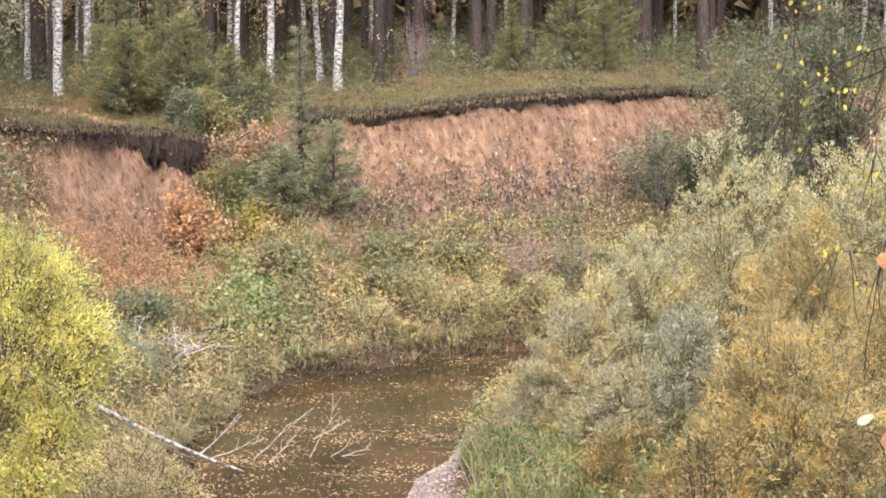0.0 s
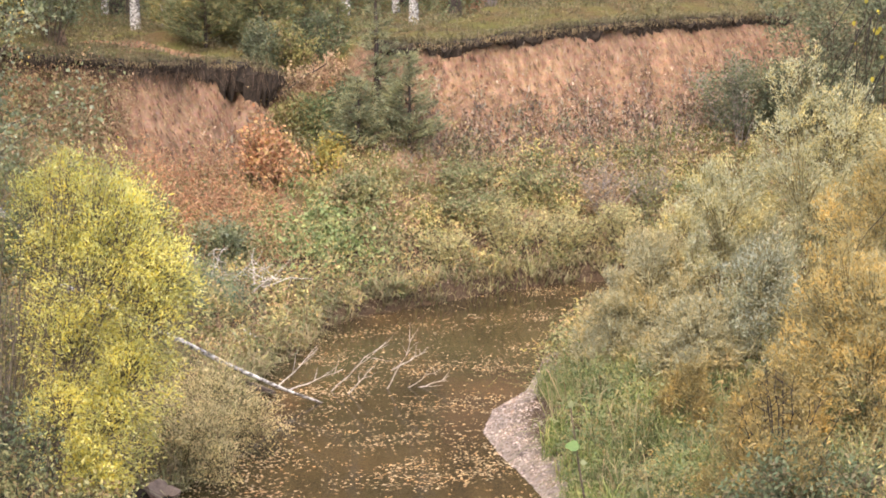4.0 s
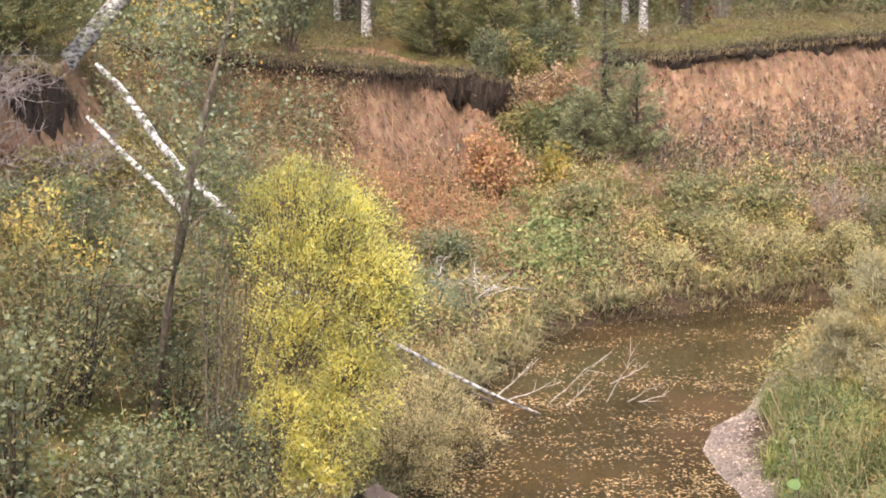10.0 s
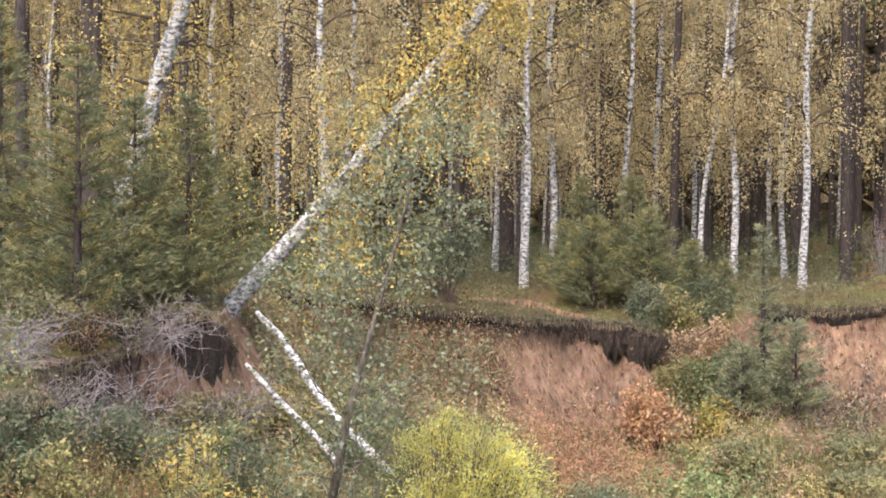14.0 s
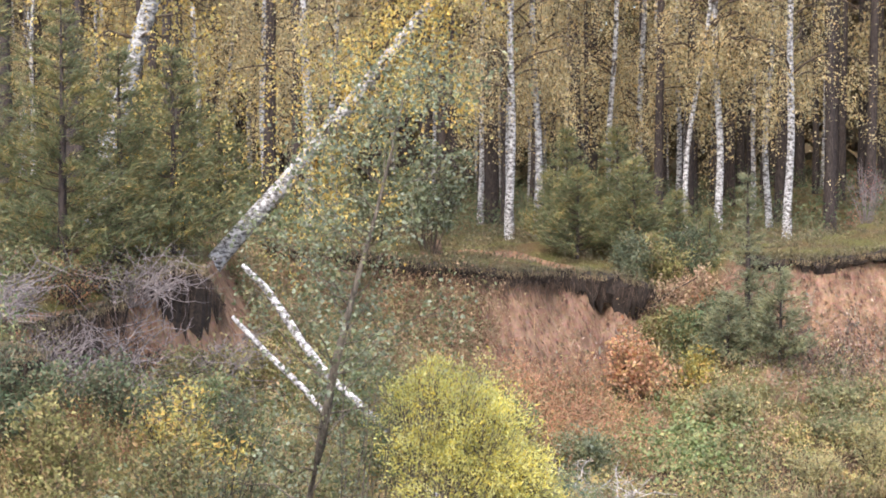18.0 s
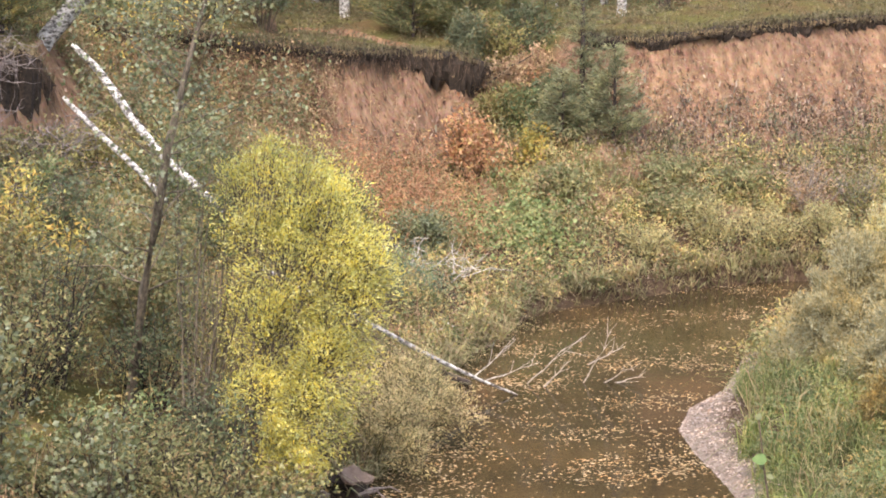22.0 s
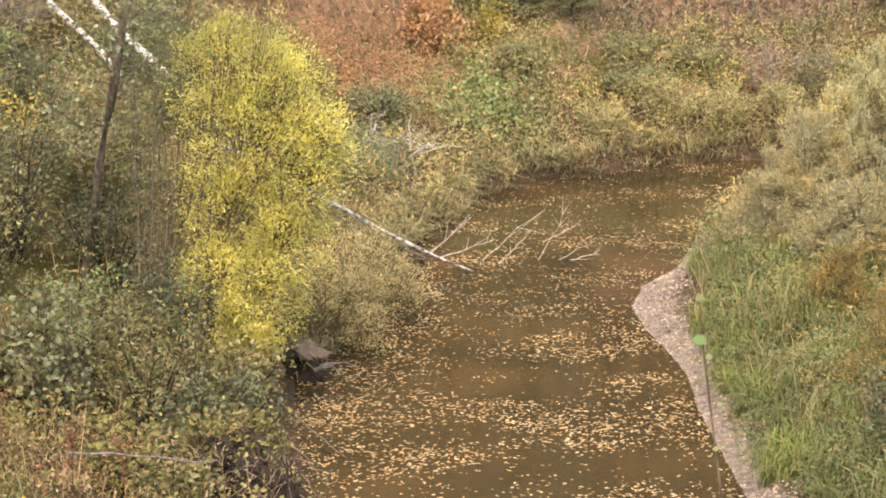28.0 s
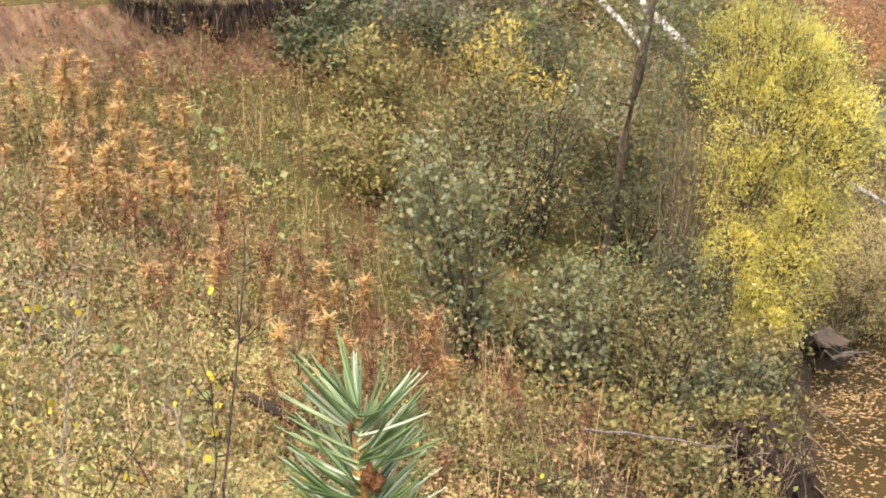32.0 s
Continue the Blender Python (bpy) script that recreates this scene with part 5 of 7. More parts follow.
for k in range(36):
    p = thick_path[r.integers(12, len(thick_path))]
    a = r.uniform(0, 2 * np.pi)
    pts = curve_pts(p, (math.cos(a), math.sin(a), 0.4), r.uniform(1.2, 3.6), 7, (0, 0, -0.45), 0.05, r)
    limb = Geo()
    tube(limb, pts, np.linspace(0.045, 0.006, 7), 5, 0, r)
    part("limb", limb, TWIG, thick_trunk, "dark crooked branch")
    at = pts[r.integers(3, 7, 130)] + r.normal(0, 0.22, (130, 3)) - np.outer(r.uniform(0, 1.0, 130) ** 2 * 2.6, [0, 0, 1])
    leaves(crown, at, (0.055, 0.1), 0.8, droop=0.7, flat=0.2, r=r)
part("crown", crown, GOLD_BIRCH, thick, "loose golden leaves", kind="stuff")

birch_stem("broken_birch", "broken white birch trunk slumped down the slope", [(-12.85, 36.8, 5.2), (-12.25, 36.4, 4.8), (-11.78, 36.03, 4.36), (-11.15, 35.4, 3.8), (-10.45, 34.77, 3.27), (-9.65, 34.2, 2.8), (-8.9, 33.7, 2.3)], [0.055, 0.078, 0.085, 0.085, 0.08, 0.072, 0.06], 133, OLD_BARK)
birch_stem("broken_birch", "thin broken birch trunk slumped down the slope", [(-12.7, 35.75, 4.25), (-11.8, 35.2, 3.6), (-10.84, 34.56, 3.0), (-10.2, 34.1, 2.5)], [0.045, 0.06, 0.06, 0.05], 134, OLD_BARK)

log_ob, log_path, r, log_trunk = birch_stem("fallen_birch", "fallen white birch lying from the bank into the water", [(-7.0, 28.3, 2.35), (-6.05, 28.6, 1.83), (-5.2, 28.95, 1.3), (-4.58, 29.6, 0.78), (-3.85, 30.1, 0.3), (-3.25, 30.37, 0.0), (-2.95, 30.5, -0.2)], [0.05, 0.046, 0.042, 0.036, 0.028, 0.02, 0.014], 135)
for p0, p1 in (((-3.95, 30.1, 0.3), (-3.19, 30.2, 0.99)), ((-3.75, 30.2, 0.25), (-2.9, 30.35, 0.55)), ((-3.2, 31.17, -0.05), (-2.22, 30.7, 0.98)), ((-2.26, 31.37, -0.05), (-1.73, 31.0, 1.03)), ((-2.15, 31.2, 0.35), (-1.54, 31.0, 0.72)),
               ((-1.95, 31.5, -0.05), (-1.35, 31.0, 0.39)), ((-2.9, 31.0, -0.05), (-2.45, 30.9, 0.45)), ((-1.8, 31.5, -0.05), (-1.2, 31.3, 0.2))):
    g = Geo()
    p0, p1 = np.array(p0), np.array(p1)
    ln = np.linalg.norm(p1 - p0)
    pts = curve_pts(p0, p1 - p0, ln, 7, (0, 0, 0), 0.03, r)
    tube(g, pts, np.linspace(0.014, 0.005, 7), 5, 0, r)
    for _ in range(4):
        q = pts[r.integers(2, 6)]
        tube(g, curve_pts(q, (p1 - p0) / ln + r.normal(0, 0.5, 3), ln * r.uniform(0.2, 0.45), 4, wiggle=0.04, r=r), np.linspace(0.006, 0.002, 4), 4, 0, r)
    part("branch", g, DEAD_WOOD, log_trunk, "bare bleached branch")

g = Geo()
tube(g, curve_pts((-5.3, 31.3, 0.3), (1.2, -0.4, -0.25), 1.3, 6, wiggle=0.02), np.linspace(0.09, 0.06, 6), 8, 0.1)
whole("sunken_log", g, PINE_BARK, "dark rotten log half in the water", "log")


def dead_branch(x, y, n, reach, seed, label):
    r = np.random.default_rng(seed)
    z = float(land(np.array([x]), np.array([y]))[0])
    ob = thing("dead_branch", label, "branch", "dead branches on the bank")
    for _ in range(n):
        g = Geo()
        a = r.uniform(0, 2 * np.pi)
        p = np.array([x + r.normal(0, reach * 0.4), y + r.normal(0, 0.3), z + r.uniform(0, 0.2)])
        pts = curve_pts(p, (math.cos(a), math.sin(a) * 0.5, r.uniform(0.1, 0.9)), reach * r.uniform(0.5, 1.2), 6, (0, 0, -0.1), 0.05, r)
        tube(g, pts, np.linspace(0.016, 0.004, 6), 4, 0, r)
        for _ in range(3):
            tube(g, curve_pts(pts[r.integers(2, 5)], r.normal(0, 1, 3), reach * 0.35, 4, wiggle=0.05, r=r), np.linspace(0.008, 0.003, 4), 3, 0, r)
        part("branch", g, DEAD_WOOD, ob)


dead_branch(-5.5, 36.7, 16, 0.9, 141, "bleached dead branches lying on the bank")
dead_branch(-6.4, 36.3, 6, 0.6, 142, "bleached dead branches lying on the bank")
dead_branch(-4.9, 33.4, 5, 0.45, 143, "small bleached branches at the water's edge")


def brush_heap():
    """Bare grey shrubs that hang below the roots."""
    r = np.random.default_rng(151)
    for k, (x, y) in enumerate(((-13.6, 31.0), (-14.2, 30.0), (-13.0, 32.6), (-13.4, 28.8), (-13.4, 29.4), (-14.0, 32.0), (-13.2, 30.2), (-13.5, 33.6), (-14.8, 30.8), (-14.4, 33.0), (-14.2, 34.2), (-14.9, 31.8), (-15.1, 29.8), (-13.2, 34.6), (-13.1, 35.5), (-12.8, 33.6))):
        ob = thing("bare_brush", "tangled bare grey shrub below the turf edge", "shrub", "bare brush")
        z = float(land(np.array([x]), np.array([y]))[0])
        g = Geo()
        for _ in range(46):
            a = r.uniform(0, 2 * np.pi)
            pts = curve_pts((x + r.normal(0, 0.25), y + r.normal(0, 0.15), z - 0.1), (math.cos(a), math.sin(a), r.uniform(0.4, 1.6)), r.uniform(1.0, 2.5), 7, (0, 0, -0.38), 0.06, r)
            tube(g, pts, np.linspace(0.014, 0.004, 7), 4, 0, r)
            for _ in range(6):
                tube(g, curve_pts(pts[r.integers(2, 6)], r.normal(0, 1, 3) + [0, 0, 0.3], r.uniform(0.3, 0.7), 4, wiggle=0.07, r=r), np.linspace(0.007, 0.002, 4), 3, 0, r)
        part("branchwork", g, DARK_TWIG if k % 4 == 3 else GREY_TWIG, ob, kind="stuff")


brush_heap()
for k, (bx, by, hh) in enumerate(((-14.0, 33.9, 0.8), (-14.1, 33.2, 1.1), (-14.2, 32.5, 1.2), (-14.3, 31.7, 1.1), (-14.1, 30.9, 1.0), (-14.5, 30.3, 1.0), (-14.9, 32.9, 0.7), (-15.5, 31.9, 0.6), (-14.6, 34.1, 0.6), (-15.4, 30.3, 0.7))):
    put(bush("dry_shrub", "upright bare shrub with a few brown leaves above the hollow", hh, 0.7, 601 + k, MAROON_LEAF if k % 3 == 0 else UNDER_LEAF, 24, 12, 3, (0.035, 0.065), 0.5, group="dry shrubs", bark=GREY_TWIG if k % 2 else DARK_TWIG, low=0.25, fuzz=0.16), bx, by)
for bx, by, hh, ww, sd, mat in ((-15.9, 33.4, 0.8, 0.8, 153, UNDER_LEAF), (-16.3, 31.2, 0.8, 0.9, 154, UNDER_LEAF), (-12.0, 27.8, 1.2, 0.9, 156, DARK_SHRUB), (-12.2, 25.4, 1.5, 0.9, 157, DARK_SHRUB), (-11.2, 23.6, 1.3, 0.9, 158, OLIVE_HERB), (-12.6, 29.8, 0.9, 0.8, 159, DARK_SHRUB), (-10.4, 29.6, 1.5, 0.9, 160, DARK_SHRUB), (-10.2, 21.6, 1.1, 0.8, 162, OLIVE_HERB), (-12.3, 24.6, 1.0, 0.8, 163, DARK_SHRUB), (-12.9, 34.9, 1.0, 0.7, 177, UNDER_LEAF), (-13.3, 33.6, 1.1, 0.8, 178, UNDER_LEAF), (-13.9, 31.4, 1.0, 0.8, 179, DARK_SHRUB), (-12.7, 35.2, 0.7, 0.7, 171, UNDER_LEAF), (-12.5, 34.2, 0.8, 0.7, 172, OLIVE_HERB), (-13.1, 33.0, 0.8, 0.7, 173, UNDER_LEAF), (-12.3, 35.9, 0.7, 0.6, 174, OLIVE_HERB), (-13.5, 32.0, 0.9, 0.7, 175, OLIVE_HERB), (-13.6, 30.6, 0.9, 0.8, 176, DARK_SHRUB)):
    put(bush("edge_shrub", "leafy shrub growing below the dark turf edge", hh, ww, sd, mat, 13, 11, 24, (0.06, 0.11), 0.5, group="shrubs of the left bank", low=0.05), bx, by)


def hollow_stump():
    """A dark rotten stump at the waterline: a lumpy hollow body under a tilted pale plate, with bleached roots."""
    ob = thing("hollow_stump", "dark rotten stump with a tilted tan plate on the shore", "stump", at=(-4.82, 24.1, 0.0))
    rr = np.random.default_rng(161)
    bm = bmesh.new()
    bmesh.ops.create_icosphere(bm, subdivisions=3, radius=0.24)
    for v in bm.verts:
        n = noise.noise(v.co * 6) * 0.35 + noise.noise(v.co * 17) * 0.2
        dent = math.exp(-((v.co.x + 0.03) ** 2 + (v.co.y + 0.24) ** 2 + (v.co.z - 0.02) ** 2) / 0.02)
        v.co *= 1 + n
        v.co.y += 0.22 * dent
        v.co = Vector((v.co.x * 1.3 - 0.04, v.co.y, v.co.z * 0.72 + 0.1))
    me = bpy.data.meshes.new("shell")
    bm.to_mesh(me)
    bm.free()
    # near-black all over, so the shade inside the hollow is in the colour
    me.materials.append(SOIL_AND_SHADE)
    shell = new("shell", me)
    shell.parent = ob
    tagged(shell, "rotten dark wood, near-black to paint the shade of its hollow")
    bm = bmesh.new()
    bmesh.ops.create_cone(bm, cap_ends=True, segments=9, radius1=0.15, radius2=0.14, depth=0.03)
    bmesh.ops.subdivide_edges(bm, edges=bm.edges[:], cuts=2, use_grid_fill=True)
    for v in bm.verts:
        a = math.atan2(v.co.y, v.co.x)
        v.co.x *= 1 + 0.25 * math.sin(a * 2 + 1) + 0.1 * math.sin(a * 5)
        v.co.y *= 0.8 + 0.2 * math.cos(a * 3)
        v.co += Vector(rr.normal(0, 0.007, 3))
    bm.transform(Matrix.Translation((0.1, -0.02, 0.28)) @ Euler((radians(30), radians(18), radians(15))).to_matrix().to_4x4())
    me = bpy.data.meshes.new("plate")
    bm.to_mesh(me)
    bm.free()
    me.materials.append(STUMP_GREY)
    plate = new("plate", me)
    plate.parent = ob
    tagged(plate, "flat tan weathered plate of wood")
    for a, ln, lift in ((2.5, 0.45, 0.6), (2.9, 0.5, 0.3), (3.4, 0.4, 0.1), (-0.5, 0.35, 0.6), (0.3, 0.35, 0.4), (3.9, 0.4, 0.0)):
        g = Geo()
        tube(g, curve_pts((math.cos(a) * 0.18, math.sin(a) * 0.18 - 0.05, 0.12), (math.cos(a), math.sin(a) * 0.6, lift), ln, 6, (0, 0, -0.45), 0.06, rr), np.linspace(0.022, 0.006, 6), 5, 0.1, rr)
        part("root", g, GREY_TWIG, ob, "bleached curved root")


hollow_stump()
bpy.data.objects["hollow_stump"].scale = (1.35, 1.35, 1.35)
g = Geo()
tube(g, curve_pts((-5.3, 15.85, 1.75), (0.95, 1.1, -0.35), 1.7, 8, (0, 0, -0.05), 0.02), np.linspace(0.013, 0.007, 8), 6, 0.05)
whole("pale_stick", g, GREY_TWIG, "pale bare stick lying on the slope", "stick")
g = Geo()
tube(g, curve_pts((-4.85, 22.6, 0.16), (1.1, -1.5, -0.14), 1.95, 9, (0, 0, 0), 0.012), np.linspace(0.016, 0.007, 9), 6, 0.05)
whole("thin_stick", g, GREY_BARK, "thin stick reaching into the water", "stick")
g = Geo()
tube(g, curve_pts((-7.5, 13.5, 2.55), (0.9, 0.2, -0.4), 1.1, 8, (0, 0, 0), 0.02), np.linspace(0.055, 0.04, 8), 9, 0.12)
whole("charred_log", g, SOIL_AND_SHADE, "short black charred log in the herbs", "log")


g = Geo()
sr = np.random.default_rng(168)
stem = curve_pts((-6.2, 44.9, 3.55), (1.5, 0.25, 0.85), 1.9, 8, (0, 0, 0.05), 0.02, sr)
tube(g, stem, np.linspace(0.035, 0.014, 8), 6, 0.06, sr)
snag = whole("leaning_snag", g, PINE_BARK, "thin dark dead stem leaning across the gully", "branch")
for k in (3, 4, 5, 6, 7):
    g = Geo()
    tube(g, curve_pts(stem[k], (sr.uniform(-0.2, 1), sr.normal(0, 0.4), sr.uniform(-0.2, 1)), sr.uniform(0.25, 0.6), 5, (0, 0, 0.1), 0.06, sr), np.linspace(0.009, 0.003, 5), 4, 0, sr)
    part("twig", g, PINE_BARK, snag)


def root_bank():
    """Washed-out root mass of the near left bank, over the water."""
    r = np.random.default_rng(165)
    ob = thing("root_mass", "washed-out dark brown root mass hanging over the water", "roots", at=(-4.35, 18.35, 0.5))
    for k, (cx, cy, cz, size) in enumerate(((-0.35, 0.2, 0.05, 0.34), (0.1, 0.12, 0.0, 0.3), (0.4, 0.25, -0.15, 0.24), (-0.1, 0.35, 0.25, 0.3))):
        bm = bmesh.new()
        bmesh.ops.create_icosphere(bm, subdivisions=4, radius=size)
        for v in bm.verts:
            n = noise.noise(v.co * 5.0 + Vector((k, 0, 0))) * 0.6 + noise.noise(v.co * 13.0) * 0.5 + noise.noise(v.co * 29.0) * 0.3
            v.co *= 1 + n
            v.co = Vector((v.co.x * 1.1 + cx, v.co.y * 0.8 + cy, v.co.z * 0.9 + cz))
        me = bpy.data.meshes.new("clod")
        bm.to_mesh(me)
        bm.free()
        me.materials.append(SOIL_AND_SHADE)
        clod = new("clod", me)
        clod.parent = ob
    for way, mat, lab in ((-1.0, DARK_TWIG, "dark hanging roots"), (-0.3, STUMP_GREY, "bleached tangled roots")):
        g = Geo()
        for _ in range(130 if mat == DARK_TWIG else 46):
            p = np.array([r.uniform(-0.75, 0.75), r.uniform(-0.35, 0.0), r.uniform(0.0, 0.6)])
            tube(g, curve_pts(p, (r.normal(0, 0.8), r.uniform(-1, 0), r.uniform(way, way + 0.8)), r.uniform(0.2, 0.6), 6, (0, 0, -0.6), 0.09, r), np.linspace(0.009, 0.002, 6), 4, 0, r)
        part("root_tangle", g, mat, ob, lab, kind="stuff")


root_bank()
for bx, by, hh, ww, sd, mat in ((-4.95, 19.1, 1.0, 0.6, 271, GREY_LEAF), (-4.45, 19.0, 0.8, 0.5, 272, OLIVE_HERB), (-4.15, 17.3, 0.7, 0.5, 273, OLIVE_HERB), (-4.7, 17.2, 0.8, 0.55, 274, UNDER_LEAF), (-4.9, 20.2, 0.9, 0.55, 275, GREY_LEAF), (-5.0, 21.0, 0.9, 0.6, 276, UNDER_LEAF), (-5.4, 18.0, 0.9, 0.6, 277, OLIVE_HERB)):
    put(bush("bank_shrub", "leafy grey-green shrub overhanging the washed-out roots", hh, ww, sd, mat, 12, 11, 13, (0.045, 0.09), 0.62, group="waterside shrubs", low=0.05, bark=DARK_TWIG, fuzz=0.09, lean=(0.15, -0.1)), bx, by)


def fireweed(seed, tall):
    """Willowherb stalk gone to autumn colour: a stem clothed in narrow arching leaves."""
    r = np.random.default_rng(seed)
    ob = thing("fireweed", "single fireweed stalk with narrow orange-yellow leaves", "plant", "fireweed stalks")
    g, c = Geo(), Geo()
    pts = curve_pts((0, 0, -0.05), (r.normal(0, 0.1), r.normal(0, 0.1), 1), tall, 8, (0, 0, 0), 0.015, r)
    tube(g, pts, np.linspace(0.007, 0.003, 8), 5, 0, r)
    n = 210
    w = 0.5 + 0.52 * r.uniform(0, 1, n)
    at = np.stack([np.interp(w, np.linspace(0, 1, 8), pts[:, i]) for i in range(3)], 1)
    a = r.uniform(0, 2 * np.pi, n)
    out = np.stack([np.cos(a), np.sin(a), r.uniform(0.1, 0.8, n)], 1) * 1.8
    leaves(c, at, (0.08, 0.18), 0.17, droop=0.25, flat=0.8, way=out, fold=0.1, r=r)
    part("stem", g, TWIG, ob, "reddish brown stem")
    part("foliage", c, FIREWEED, ob, kind="stuff")
    return ob


FIREWEEDS = [fireweed(501 + k, h) for k, h in enumerate((0.85, 0.7, 1.0, 0.6))]
spots = [(-13.1, 19.7), (-12.1, 18.9), (-12.6, 18.0), (-11.7, 17.2), (-11.5, 18.8), (-10.7, 17.8), (-11.7, 16.4), (-10.6, 15.9), (-10.5, 16.8), (-8.75, 17.8), (-8.5, 15.7), (-8.5, 18.0), (-11.8, 20.1), (-13.1, 18.4), (-8.2, 16.2), (-9.9, 14.3), (-9.0, 15.7),
         (-12.9, 19.1), (-12.3, 18.4), (-11.2, 17.5), (-11.0, 16.2), (-12.5, 19.6), (-11.6, 18.0), (-12.0, 17.6), (-7.4, 17.2), (-6.9, 16.4), (-10.2, 18.6), (-13.6, 20.6), (-12.8, 21.0), (-7.9, 14.9), (-12.75, 18.7), (-12.5, 19.0), (-12.9, 20.2), (-11.4, 18.4), (-11.3, 19.3), (-10.9, 18.4), (-12.2, 20.3), (-10.8, 17.2), (-9.6, 16.6), (-9.2, 14.9), (-10.4, 15.2), (-7.6, 15.6), (-7.3, 14.3), (-12.95, 19.4), (-12.4, 19.4), (-12.35, 18.1), (-11.95, 18.5), (-12.1, 19.5), (-11.75, 19.0), (-11.2, 18.9), (-10.95, 16.7), (-11.1, 17.0), (-10.6, 17.4), (-11.4, 17.6), (-13.3, 19.1), (-13.0, 17.9)]
fw = np.random.default_rng(510)
for k, (bx, by) in enumerate(spots):
    (put if k < 4 else again)(FIREWEEDS[k % 4], bx, by, fw.uniform(0, 360), fw.uniform(0.8, 1.15))


def dock_stalk(seed, tall):
    """Rust-brown seed stalk of a dock plant, with short side spikes."""
    r = np.random.default_rng(seed)
    ob = thing("dock_stalk", "single rust-brown dock stalk gone to seed", "plant", "dock stalks")
    g, c = Geo(), Geo()
    pts = curve_pts((0, 0, -0.05), (r.normal(0, 0.12), r.normal(0, 0.12), 1), tall, 8, (0, 0, 0), 0.02, r)
    tube(g, pts, np.linspace(0.008, 0.003, 8), 5, 0, r)
    for _ in range(9):
        q = pts[r.integers(3, 8)]
        tw = curve_pts(q, (r.normal(0, 0.35), r.normal(0, 0.35), 1), r.uniform(0.12, 0.3), 4, wiggle=0.03, r=r)
        k = Geo()
        tube(k, tw, np.linspace(0.004, 0.002, 4), 3, 0, r)
        part("spike", k, TWIG, ob)
        leaves(c, tw[r.integers(0, 4, 40)] + r.normal(0, 0.022, (40, 3)), (0.02, 0.045), 0.5, r=r)
    part("stem", g, TWIG, ob, "brown stem")
    part("seed_head", c, DOCK, ob, "rust-brown seeds", kind="stuff")
    return ob


DOCKS = [dock_stalk(531 + k, h) for k, h in enumerate((0.9, 0.75, 1.05))]
dk = np.random.default_rng(540)
rows = [(-9.4 + 1.5 * dk.normal(), 16.6 + 1.9 * dk.normal()) for _ in range(34)] + [(-7.3 + 0.5 * dk.normal(), 14.6 + 0.8 * dk.normal()) for _ in range(10)]
for k, (bx, by) in enumerate(rows):
    (put if k < 3 else again)(DOCKS[k % 3], bx, by, dk.uniform(0, 360), dk.uniform(0.7, 1.1))


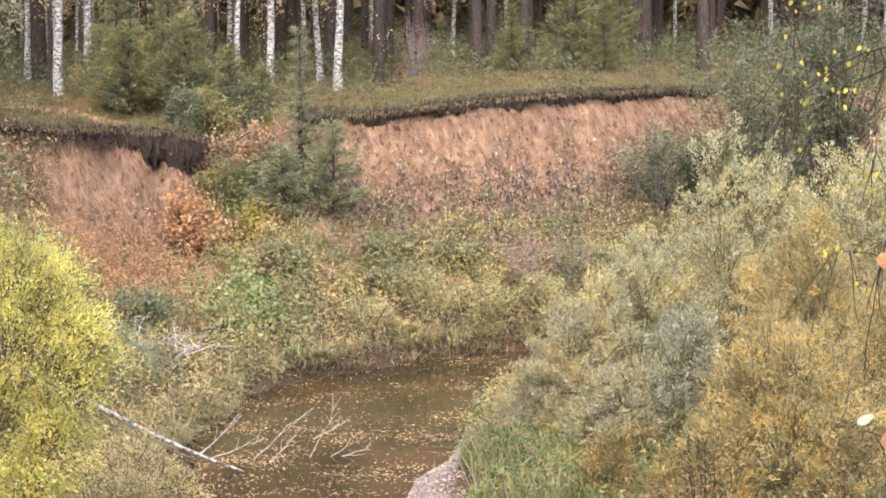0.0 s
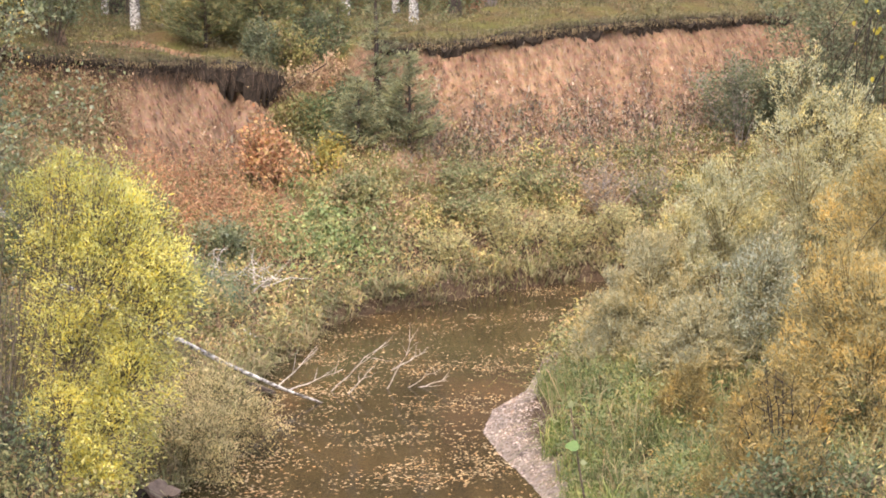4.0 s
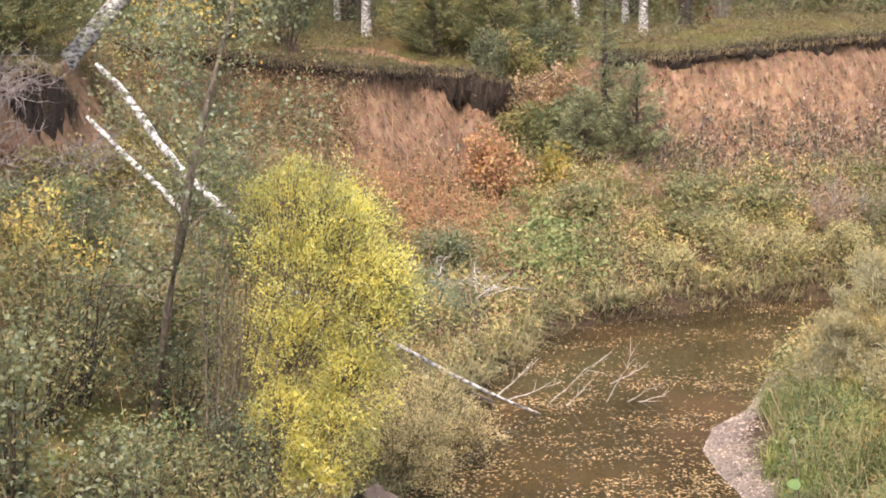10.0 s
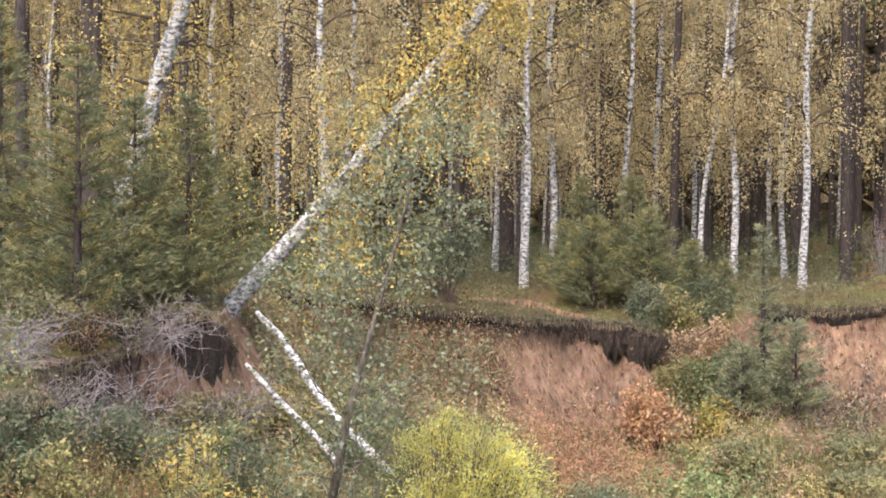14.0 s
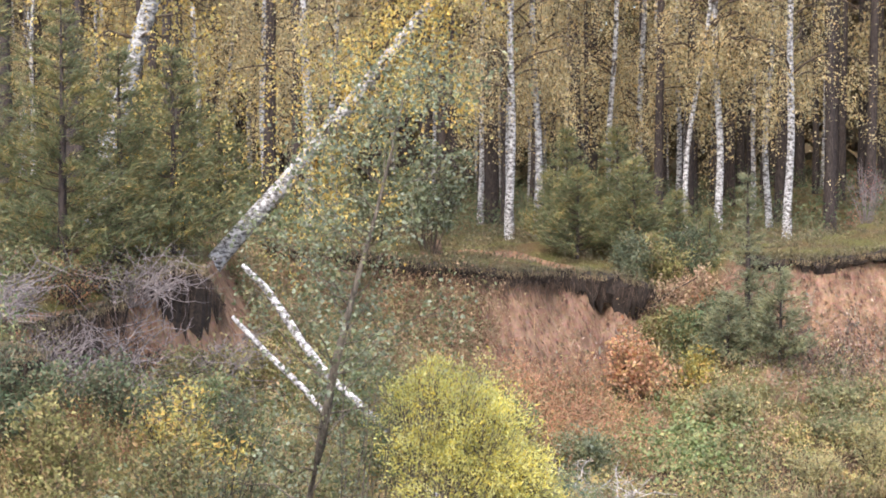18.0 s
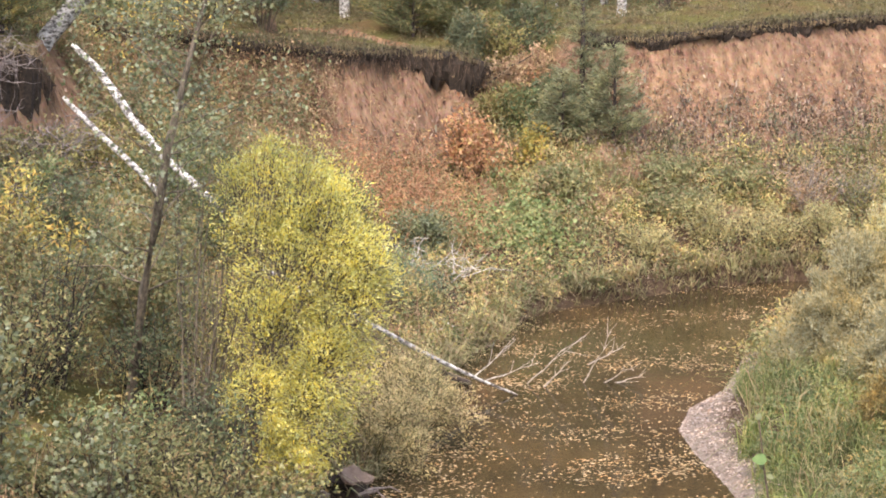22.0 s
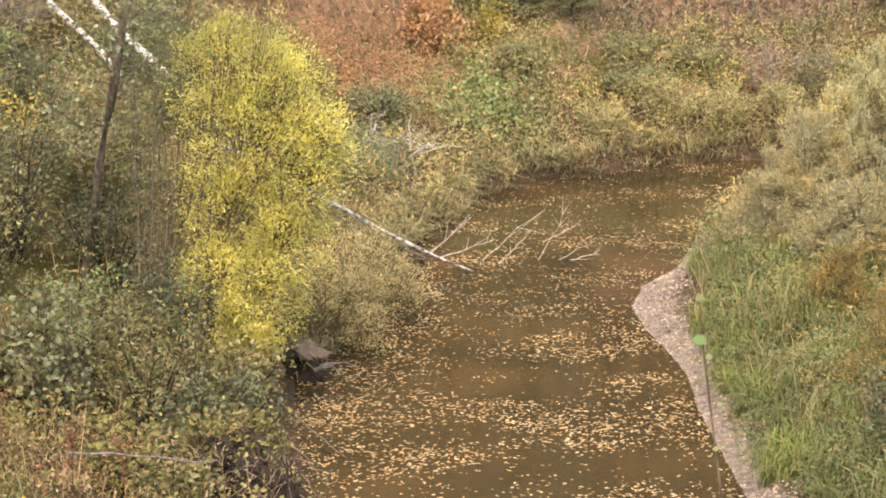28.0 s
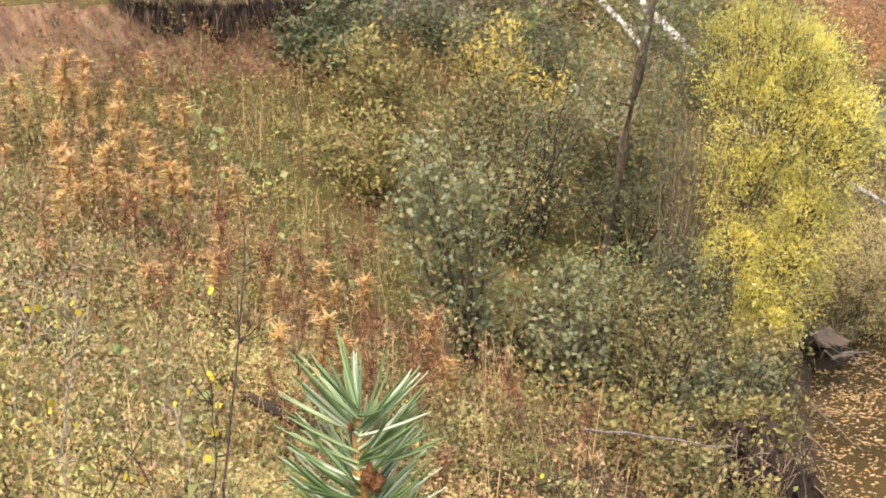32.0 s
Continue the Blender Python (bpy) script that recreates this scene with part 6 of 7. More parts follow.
# ---- close to the camera ----
def pine_sapling():
    """Young pine whose leader stands in front of the camera: stem, paired needles, buds and dry scales."""
    r = np.random.default_rng(171)
    foot, top = np.array(PINE_FOOT), np.array(PINE_TOP)
    ob = thing("pine_sapling", "young pine leader with long green needles and brown buds", "pine")
    stem = Geo()
    u = np.linspace(0, 1, 12)[:, None]
    path = foot + (top - foot) * u + np.array([0.004, 0, 0]) * np.sin(u * 9)
    tube(stem, path, np.linspace(0.012, 0.0042, 12), 10, 0.05, r)
    part("stem", stem, SHOOT, ob, "orange-brown young bark", True)

    def needles(p0, way, n, size, seed):
        rr = np.random.default_rng(seed)
        way = np.asarray(way, float) / np.linalg.norm(way)
        needle = Geo()
        a = np.cross(way, [0.3, 1, 0.1])
        a /= np.linalg.norm(a)
        b = np.cross(way, a)
        for k in range(n):
            w = rr.uniform(0, 1)
            ang = rr.uniform(0, 2 * np.pi)
            out = a * math.cos(ang) + b * math.sin(ang)
            if out[1] < -0.4 and rr.uniform() < 0.65:
                continue
            base = p0 + way * w * size
            d = out * rr.uniform(0.7, 1.1) + way * rr.uniform(0.25, 0.8)
            for side in (-0.07, 0.07):
                dd = d + np.cross(d, way) * side + rr.normal(0, 0.03, 3)
                dd /= np.linalg.norm(dd)
                ln = rr.uniform(0.042, 0.06) * (1 - 0.2 * w)
                tube(needle, curve_pts(base, dd, ln, 4, way * 0.12, 0.004, rr), [0.0008, 0.001, 0.00085, 0.00035], 4, 0, rr)
        return needle

    part("needles", needles(top - np.array([0, 0, 0.19]), top - foot, 300, 0.2, 172), NEAR_NEEDLE, ob, "blue-green paired needles", kind="stuff")
    for k, (off, way) in enumerate(SIDE_SHOOTS):
        g = Geo()
        p = foot + (top - foot) * 0.66
        tip = top + np.array(off)
        tube(g, np.stack([p, p * 0.5 + tip * 0.5 + [0, 0, -0.02], tip]), [0.006, 0.005, 0.003], 8, 0, r)
        shoot = part("side_shoot", g, SHOOT, ob)
        part("needles", needles(tip - np.array(way) * 0.1, way, 90, 0.1, 180 + k), NEAR_NEEDLE, shoot, kind="stuff")
    axis = (top - foot) / np.linalg.norm(top - foot)
    for dz, dx, s, mat in ((0.0, 0.0, 0.0026, BUD), (-0.027, 0.009, 0.0045, BUD), (-0.031, 0.014, 0.004, BUD), (-0.083, 0.02, 0.005, BUD), (-0.09, 0.013, 0.005, BUD), (-0.104, 0.014, 0.0068, CONE), (-0.104, -0.016, 0.0075, CONE), (-0.112, 0.008, 0.0068, CONE), (-0.096, -0.014, 0.0055, BUD)):
        bm = bmesh.new()
        bmesh.ops.create_icosphere(bm, subdivisions=3, radius=s * 0.85)
        for v in bm.verts:
            v.co.z *= 1.7
            v.co *= 1 + 0.2 * math.sin(v.co.z / s * 9) * math.cos(math.atan2(v.co.y, v.co.x) * 5) + 0.55 * noise.noise(v.co / s * 1.9 + Vector((dz * 90, dx * 90, 0)))
        bm.transform(Matrix.Translation(Vector(top + axis * dz + np.array([dx, -0.007, 0]))) @ Euler((0, radians(dx * 1800), 0)).to_matrix().to_4x4())
        me = bpy.data.meshes.new("bud")
        bm.to_mesh(me)
        bm.free()
        me.materials.append(mat)
        me.polygons.foreach_set("use_smooth", [True] * len(me.polygons))
        bud = new("bud", me)
        bud.parent = ob
        tagged(bud, "papery orange-brown bud")


pine_sapling()


def big_leaf(ob, p, way, size, mat, seed, wide=0.8):
    """One broad leaf with a folded midrib."""
    r = np.random.default_rng(seed)
    g = Geo()
    way = np.asarray(way, float) / np.linalg.norm(way)
    side = np.cross(way, [0, -0.8, 0.6])
    side /= np.linalg.norm(side)
    nor = np.cross(side, way)
    u = np.linspace(0, 1, 7)
    half = size * wide * 0.5 * np.sin(np.pi * u ** 0.75) ** 0.8
    mid = np.asarray(p) + way * u[:, None] * size - nor * (u[:, None] ** 2) * size * 0.15
    v = np.concatenate([mid + side * half[:, None] + nor * half[:, None] * 0.25, mid, mid - side * half[:, None] + nor * half[:, None] * 0.25])
    i = np.arange(6)
    g.add(v, np.concatenate([np.stack([i, i + 1, i + 8, i + 7], 1), np.stack([i + 7, i + 8, i + 15, i + 14], 1)]))
    part("leaf", g, mat, ob, smooth=True)


def sapling(name, label, path, leaf_rows, radius, mat, seed, category="sapling"):
    r = np.random.default_rng(seed)
    ob = thing(name, label, category)
    g = Geo()
    tube(g, path, np.linspace(radius, radius * 0.4, len(path)), 6, 0.03, r)
    stem = part("stem", g, TWIG, ob)
    for k, (p, way, size) in enumerate(leaf_rows):
        big_leaf(stem, p, way, size, mat if k == 0 else SHRUB_LEAF, seed + k)
    return ob


sapling("aspen_shoot", "thin aspen shoot with a few round green leaves", [(0.34, 5.1, 3.6), (0.3, 5.4, 4.6), (0.26, 5.54, 5.5), (0.2, 5.65, 5.85), (0.17, 5.71, 6.06)],
        [((0.2, 5.65, 5.93), (-1, 0, 0.1), 0.046), ((0.17, 5.7, 6.04), (0.3, 0, 1), 0.024), ((0.2, 5.66, 5.88), (1, 0, -0.2), 0.024), ((0.19, 5.66, 5.92), (-0.6, 0, -0.8), 0.02), ((0.25, 5.55, 5.62), (-1, 0, -0.1), 0.02), ((0.27, 5.5, 5.42), (0.8, 0, -0.3), 0.024), ((0.24, 5.57, 5.75), (0.7, 0, 0.4), 0.02)], 0.006, GREEN_LEAF, 201)


def hanging_twigs():
    """Twigs of a birch beside the camera that hang into view."""
    r = np.random.default_rng(211)
    ob = thing("birch_branch", "thin dark birch branch with a few small yellow leaves", "branch")
    runs = (([(2.6, 5.3, 7.9), (1.6, 5.6, 7.42), (1.36, 5.66, 7.35), (1.27, 5.68, 7.345), (1.17, 5.7, 7.3), (1.09, 5.72, 7.22)], 0.011),
            ([(1.36, 5.66, 7.35), (1.3, 5.67, 7.28), (1.2, 5.7, 7.24), (1.13, 5.71, 7.14), (1.1, 5.72, 7.07)], 0.006), ([(1.27, 5.68, 7.345), (1.22, 5.69, 7.29), (1.08, 5.72, 7.24), (1.02, 5.73, 7.18)], 0.005),
            ([(1.3, 5.67, 7.28), (1.28, 5.67, 7.18), (1.29, 5.67, 7.05), (1.27, 5.67, 6.95)], 0.004), ([(2.2, 5.4, 7.7), (1.5, 5.6, 7.25), (1.36, 5.64, 6.98), (1.34, 5.64, 6.85), (1.31, 5.63, 6.73), (1.28, 5.63, 6.55), (1.26, 5.63, 6.38)], 0.007),
            ([(1.31, 5.63, 6.73), (1.22, 5.64, 6.74), (1.15, 5.65, 6.73)], 0.004), ([(2.4, 5.3, 7.5), (1.6, 5.5, 6.6), (1.42, 5.6, 6.25), (1.33, 5.6, 6.18), (1.26, 5.6, 6.2)], 0.006), ([(2.2, 5.6, 8.0), (1.3, 5.75, 7.6), (1.12, 5.8, 7.5), (1.04, 5.8, 7.38), (1.02, 5.8, 7.24)], 0.005))
    for pts, rad in runs:
        g = Geo()
        pts = np.array(pts)
        u = np.linspace(0, 1, len(pts))
        w = np.linspace(0, 1, 5 * len(pts))
        fine = np.stack([np.interp(w, u, pts[:, i]) for i in range(3)], 1) + r.normal(0, 0.0025, (len(w), 3))
        tube(g, fine, np.linspace(rad * 0.55, rad * 0.2, len(w)), 6, 0, r)
        for _ in range(5):
            q = fine[r.integers(len(w) // 2, len(w))]
            tube(g, curve_pts(q, (r.normal(0, 0.5), 0.1, -1), r.uniform(0.08, 0.25), 5, wiggle=0.04, r=r), np.linspace(0.0018, 0.0008, 5), 4, 0, r)
        twig = part("twig", g, DARK_TWIG, ob)
        for _ in range(8):
            q = fine[r.integers(len(w) // 2, len(w))] + r.normal(0, 0.03, 3)
            big_leaf(twig, q, (r.normal(0, 0.6), 0.2, -1), r.uniform(0.012, 0.022), YELLOW_NEAR, int(r.integers(0, 9999)), 0.7)
    big_leaf(ob, (1.24, 5.6, 6.22), (0.8, 0, 0.5), 0.06, PALE_LEAF, 5, 0.5)
    big_leaf(ob, (1.33, 5.6, 6.2), (0.3, 0, -1), 0.07, BROWN_LEAF, 6, 0.8)
    big_leaf(ob, (1.305, 5.62, 6.74), (0.2, 0, -1), 0.055, BROWN_LEAF, 7, 0.8)


hanging_twigs()
for k, (pts, rad) in enumerate((([(-4.9, 8.5, 2.3), (-5.1, 8.9, 3.2), (-5.2, 9.1, 3.7), (-5.3, 9.5, 4.3), (-5.45, 9.93, 4.95)], 0.011), ([(-5.0, 8.8, 2.9), (-5.35, 9.0, 3.6), (-5.6, 9.2, 4.2)], 0.007), ([(-4.95, 8.7, 2.9), (-4.75, 9.0, 3.45), (-4.55, 9.3, 3.9)], 0.006),
                                ([(-5.9, 8.3, 2.3), (-6.0, 8.6, 3.2), (-6.1, 8.9, 4.0)], 0.008), ([(-3.9, 10.5, 1.2), (-3.95, 10.7, 2.4), (-4.0, 10.9, 3.3)], 0.007), ([(-6.9, 9.6, 2.6), (-6.8, 9.9, 3.6), (-6.9, 10.1, 4.5)], 0.008),
                                ([(-6.4, 9.0, 2.4), (-6.2, 9.2, 3.2), (-5.8, 9.3, 3.9)], 0.009), ([(-7.3, 10.2, 2.7), (-7.5, 10.3, 3.5), (-7.4, 10.6, 4.4)], 0.008), ([(-5.5, 9.6, 2.1), (-5.9, 9.7, 2.9), (-6.2, 9.8, 3.4)], 0.007), ([(-7.9, 11.2, 2.7), (-7.7, 11.4, 3.6), (-7.9, 11.7, 4.3)], 0.008), ([(-6.6, 11.0, 2.0), (-6.4, 11.1, 2.9), (-6.5, 11.2, 3.7)], 0.008))):
    r = np.random.default_rng(221 + k)
    ob = thing("bare_sapling", "thin bare sapling with fine twigs on the slope", "sapling", "bare saplings")
    pts = np.array(pts)
    g = Geo()
    u, w = np.linspace(0, 1, len(pts)), np.linspace(0, 1, 14)
    fine = np.stack([np.interp(w, u, pts[:, i]) for i in range(3)], 1) + r.normal(0, 0.006, (14, 3))
    tube(g, fine, np.linspace(rad, rad * 0.3, 14), 6, 0, r)
    for _ in range(12):
        q = fine[r.integers(4, 13)]
        tw = Geo()
        tube(tw, curve_pts(q, (r.normal(0, 1), r.normal(0, 0.4), r.uniform(0.3, 1)), r.uniform(0.15, 0.5), 5, wiggle=0.05, r=r), np.linspace(0.004, 0.0015, 5), 4, 0, r)
        part("twig", tw, PALE_TWIG if k % 2 else DARK_TWIG, ob)
    part("stem", g, PALE_TWIG if k % 2 else DARK_TWIG, ob)
    for _ in range(4):
        big_leaf(ob, fine[r.integers(6, 14)] + r.normal(0, 0.08, 3), (r.normal(0, 1), 0.2, -0.6), r.uniform(0.04, 0.07), YELLOW_NEAR, int(r.integers(0, 9999)))


# ---- plant cover ----
def herb_cover(name, label, n, box, keep, mat, tall, per, leaf_size, wide, seed, radius=0.12, droop=0.25, low=0.15, category="plants"):
    r = np.random.default_rng(seed)
    p = spread(n, *box, keep, r)
    m = len(p)
    h = r.uniform(tall[0], tall[1], m)
    g = Geo()
    off = r.normal(0, 0.14, (m, 3)) * h[:, None]
    off[:, 2] = h
    w = r.uniform(low, 1.0, (m, per))
    at = p[:, None] + off[:, None] * w[..., None] + r.normal(0, radius, (m, per, 3)) * (1.3 - 0.7 * w[..., None])
    at[..., 2] = np.maximum(at[..., 2], p[:, None, 2] + 0.02)
    leaves(g, at.reshape(-1, 3), leaf_size, wide, droop=droop, flat=0.45, r=r, kite=wide > 0.7)
    p, off = p[::4], off[::4]
    m = len(p)
    st = np.stack([p + [0.006, 0, -0.05], p - [0.006, 0, 0.05], p + off - [0.003, 0, 0], p + off + [0.003, 0, 0]], 1)
    g.add(st, np.arange(4 * m).reshape(m, 4))
    whole(name, g, mat, label, category, kind="stuff")


def clump_cover(name, label, n, box, keep, mat, radius, per, leaf_size, wide, seed, high=0.9):
    """Low rounded clumps of leaves."""
    r = np.random.default_rng(seed)
    p = spread(n, *box, keep, r)
    m = len(p)
    rad = r.uniform(radius[0], radius[1], (m, 1, 1))
    d = r.standard_normal((m, per, 3))
    d[..., 2] = np.abs(d[..., 2]) * 1.1
    d /= np.linalg.norm(d, axis=2, keepdims=True)
    at = p[:, None] + d * rad * r.uniform(0.55, 1.1, (m, per, 1)) * np.array([1, 1, high])
    g = Geo()
    leaves(g, at.reshape(-1, 3), leaf_size, wide, droop=0.2, flat=0.35, way=d.reshape(-1, 3) * 0.7, r=r)
    whole(name, g, mat, label, "plants", kind="stuff")


def grass_cover(name, label, n, box, keep, mat, tall, width, lean, seed):
    r = np.random.default_rng(seed)
    p = spread(n, *box, keep, r)
    tuft = np.repeat(p, 6, 0) + r.normal(0, 0.05, (len(p) * 6, 3)) * [1, 1, 0]
    g = Geo()
    big = np.repeat(r.uniform(0, 1, len(p)) < 0.45, 6)
    blades(g, tuft[big] - [0, 0, 0.04], tall, width, lean, r)
    blades(g, tuft[~big] - [0, 0, 0.04], (tall[0] * 0.5, tall[1] * 0.55), width, lean, r)
    whole(name, g, mat, label, "grass", kind="stuff")


def tussock_cover(name, label, n, box, keep, mat, tall, width, seed):
    """Tussocks of long blades that arch outwards from one foot."""
    r = np.random.default_rng(seed)
    p = spread(n, *box, keep, r)
    m = 56
    size = np.repeat(r.uniform(0.55, 1.0, len(p)), m)[:, None]
    base = np.repeat(p, m, 0) + r.normal(0, 0.06, (len(p) * m, 3)) * [1, 1, 0] - [0, 0, 0.04]
    k = len(base)
    a = r.uniform(0, 2 * np.pi, k)
    out = np.stack([np.cos(a), np.sin(a), np.zeros(k)], 1) * r.uniform(0.25, 1.3, (k, 1)) * size
    h = r.uniform(tall[0], tall[1], (k, 1)) * size * r.uniform(0.4, 1, (k, 1))
    side = np.stack([-np.sin(a), np.cos(a), np.zeros(k)], 1) * width * r.uniform(0.6, 1.3, (k, 1))
    z = np.array([0, 0, 1.0])
    mid = base + out * h * 0.45 + z * h * 0.7
    far = base + out * h * 1.0 + z * h * (1.0 - 0.3 * np.linalg.norm(out, axis=1, keepdims=True))
    tip = base + out * h * 1.5 + z * h * (1.0 - 0.75 * np.linalg.norm(out, axis=1, keepdims=True))
    v = np.stack([base - side, base + side, mid + side, mid - side, far + side * 0.7, far - side * 0.7, tip], 1)
    i = np.arange(k)[:, None] * 7
    g = Geo()
    g.add(v, np.concatenate([np.concatenate([i, i + 1, i + 2, i + 3], 1), np.concatenate([i + 3, i + 2, i + 4, i + 5], 1)]), np.concatenate([i + 5, i + 4, i + 6], 1))
    whole(name, g, mat, label, "grass", kind="stuff")


def dry_low(x, y, z):
    return ((nearest(RIVER, x, y) > 0.12) & ~inside(RIVER, x, y) & inside(LIP[:, :2], x, y)) * 1.0


def on_high(x, y, z):
    return (~inside(LIP[:, :2], x, y)) * 1.0


def off_face(x, y, z):
    s, v = nearest(LIP[:, :2], x, y, closed=False, values=LIP[:, 2:])
    return dry_low(x, y, z) * np.clip((s - v[..., 2] * 0.75) / 0.9, 0, 1) * (1 - 0.85 * np.clip(1.3 * blob(x, y, -6.4, 22.3, 1.8, 2.8), 0, 1))


def near_face(x, y, z):
    s, v = nearest(LIP[:, :2], x, y, closed=False, values=LIP[:, 2:])
    return dry_low(x, y, z) * np.clip(1.2 - np.abs(s - v[..., 2] * 0.9) / 1.3, 0, 1)


def blob(x, y, cx, cy, rx, ry):
    return np.exp(-((x - cx) / rx) ** 2 - ((y - cy) / ry) ** 2)


def patchy(x, y, scale, seed, edge=0.0):
    return smooth01((bumps(x, y, scale, seed) - edge) * 1.6 + 0.5)


def shore(x, y, reach):
    return np.clip(1.2 - nearest(RIVER, x, y) / reach, 0, 1)


FAR, SLOPE, LOWB = (-14, 10, 32, 50), (-17, -3.3, 7, 34), (0.5, 13, 13, 40)
herb_cover("bank_herbs", "grey-green and brown herbs covering the far bank", 6000, FAR, lambda x, y, z: off_face(x, y, z) * (0.45 + 0.55 * patchy(x, y, 3, 1)), HERB_GREEN, (0.15, 0.7), 18, (0.05, 0.13), 0.42, 81, 0.15)
herb_cover("pale_bank_herbs", "pale yellow-green herbs on the far bank", 8000, FAR, lambda x, y, z: off_face(x, y, z) * patchy(x, y, 2.2, 2) * (0.35 + 0.65 * shore(x, y, 4)), HERB_YELLOW, (0.15, 0.6), 18, (0.05, 0.12), 0.35, 84, 0.15)
herb_cover("withered_bank_herbs", "brown withered stalks on the far bank", 3500, FAR, lambda x, y, z: off_face(x, y, z) * patchy(x, y, 2.6, 3), HERB_BROWN, (0.2, 0.8), 14, (0.04, 0.11), 0.35, 85, 0.12)
herb_cover("russet_herbs", "russet willowherb below the cliff", 3600, (-10, -3, 37, 43.5), lambda x, y, z: off_face(x, y, z) * np.clip(1.5 * blob(x, y, -6.9, 40.4, 1.6, 1.9), 0, 1), HERB_RED, (0.3, 1.0), 20, (0.05, 0.12), 0.3, 86, 0.13)
herb_cover("hanging_weeds", "brown and green weeds hanging over the left bank face", 5500, (-14.6, -8.7, 39, 43.4), lambda x, y, z: near_face(x, y, z) * (z > 2.2), HERB_BROWN, (0.1, 0.5), 16, (0.04, 0.11), 0.45, 432, 0.13)
herb_cover("face_shrubs", "green creeping plants on the left bank face", 4000, (-14.6, -9.0, 39, 43.4), near_face, HERB_GREEN, (0.1, 0.5), 16, (0.05, 0.11), 0.5, 433, 0.13)
herb_cover("horsetail_patch", "bluish green horsetails beside the dead branches", 900, (-7.4, -4.6, 33.6, 37.5), lambda x, y, z: dry_low(x, y, z) * np.clip(1.5 * blob(x, y, -5.9, 35.5, 0.6, 1.1), 0, 1), HORSETAIL, (0.25, 0.6), 26, (0.04, 0.1), 0.14, 88, 0.09, -0.1)
herb_cover("coltsfoot_patch", "bright green broad-leaved coltsfoot patch on the bank", 700, (-6, -2.5, 37.5, 42), lambda x, y, z: dry_low(x, y, z) * np.clip(1.5 * blob(x, y, -4.3, 39.9, 1.0, 1.1), 0, 1), COLTSFOOT, (0.2, 0.55), 14, (0.06, 0.12), 0.9, 87, 0.16, 0.1)
herb_cover("cliff_greens", "grey-green weeds at the foot of the cliff face", 5000, (-3.5, 7, 42.5, 50), lambda x, y, z: near_face(x, y, z) * np.clip((3.7 - z) / 1.0, 0, 1) * (0.2 + 0.8 * patchy(x, y, 1.5, 64)), GREY_LEAF, (0.1, 0.5), 12, (0.04, 0.09), 0.4, 188, 0.12)
herb_cover("cliff_weeds", "sparse dry weeds rooted on the cliff face", 4500, (-14, 8, 40, 52), near_face, HERB_BROWN, (0.1, 0.45), 10, (0.03, 0.08), 0.4, 88, 0.1)
grass_cover("shore_grass", "yellowish grass drooping over the far waterline", 40000, (-6, 7, 24, 44.5), lambda x, y, z: (~inside(RIVER, x, y)) * shore(x, y, 0.5) * ((x < -2.2) | (y > 36)) * (0.35 + 0.65 * patchy(x, y, 1.6, 65)), DRY_GRASS, (0.2, 0.6), 0.014, 2.0, 89)
grass_cover("bank_grass", "thin grass among the herbs of the far bank", 2500, FAR, lambda x, y, z: off_face(x, y, z) * patchy(x, y, 2, 5), DRY_GRASS, (0.2, 0.6), 0.009, 1.2, 90)

for k, (mat, lab) in enumerate(((HERB_GREEN, "grey-green"), (OLIVE_HERB, "olive"), (HERB_YELLOW, "yellowish"), (HERB_BROWN, "brown"), (SHRUB_LEAF, "fresh green"))):
    clump_cover("bank_clumps", "rounded %s herb clumps on the far bank" % lab, (800, 750, 550, 380, 420)[k], FAR, lambda x, y, z: off_face(x, y, z) * patchy(x, y, 2.4, 40 + k), mat, (0.15, 0.45), 90, (0.06, 0.12), 0.45, 400 + k)
    clump_cover("slope_clumps", "rounded %s herb clumps on the near slope" % lab, (800, 700, 380, 650, 550)[k], SLOPE, lambda x, y, z: off_face(x, y, z) * patchy(x, y, 2.0, 50 + k) * (1 if k in (0, 1, 4) else 0.2 + 0.8 * smooth01((21 - y) / 5)), mat, (0.1, 0.38), 105, (0.028, 0.072), 0.6, 410 + k)
herb_cover("slope_herbs", "yellowing nettles and herbs on the near slope", 4200, SLOPE, lambda x, y, z: off_face(x, y, z) * (0.3 + 0.7 * patchy(x, y, 2.5, 6)) * (0.05 + 0.95 * smooth01((17 - y) / 4)), HERB_YELLOW, (0.1, 0.65), 26, (0.025, 0.068), 0.45, 82, 0.14)
herb_cover("slope_green_herbs", "green and grey herbs on the near slope", 7500, SLOPE, lambda x, y, z: off_face(x, y, z) * (0.15 + 0.85 * patchy(x, y, 3.0, 7)), OLIVE_HERB, (0.1, 0.7), 26, (0.03, 0.075), 0.5, 180, 0.14)
herb_cover("slope_withered_herbs", "brown withered stalks on the near slope", 6000, SLOPE, lambda x, y, z: off_face(x, y, z) * (0.25 + 0.75 * patchy(x, y, 2.0, 8)) * (0.3 + 0.7 * smooth01((21 - y) / 5)), HERB_BROWN, (0.3, 1.1), 20, (0.025, 0.065), 0.35, 181, 0.07, low=0.3)
clump_cover("pale_clumps", "pale tan drying herb clumps on the near slope", 2300, (-15, -5, 7, 17), lambda x, y, z: off_face(x, y, z) * np.clip(1.5 * blob(x, y, -8.6, 11.5, 3.2, 3.4), 0, 1) * (0.3 + 0.7 * patchy(x, y, 1.5, 61)), SLOPE_PALE, (0.1, 0.4), 140, (0.022, 0.062), 0.6, 430)
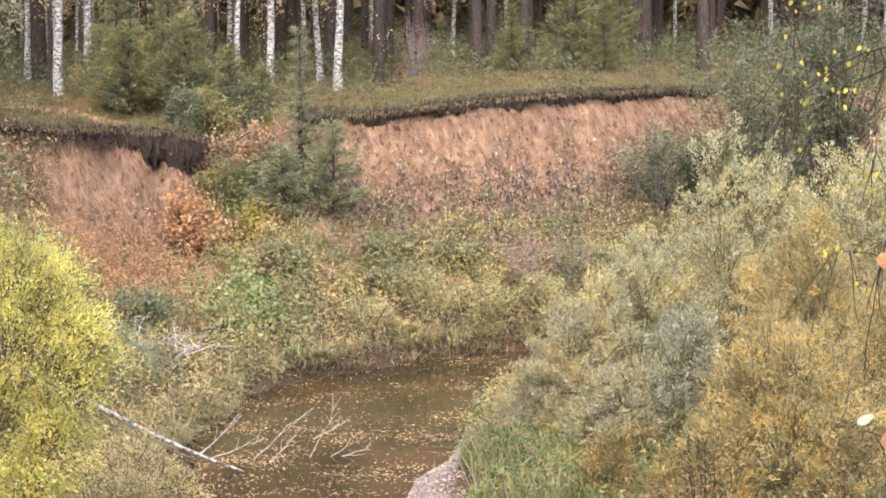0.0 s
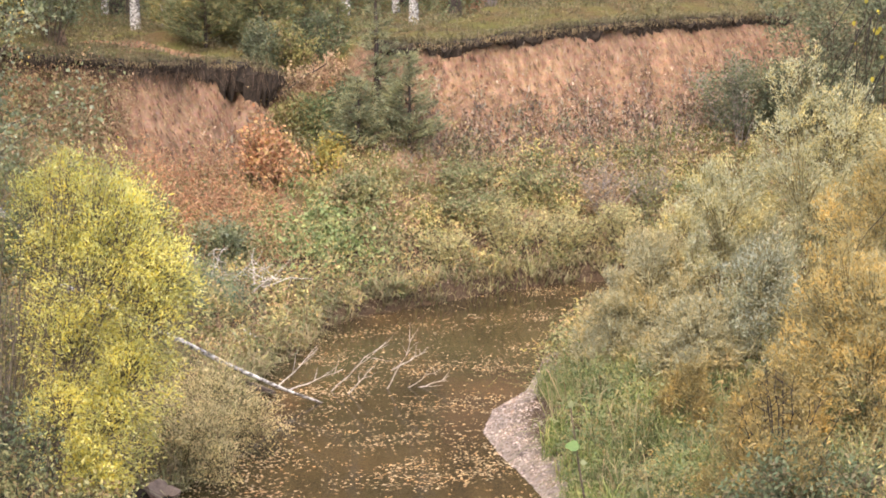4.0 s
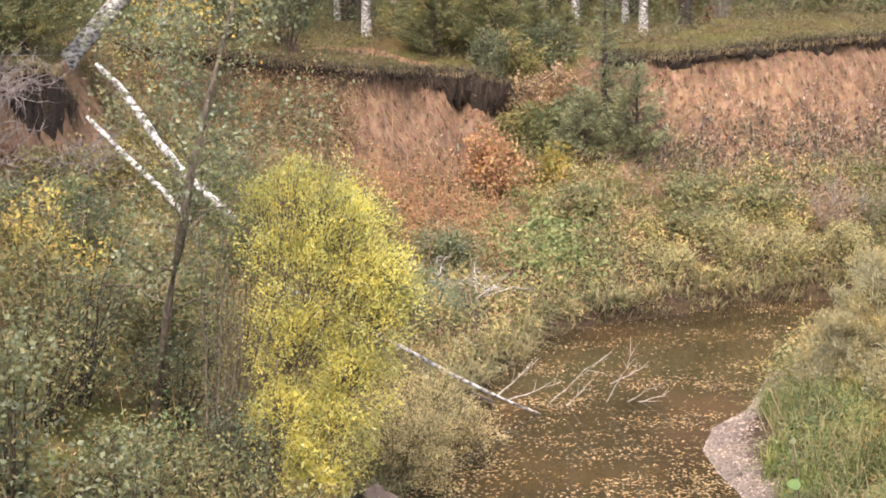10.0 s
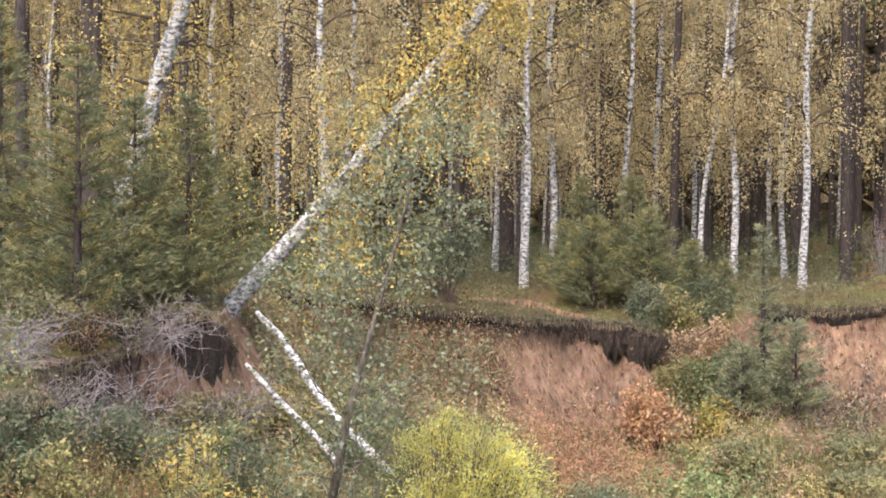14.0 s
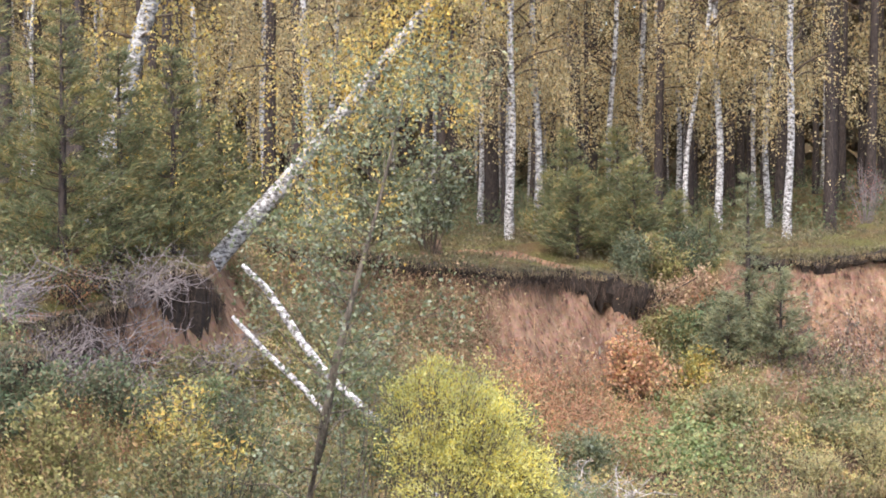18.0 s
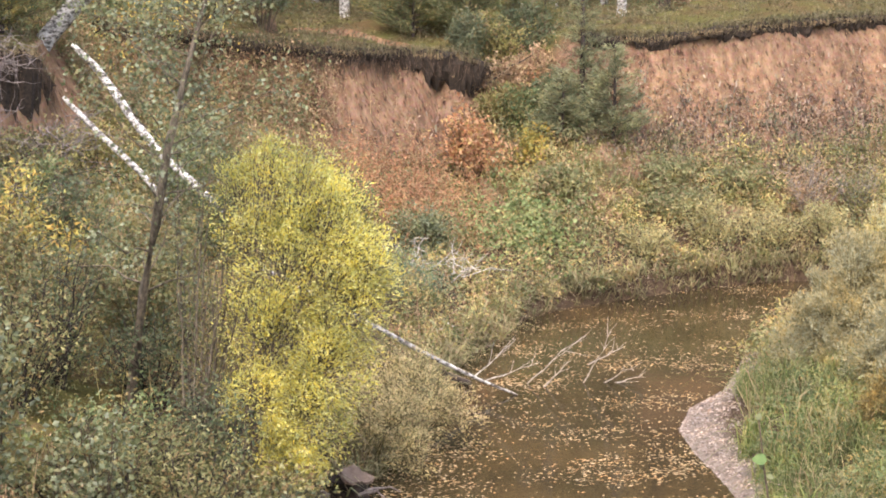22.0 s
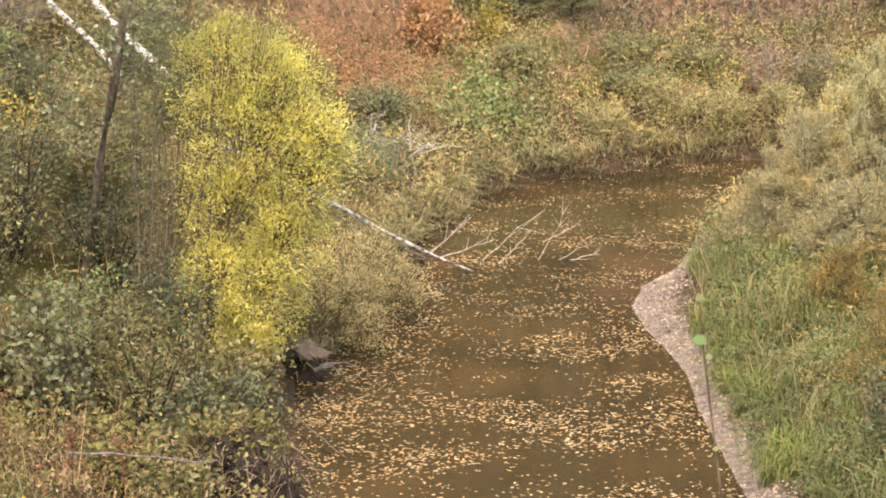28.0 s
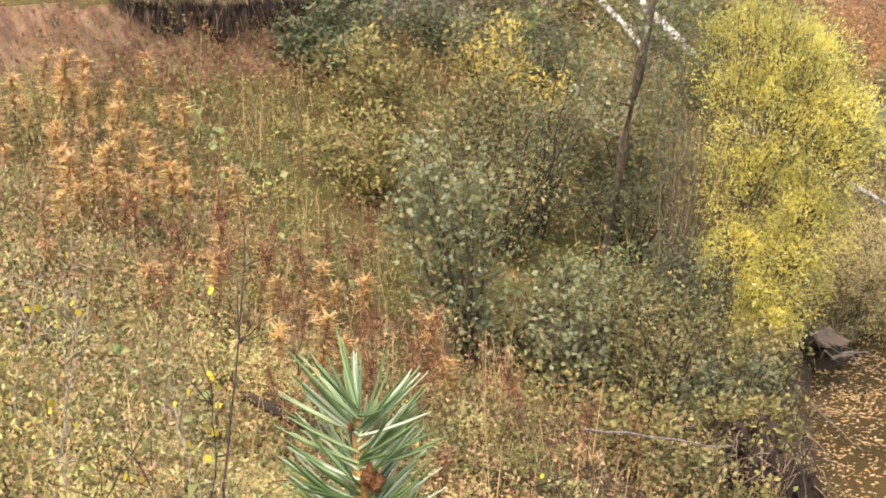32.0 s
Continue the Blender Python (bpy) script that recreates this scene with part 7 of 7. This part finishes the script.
clump_cover("orange_clumps", "orange-tinged herb clumps on the near slope", 700, (-15, -5, 8, 21), lambda x, y, z: off_face(x, y, z) * np.clip(1.5 * blob(x, y, -9.5, 14.5, 4, 5), 0, 1) * patchy(x, y, 1.2, 62), HERB_RED, (0.08, 0.3), 130, (0.025, 0.06), 0.5, 431)
herb_cover("russet_slope_herbs", "orange-brown dying herbs on the near slope", 2600, SLOPE, lambda x, y, z: off_face(x, y, z) * np.clip(1.4 * blob(x, y, -9.5, 15, 4.5, 5), 0, 1) * patchy(x, y, 1.6, 12), HERB_RED, (0.2, 0.8), 24, (0.03, 0.075), 0.4, 183, 0.1)
herb_cover("edge_weeds", "brown dying weeds and roots below the dark turf edge", 1500, (-16, -11, 20.5, 28.5), near_face, DOCK, (0.1, 0.5), 18, (0.03, 0.08), 0.4, 194, 0.1)
herb_cover("edge_green_weeds", "olive weeds below the dark turf edge", 1300, (-16, -11, 20.5, 28.5), near_face, UNDER_LEAF, (0.1, 0.5), 18, (0.03, 0.08), 0.45, 195, 0.1)
herb_cover("burdock_patch", "broad green burdock leaves among the herbs", 260, (-15, -5, 10, 26), lambda x, y, z: dry_low(x, y, z) * np.clip(1.5 * blob(x, y, -8.6, 18.6, 1.3, 1.3) + 1.0 * blob(x, y, -11.2, 20.6, 0.7, 0.6) + 0.2 * blob(x, y, -8, 13, 3, 3), 0, 1) * off_face(x, y, z), COLTSFOOT, (0.2, 0.55), 12, (0.07, 0.13), 0.9, 184, 0.14, 0.1)
grass_cover("slope_grass", "thin dry grass on the near slope", 7000, SLOPE, lambda x, y, z: off_face(x, y, z) * (0.3 + 0.7 * patchy(x, y, 2, 14)), DRY_GRASS, (0.2, 0.6), 0.006, 1.2, 185)

tussock_cover("bar_grass", "lush green tussock grass on the low bank", 1300, (0.4, 4.2, 15, 33), lambda x, y, z: dry_low(x, y, z) * smooth01((nearest(RIVER, x, y) - 0.2 - 0.2 * smooth01((y - 24) / 4)) / 0.2) * (0.25 + 0.75 * patchy(x, y, 1.3, 15, 0.1)), GRASS, (0.3, 0.75), 0.006, 186)
grass_cover("bar_dry_grass", "pale seeding grass on the low bank", 1600, (0.4, 6, 15, 34), lambda x, y, z: dry_low(x, y, z) * smooth01((nearest(RIVER, x, y) - 0.5) / 0.4) * patchy(x, y, 1.5, 55), DRY_GRASS, (0.4, 1.0), 0.007, 1.3, 420)
clump_cover("low_bank_clumps", "fresh green herb clumps among the grass of the low bank", 1300, (0.6, 5, 16, 32), lambda x, y, z: dry_low(x, y, z) * smooth01((nearest(RIVER, x, y) - 0.25 - 0.25 * smooth01((y - 22) / 5)) / 0.3) * patchy(x, y, 1.3, 66), SHRUB_LEAF, (0.18, 0.5), 110, (0.04, 0.1), 0.35, 440)
clump_cover("golden_low_clumps", "golden brown herb clumps among the grass of the low bank", 700, (1.2, 5, 16, 32), lambda x, y, z: dry_low(x, y, z) * smooth01((nearest(RIVER, x, y) - 1.0) / 0.6) * patchy(x, y, 1.3, 67), GOLD_WILLOW, (0.15, 0.4), 110, (0.04, 0.09), 0.35, 441)
herb_cover("low_bank_herbs", "green herbs on the low bank", 5000, LOWB, lambda x, y, z: dry_low(x, y, z) * smooth01((nearest(RIVER, x, y) - 0.6) / 0.6) * patchy(x, y, 2, 16), SHRUB_LEAF, (0.2, 0.6), 16, (0.05, 0.12), 0.3, 83, 0.14)
herb_cover("low_bank_sedge", "yellow-brown herbs under the willows", 2500, LOWB, lambda x, y, z: dry_low(x, y, z) * smooth01((nearest(RIVER, x, y) - 1.4) / 1.0), HERB_YELLOW, (0.3, 0.9), 16, (0.05, 0.11), 0.3, 187, 0.14)

grass_cover("turf_grass", "pale drying grass along the cliff top", 7500, (-20, 13, 38, 58), lambda x, y, z: on_high(x, y, z), TURF, (0.07, 0.24), 0.01, 1.3, 188)
herb_cover("turf_herbs", "brown-green low herbs on the cliff top", 7000, (-22, 14, 34, 62), lambda x, y, z: on_high(x, y, z) * patchy(x, y, 3, 17), TURF, (0.08, 0.4), 16, (0.05, 0.12), 0.45, 189, 0.14)
herb_cover("wood_undergrowth", "dark brown-green undergrowth between the trunks", 6500, (-32, 24, 53.5, 84), lambda x, y, z: on_high(x, y, z) * patchy(x, y, 4, 18, -0.2), DARK_SHRUB, (0.2, 1.1), 18, (0.07, 0.15), 0.5, 190, 0.25)
herb_cover("left_undergrowth", "yellow and green undergrowth above the roots", 3500, (-26, -13.5, 24, 50), lambda x, y, z: on_high(x, y, z) * patchy(x, y, 3, 19, -0.3), SHRUB_LEAF, (0.3, 1.2), 18, (0.06, 0.12), 0.5, 191, 0.2)
herb_cover("near_slope_herbs", "low yellowing herbs on the slope below the camera", 5000, (-14, 12, 1, 13), lambda x, y, z: dry_low(x, y, z), OLIVE_HERB, (0.05, 0.3), 16, (0.04, 0.09), 0.45, 193, 0.13)
herb_cover("near_turf", "short herbs on the high bank by the camera", 1500, (-14, 10, -4, 6), lambda x, y, z: on_high(x, y, z), HERB_GREEN, (0.05, 0.2), 14, (0.04, 0.09), 0.45, 192, 0.1)


# ---- fallen leaves, pebbles, floating leaves ----
def flat_leaves(name, label, p, mat, size, seed, tilt=0.25):
    r = np.random.default_rng(seed)
    n = len(p)
    g = Geo()
    a = r.uniform(0, 2 * np.pi, n)
    way = np.stack([np.cos(a), np.sin(a), r.normal(0, tilt, n)], 1)
    side = np.stack([-np.sin(a), np.cos(a), r.normal(0, tilt, n)], 1)
    s = r.uniform(size[0], size[1], (n, 1))
    w = r.uniform(0.35, 0.7, (n, 1)) * 0.5
    g.add(np.stack([p, p + way * s * 0.45 + side * s * w, p + way * s, p + way * s * 0.45 - side * s * w], 1), np.arange(4 * n).reshape(n, 4))
    whole(name, g, mat, label, "leaves", kind="stuff")


def face_points(n, box, keep, seed, lift=0.02):
    return spread(n, *box, keep, np.random.default_rng(seed)) + [0, 0 if lift < 0.02 else -0.05, lift]


flat_leaves("cliff_litter", "fallen leaves caught on the sand cliff", face_points(140000, (-3.4, 6.5, 43, 51), lambda x, y, z: near_face(x, y, z) * np.clip((4.8 - z) / 1.7, 0.12, 1) * (0.3 + 0.7 * patchy(x, y, 1.1, 60)), 301), LITTER, (0.03, 0.085), 302, 1.1)
flat_leaves("slope_litter", "fallen leaves on the left cliff and slope", face_points(24000, (-15, -4, 34, 46), lambda x, y, z: near_face(x, y, z) * np.clip((3.8 - z) / 2, 0.02, 1), 303), LITTER, (0.05, 0.11), 304, 1.1)
flat_leaves("bar_leaves", "bleached leaves covering the gravel bar", face_points(26000, (-1.2, 2.5, 17, 34), lambda x, y, z: (~inside(RIVER, x, y)) * np.clip(1.5 - nearest(RIVER, x, y) / 0.7, 0, 1) * (x > -2), 305, 0.015), BAR_LITTER, (0.015, 0.045), 306, 0.3)
flat_leaves("shore_leaves", "fallen leaves along the far shore", face_points(5000, (-6.5, 3, 17, 43), lambda x, y, z: dry_low(x, y, z) * np.clip(1.2 - nearest(RIVER, x, y) / 0.5, 0, 1), 307, 0.015), LITTER, (0.04, 0.09), 308, 0.3)


flat_leaves("strand_leaves", "pale leaves washed up along the far shore", face_points(16000, (-5, -0.5, 33.5, 41), lambda x, y, z: (~inside(RIVER, x, y)) * np.clip(1.3 - nearest(RIVER, x, y) / 0.22, 0, 1) * np.clip((0.2 - x) / 2, 0, 1), 309, 0.015), BAR_LITTER, (0.03, 0.07), 310, 0.3)


def pebbles():
    r = np.random.default_rng(311)
    p = spread(48000, -1.2, 2.5, 16, 34, lambda x, y, z: (~inside(RIVER, x, y)) * np.clip(1.4 - nearest(RIVER, x, y) / 0.7, 0, 1) * (x > -2), r)
    n = len(p)
    base = np.array([(1, 0, 0), (-1, 0, 0), (0, 1, 0), (0, -1, 0), (0, 0, 0.7), (0, 0, -0.7)], float)
    v = p[:, None] + base[None] * (0.006 + 0.026 * r.uniform(0, 1, (n, 1, 1)) ** 2.5) * r.uniform(0.7, 1.3, (n, 6, 1))
    f = np.array([(0, 2, 4), (2, 1, 4), (1, 3, 4), (3, 0, 4), (2, 0, 5), (1, 2, 5), (3, 1, 5), (0, 3, 5)])
    g = Geo()
    g.add(v, None, (np.arange(n)[:, None, None] * 6 + f[None]).reshape(-1, 3))
    whole("gravel", g, PEBBLE, "pale rounded gravel on the bar", "gravel", kind="stuff")


pebbles()


def floating():
    """Leaves that drift singly and in loose rafts, thickest along the left shore."""
    r = np.random.default_rng(321)
    n = 14500
    x, y = r.uniform(-5, 3, n), r.uniform(14, 42, n)
    clump = bumps(x * 1.0, y * 0.45, 1.3, 322, 3) + 0.5 * bumps(x, y * 0.5, 3.5, 323, 2)
    near_left = np.exp(-((x + 4.1) / 0.8) ** 2) * (y < 26)
    chance = inside(RIVER, x, y) * np.clip(0.06 + 0.8 * smooth01(clump * 1.8 + 0.15) + 0.5 * near_left, 0, 1) * np.clip(1.1 - (y - 24) / 18, 0.35, 1)
    k = r.uniform(0, 1, n) < chance
    centre = np.stack([x[k], y[k]], 1)
    many = (1 + 13 * r.uniform(0, 1, len(centre)) ** 2.2).astype(int)
    wide = np.repeat(0.02 + 0.013 * many, many)[:, None]
    raft = np.repeat(centre, many, 0) + r.normal(0, 1, (many.sum(), 2)) * wide * [1.2, 0.8]
    m = 26000
    mx, my = r.uniform(-5, 3, m), r.uniform(14, 42, m)
    edge = nearest(RIVER, mx, my)
    keep = r.uniform(0, 1, m) < np.clip(0.1 + 0.35 * np.exp(-edge / 0.15) + 2.2 * blob(mx, my, -2.75, 30.75, 0.6, 0.22) + 1.2 * blob(mx, my, -3.6, 19.5, 0.45, 0.35) + 0.8 * blob(mx, my, -3.7, 25.0, 0.4, 0.4), 0, 1)
    single = np.stack([mx[keep], my[keep]], 1)
    p = np.concatenate([raft, single])
    p = p[inside(RIVER, p[:, 0], p[:, 1])]
    p = np.concatenate([p, 0.006 + r.uniform(0, 0.006, (len(p), 1))], 1)
    flat_leaves("floating_leaves", "yellow-brown leaves floating on the river in loose rafts", p, FLOATING, (0.03, 0.08), 324, 0.04)


floating()
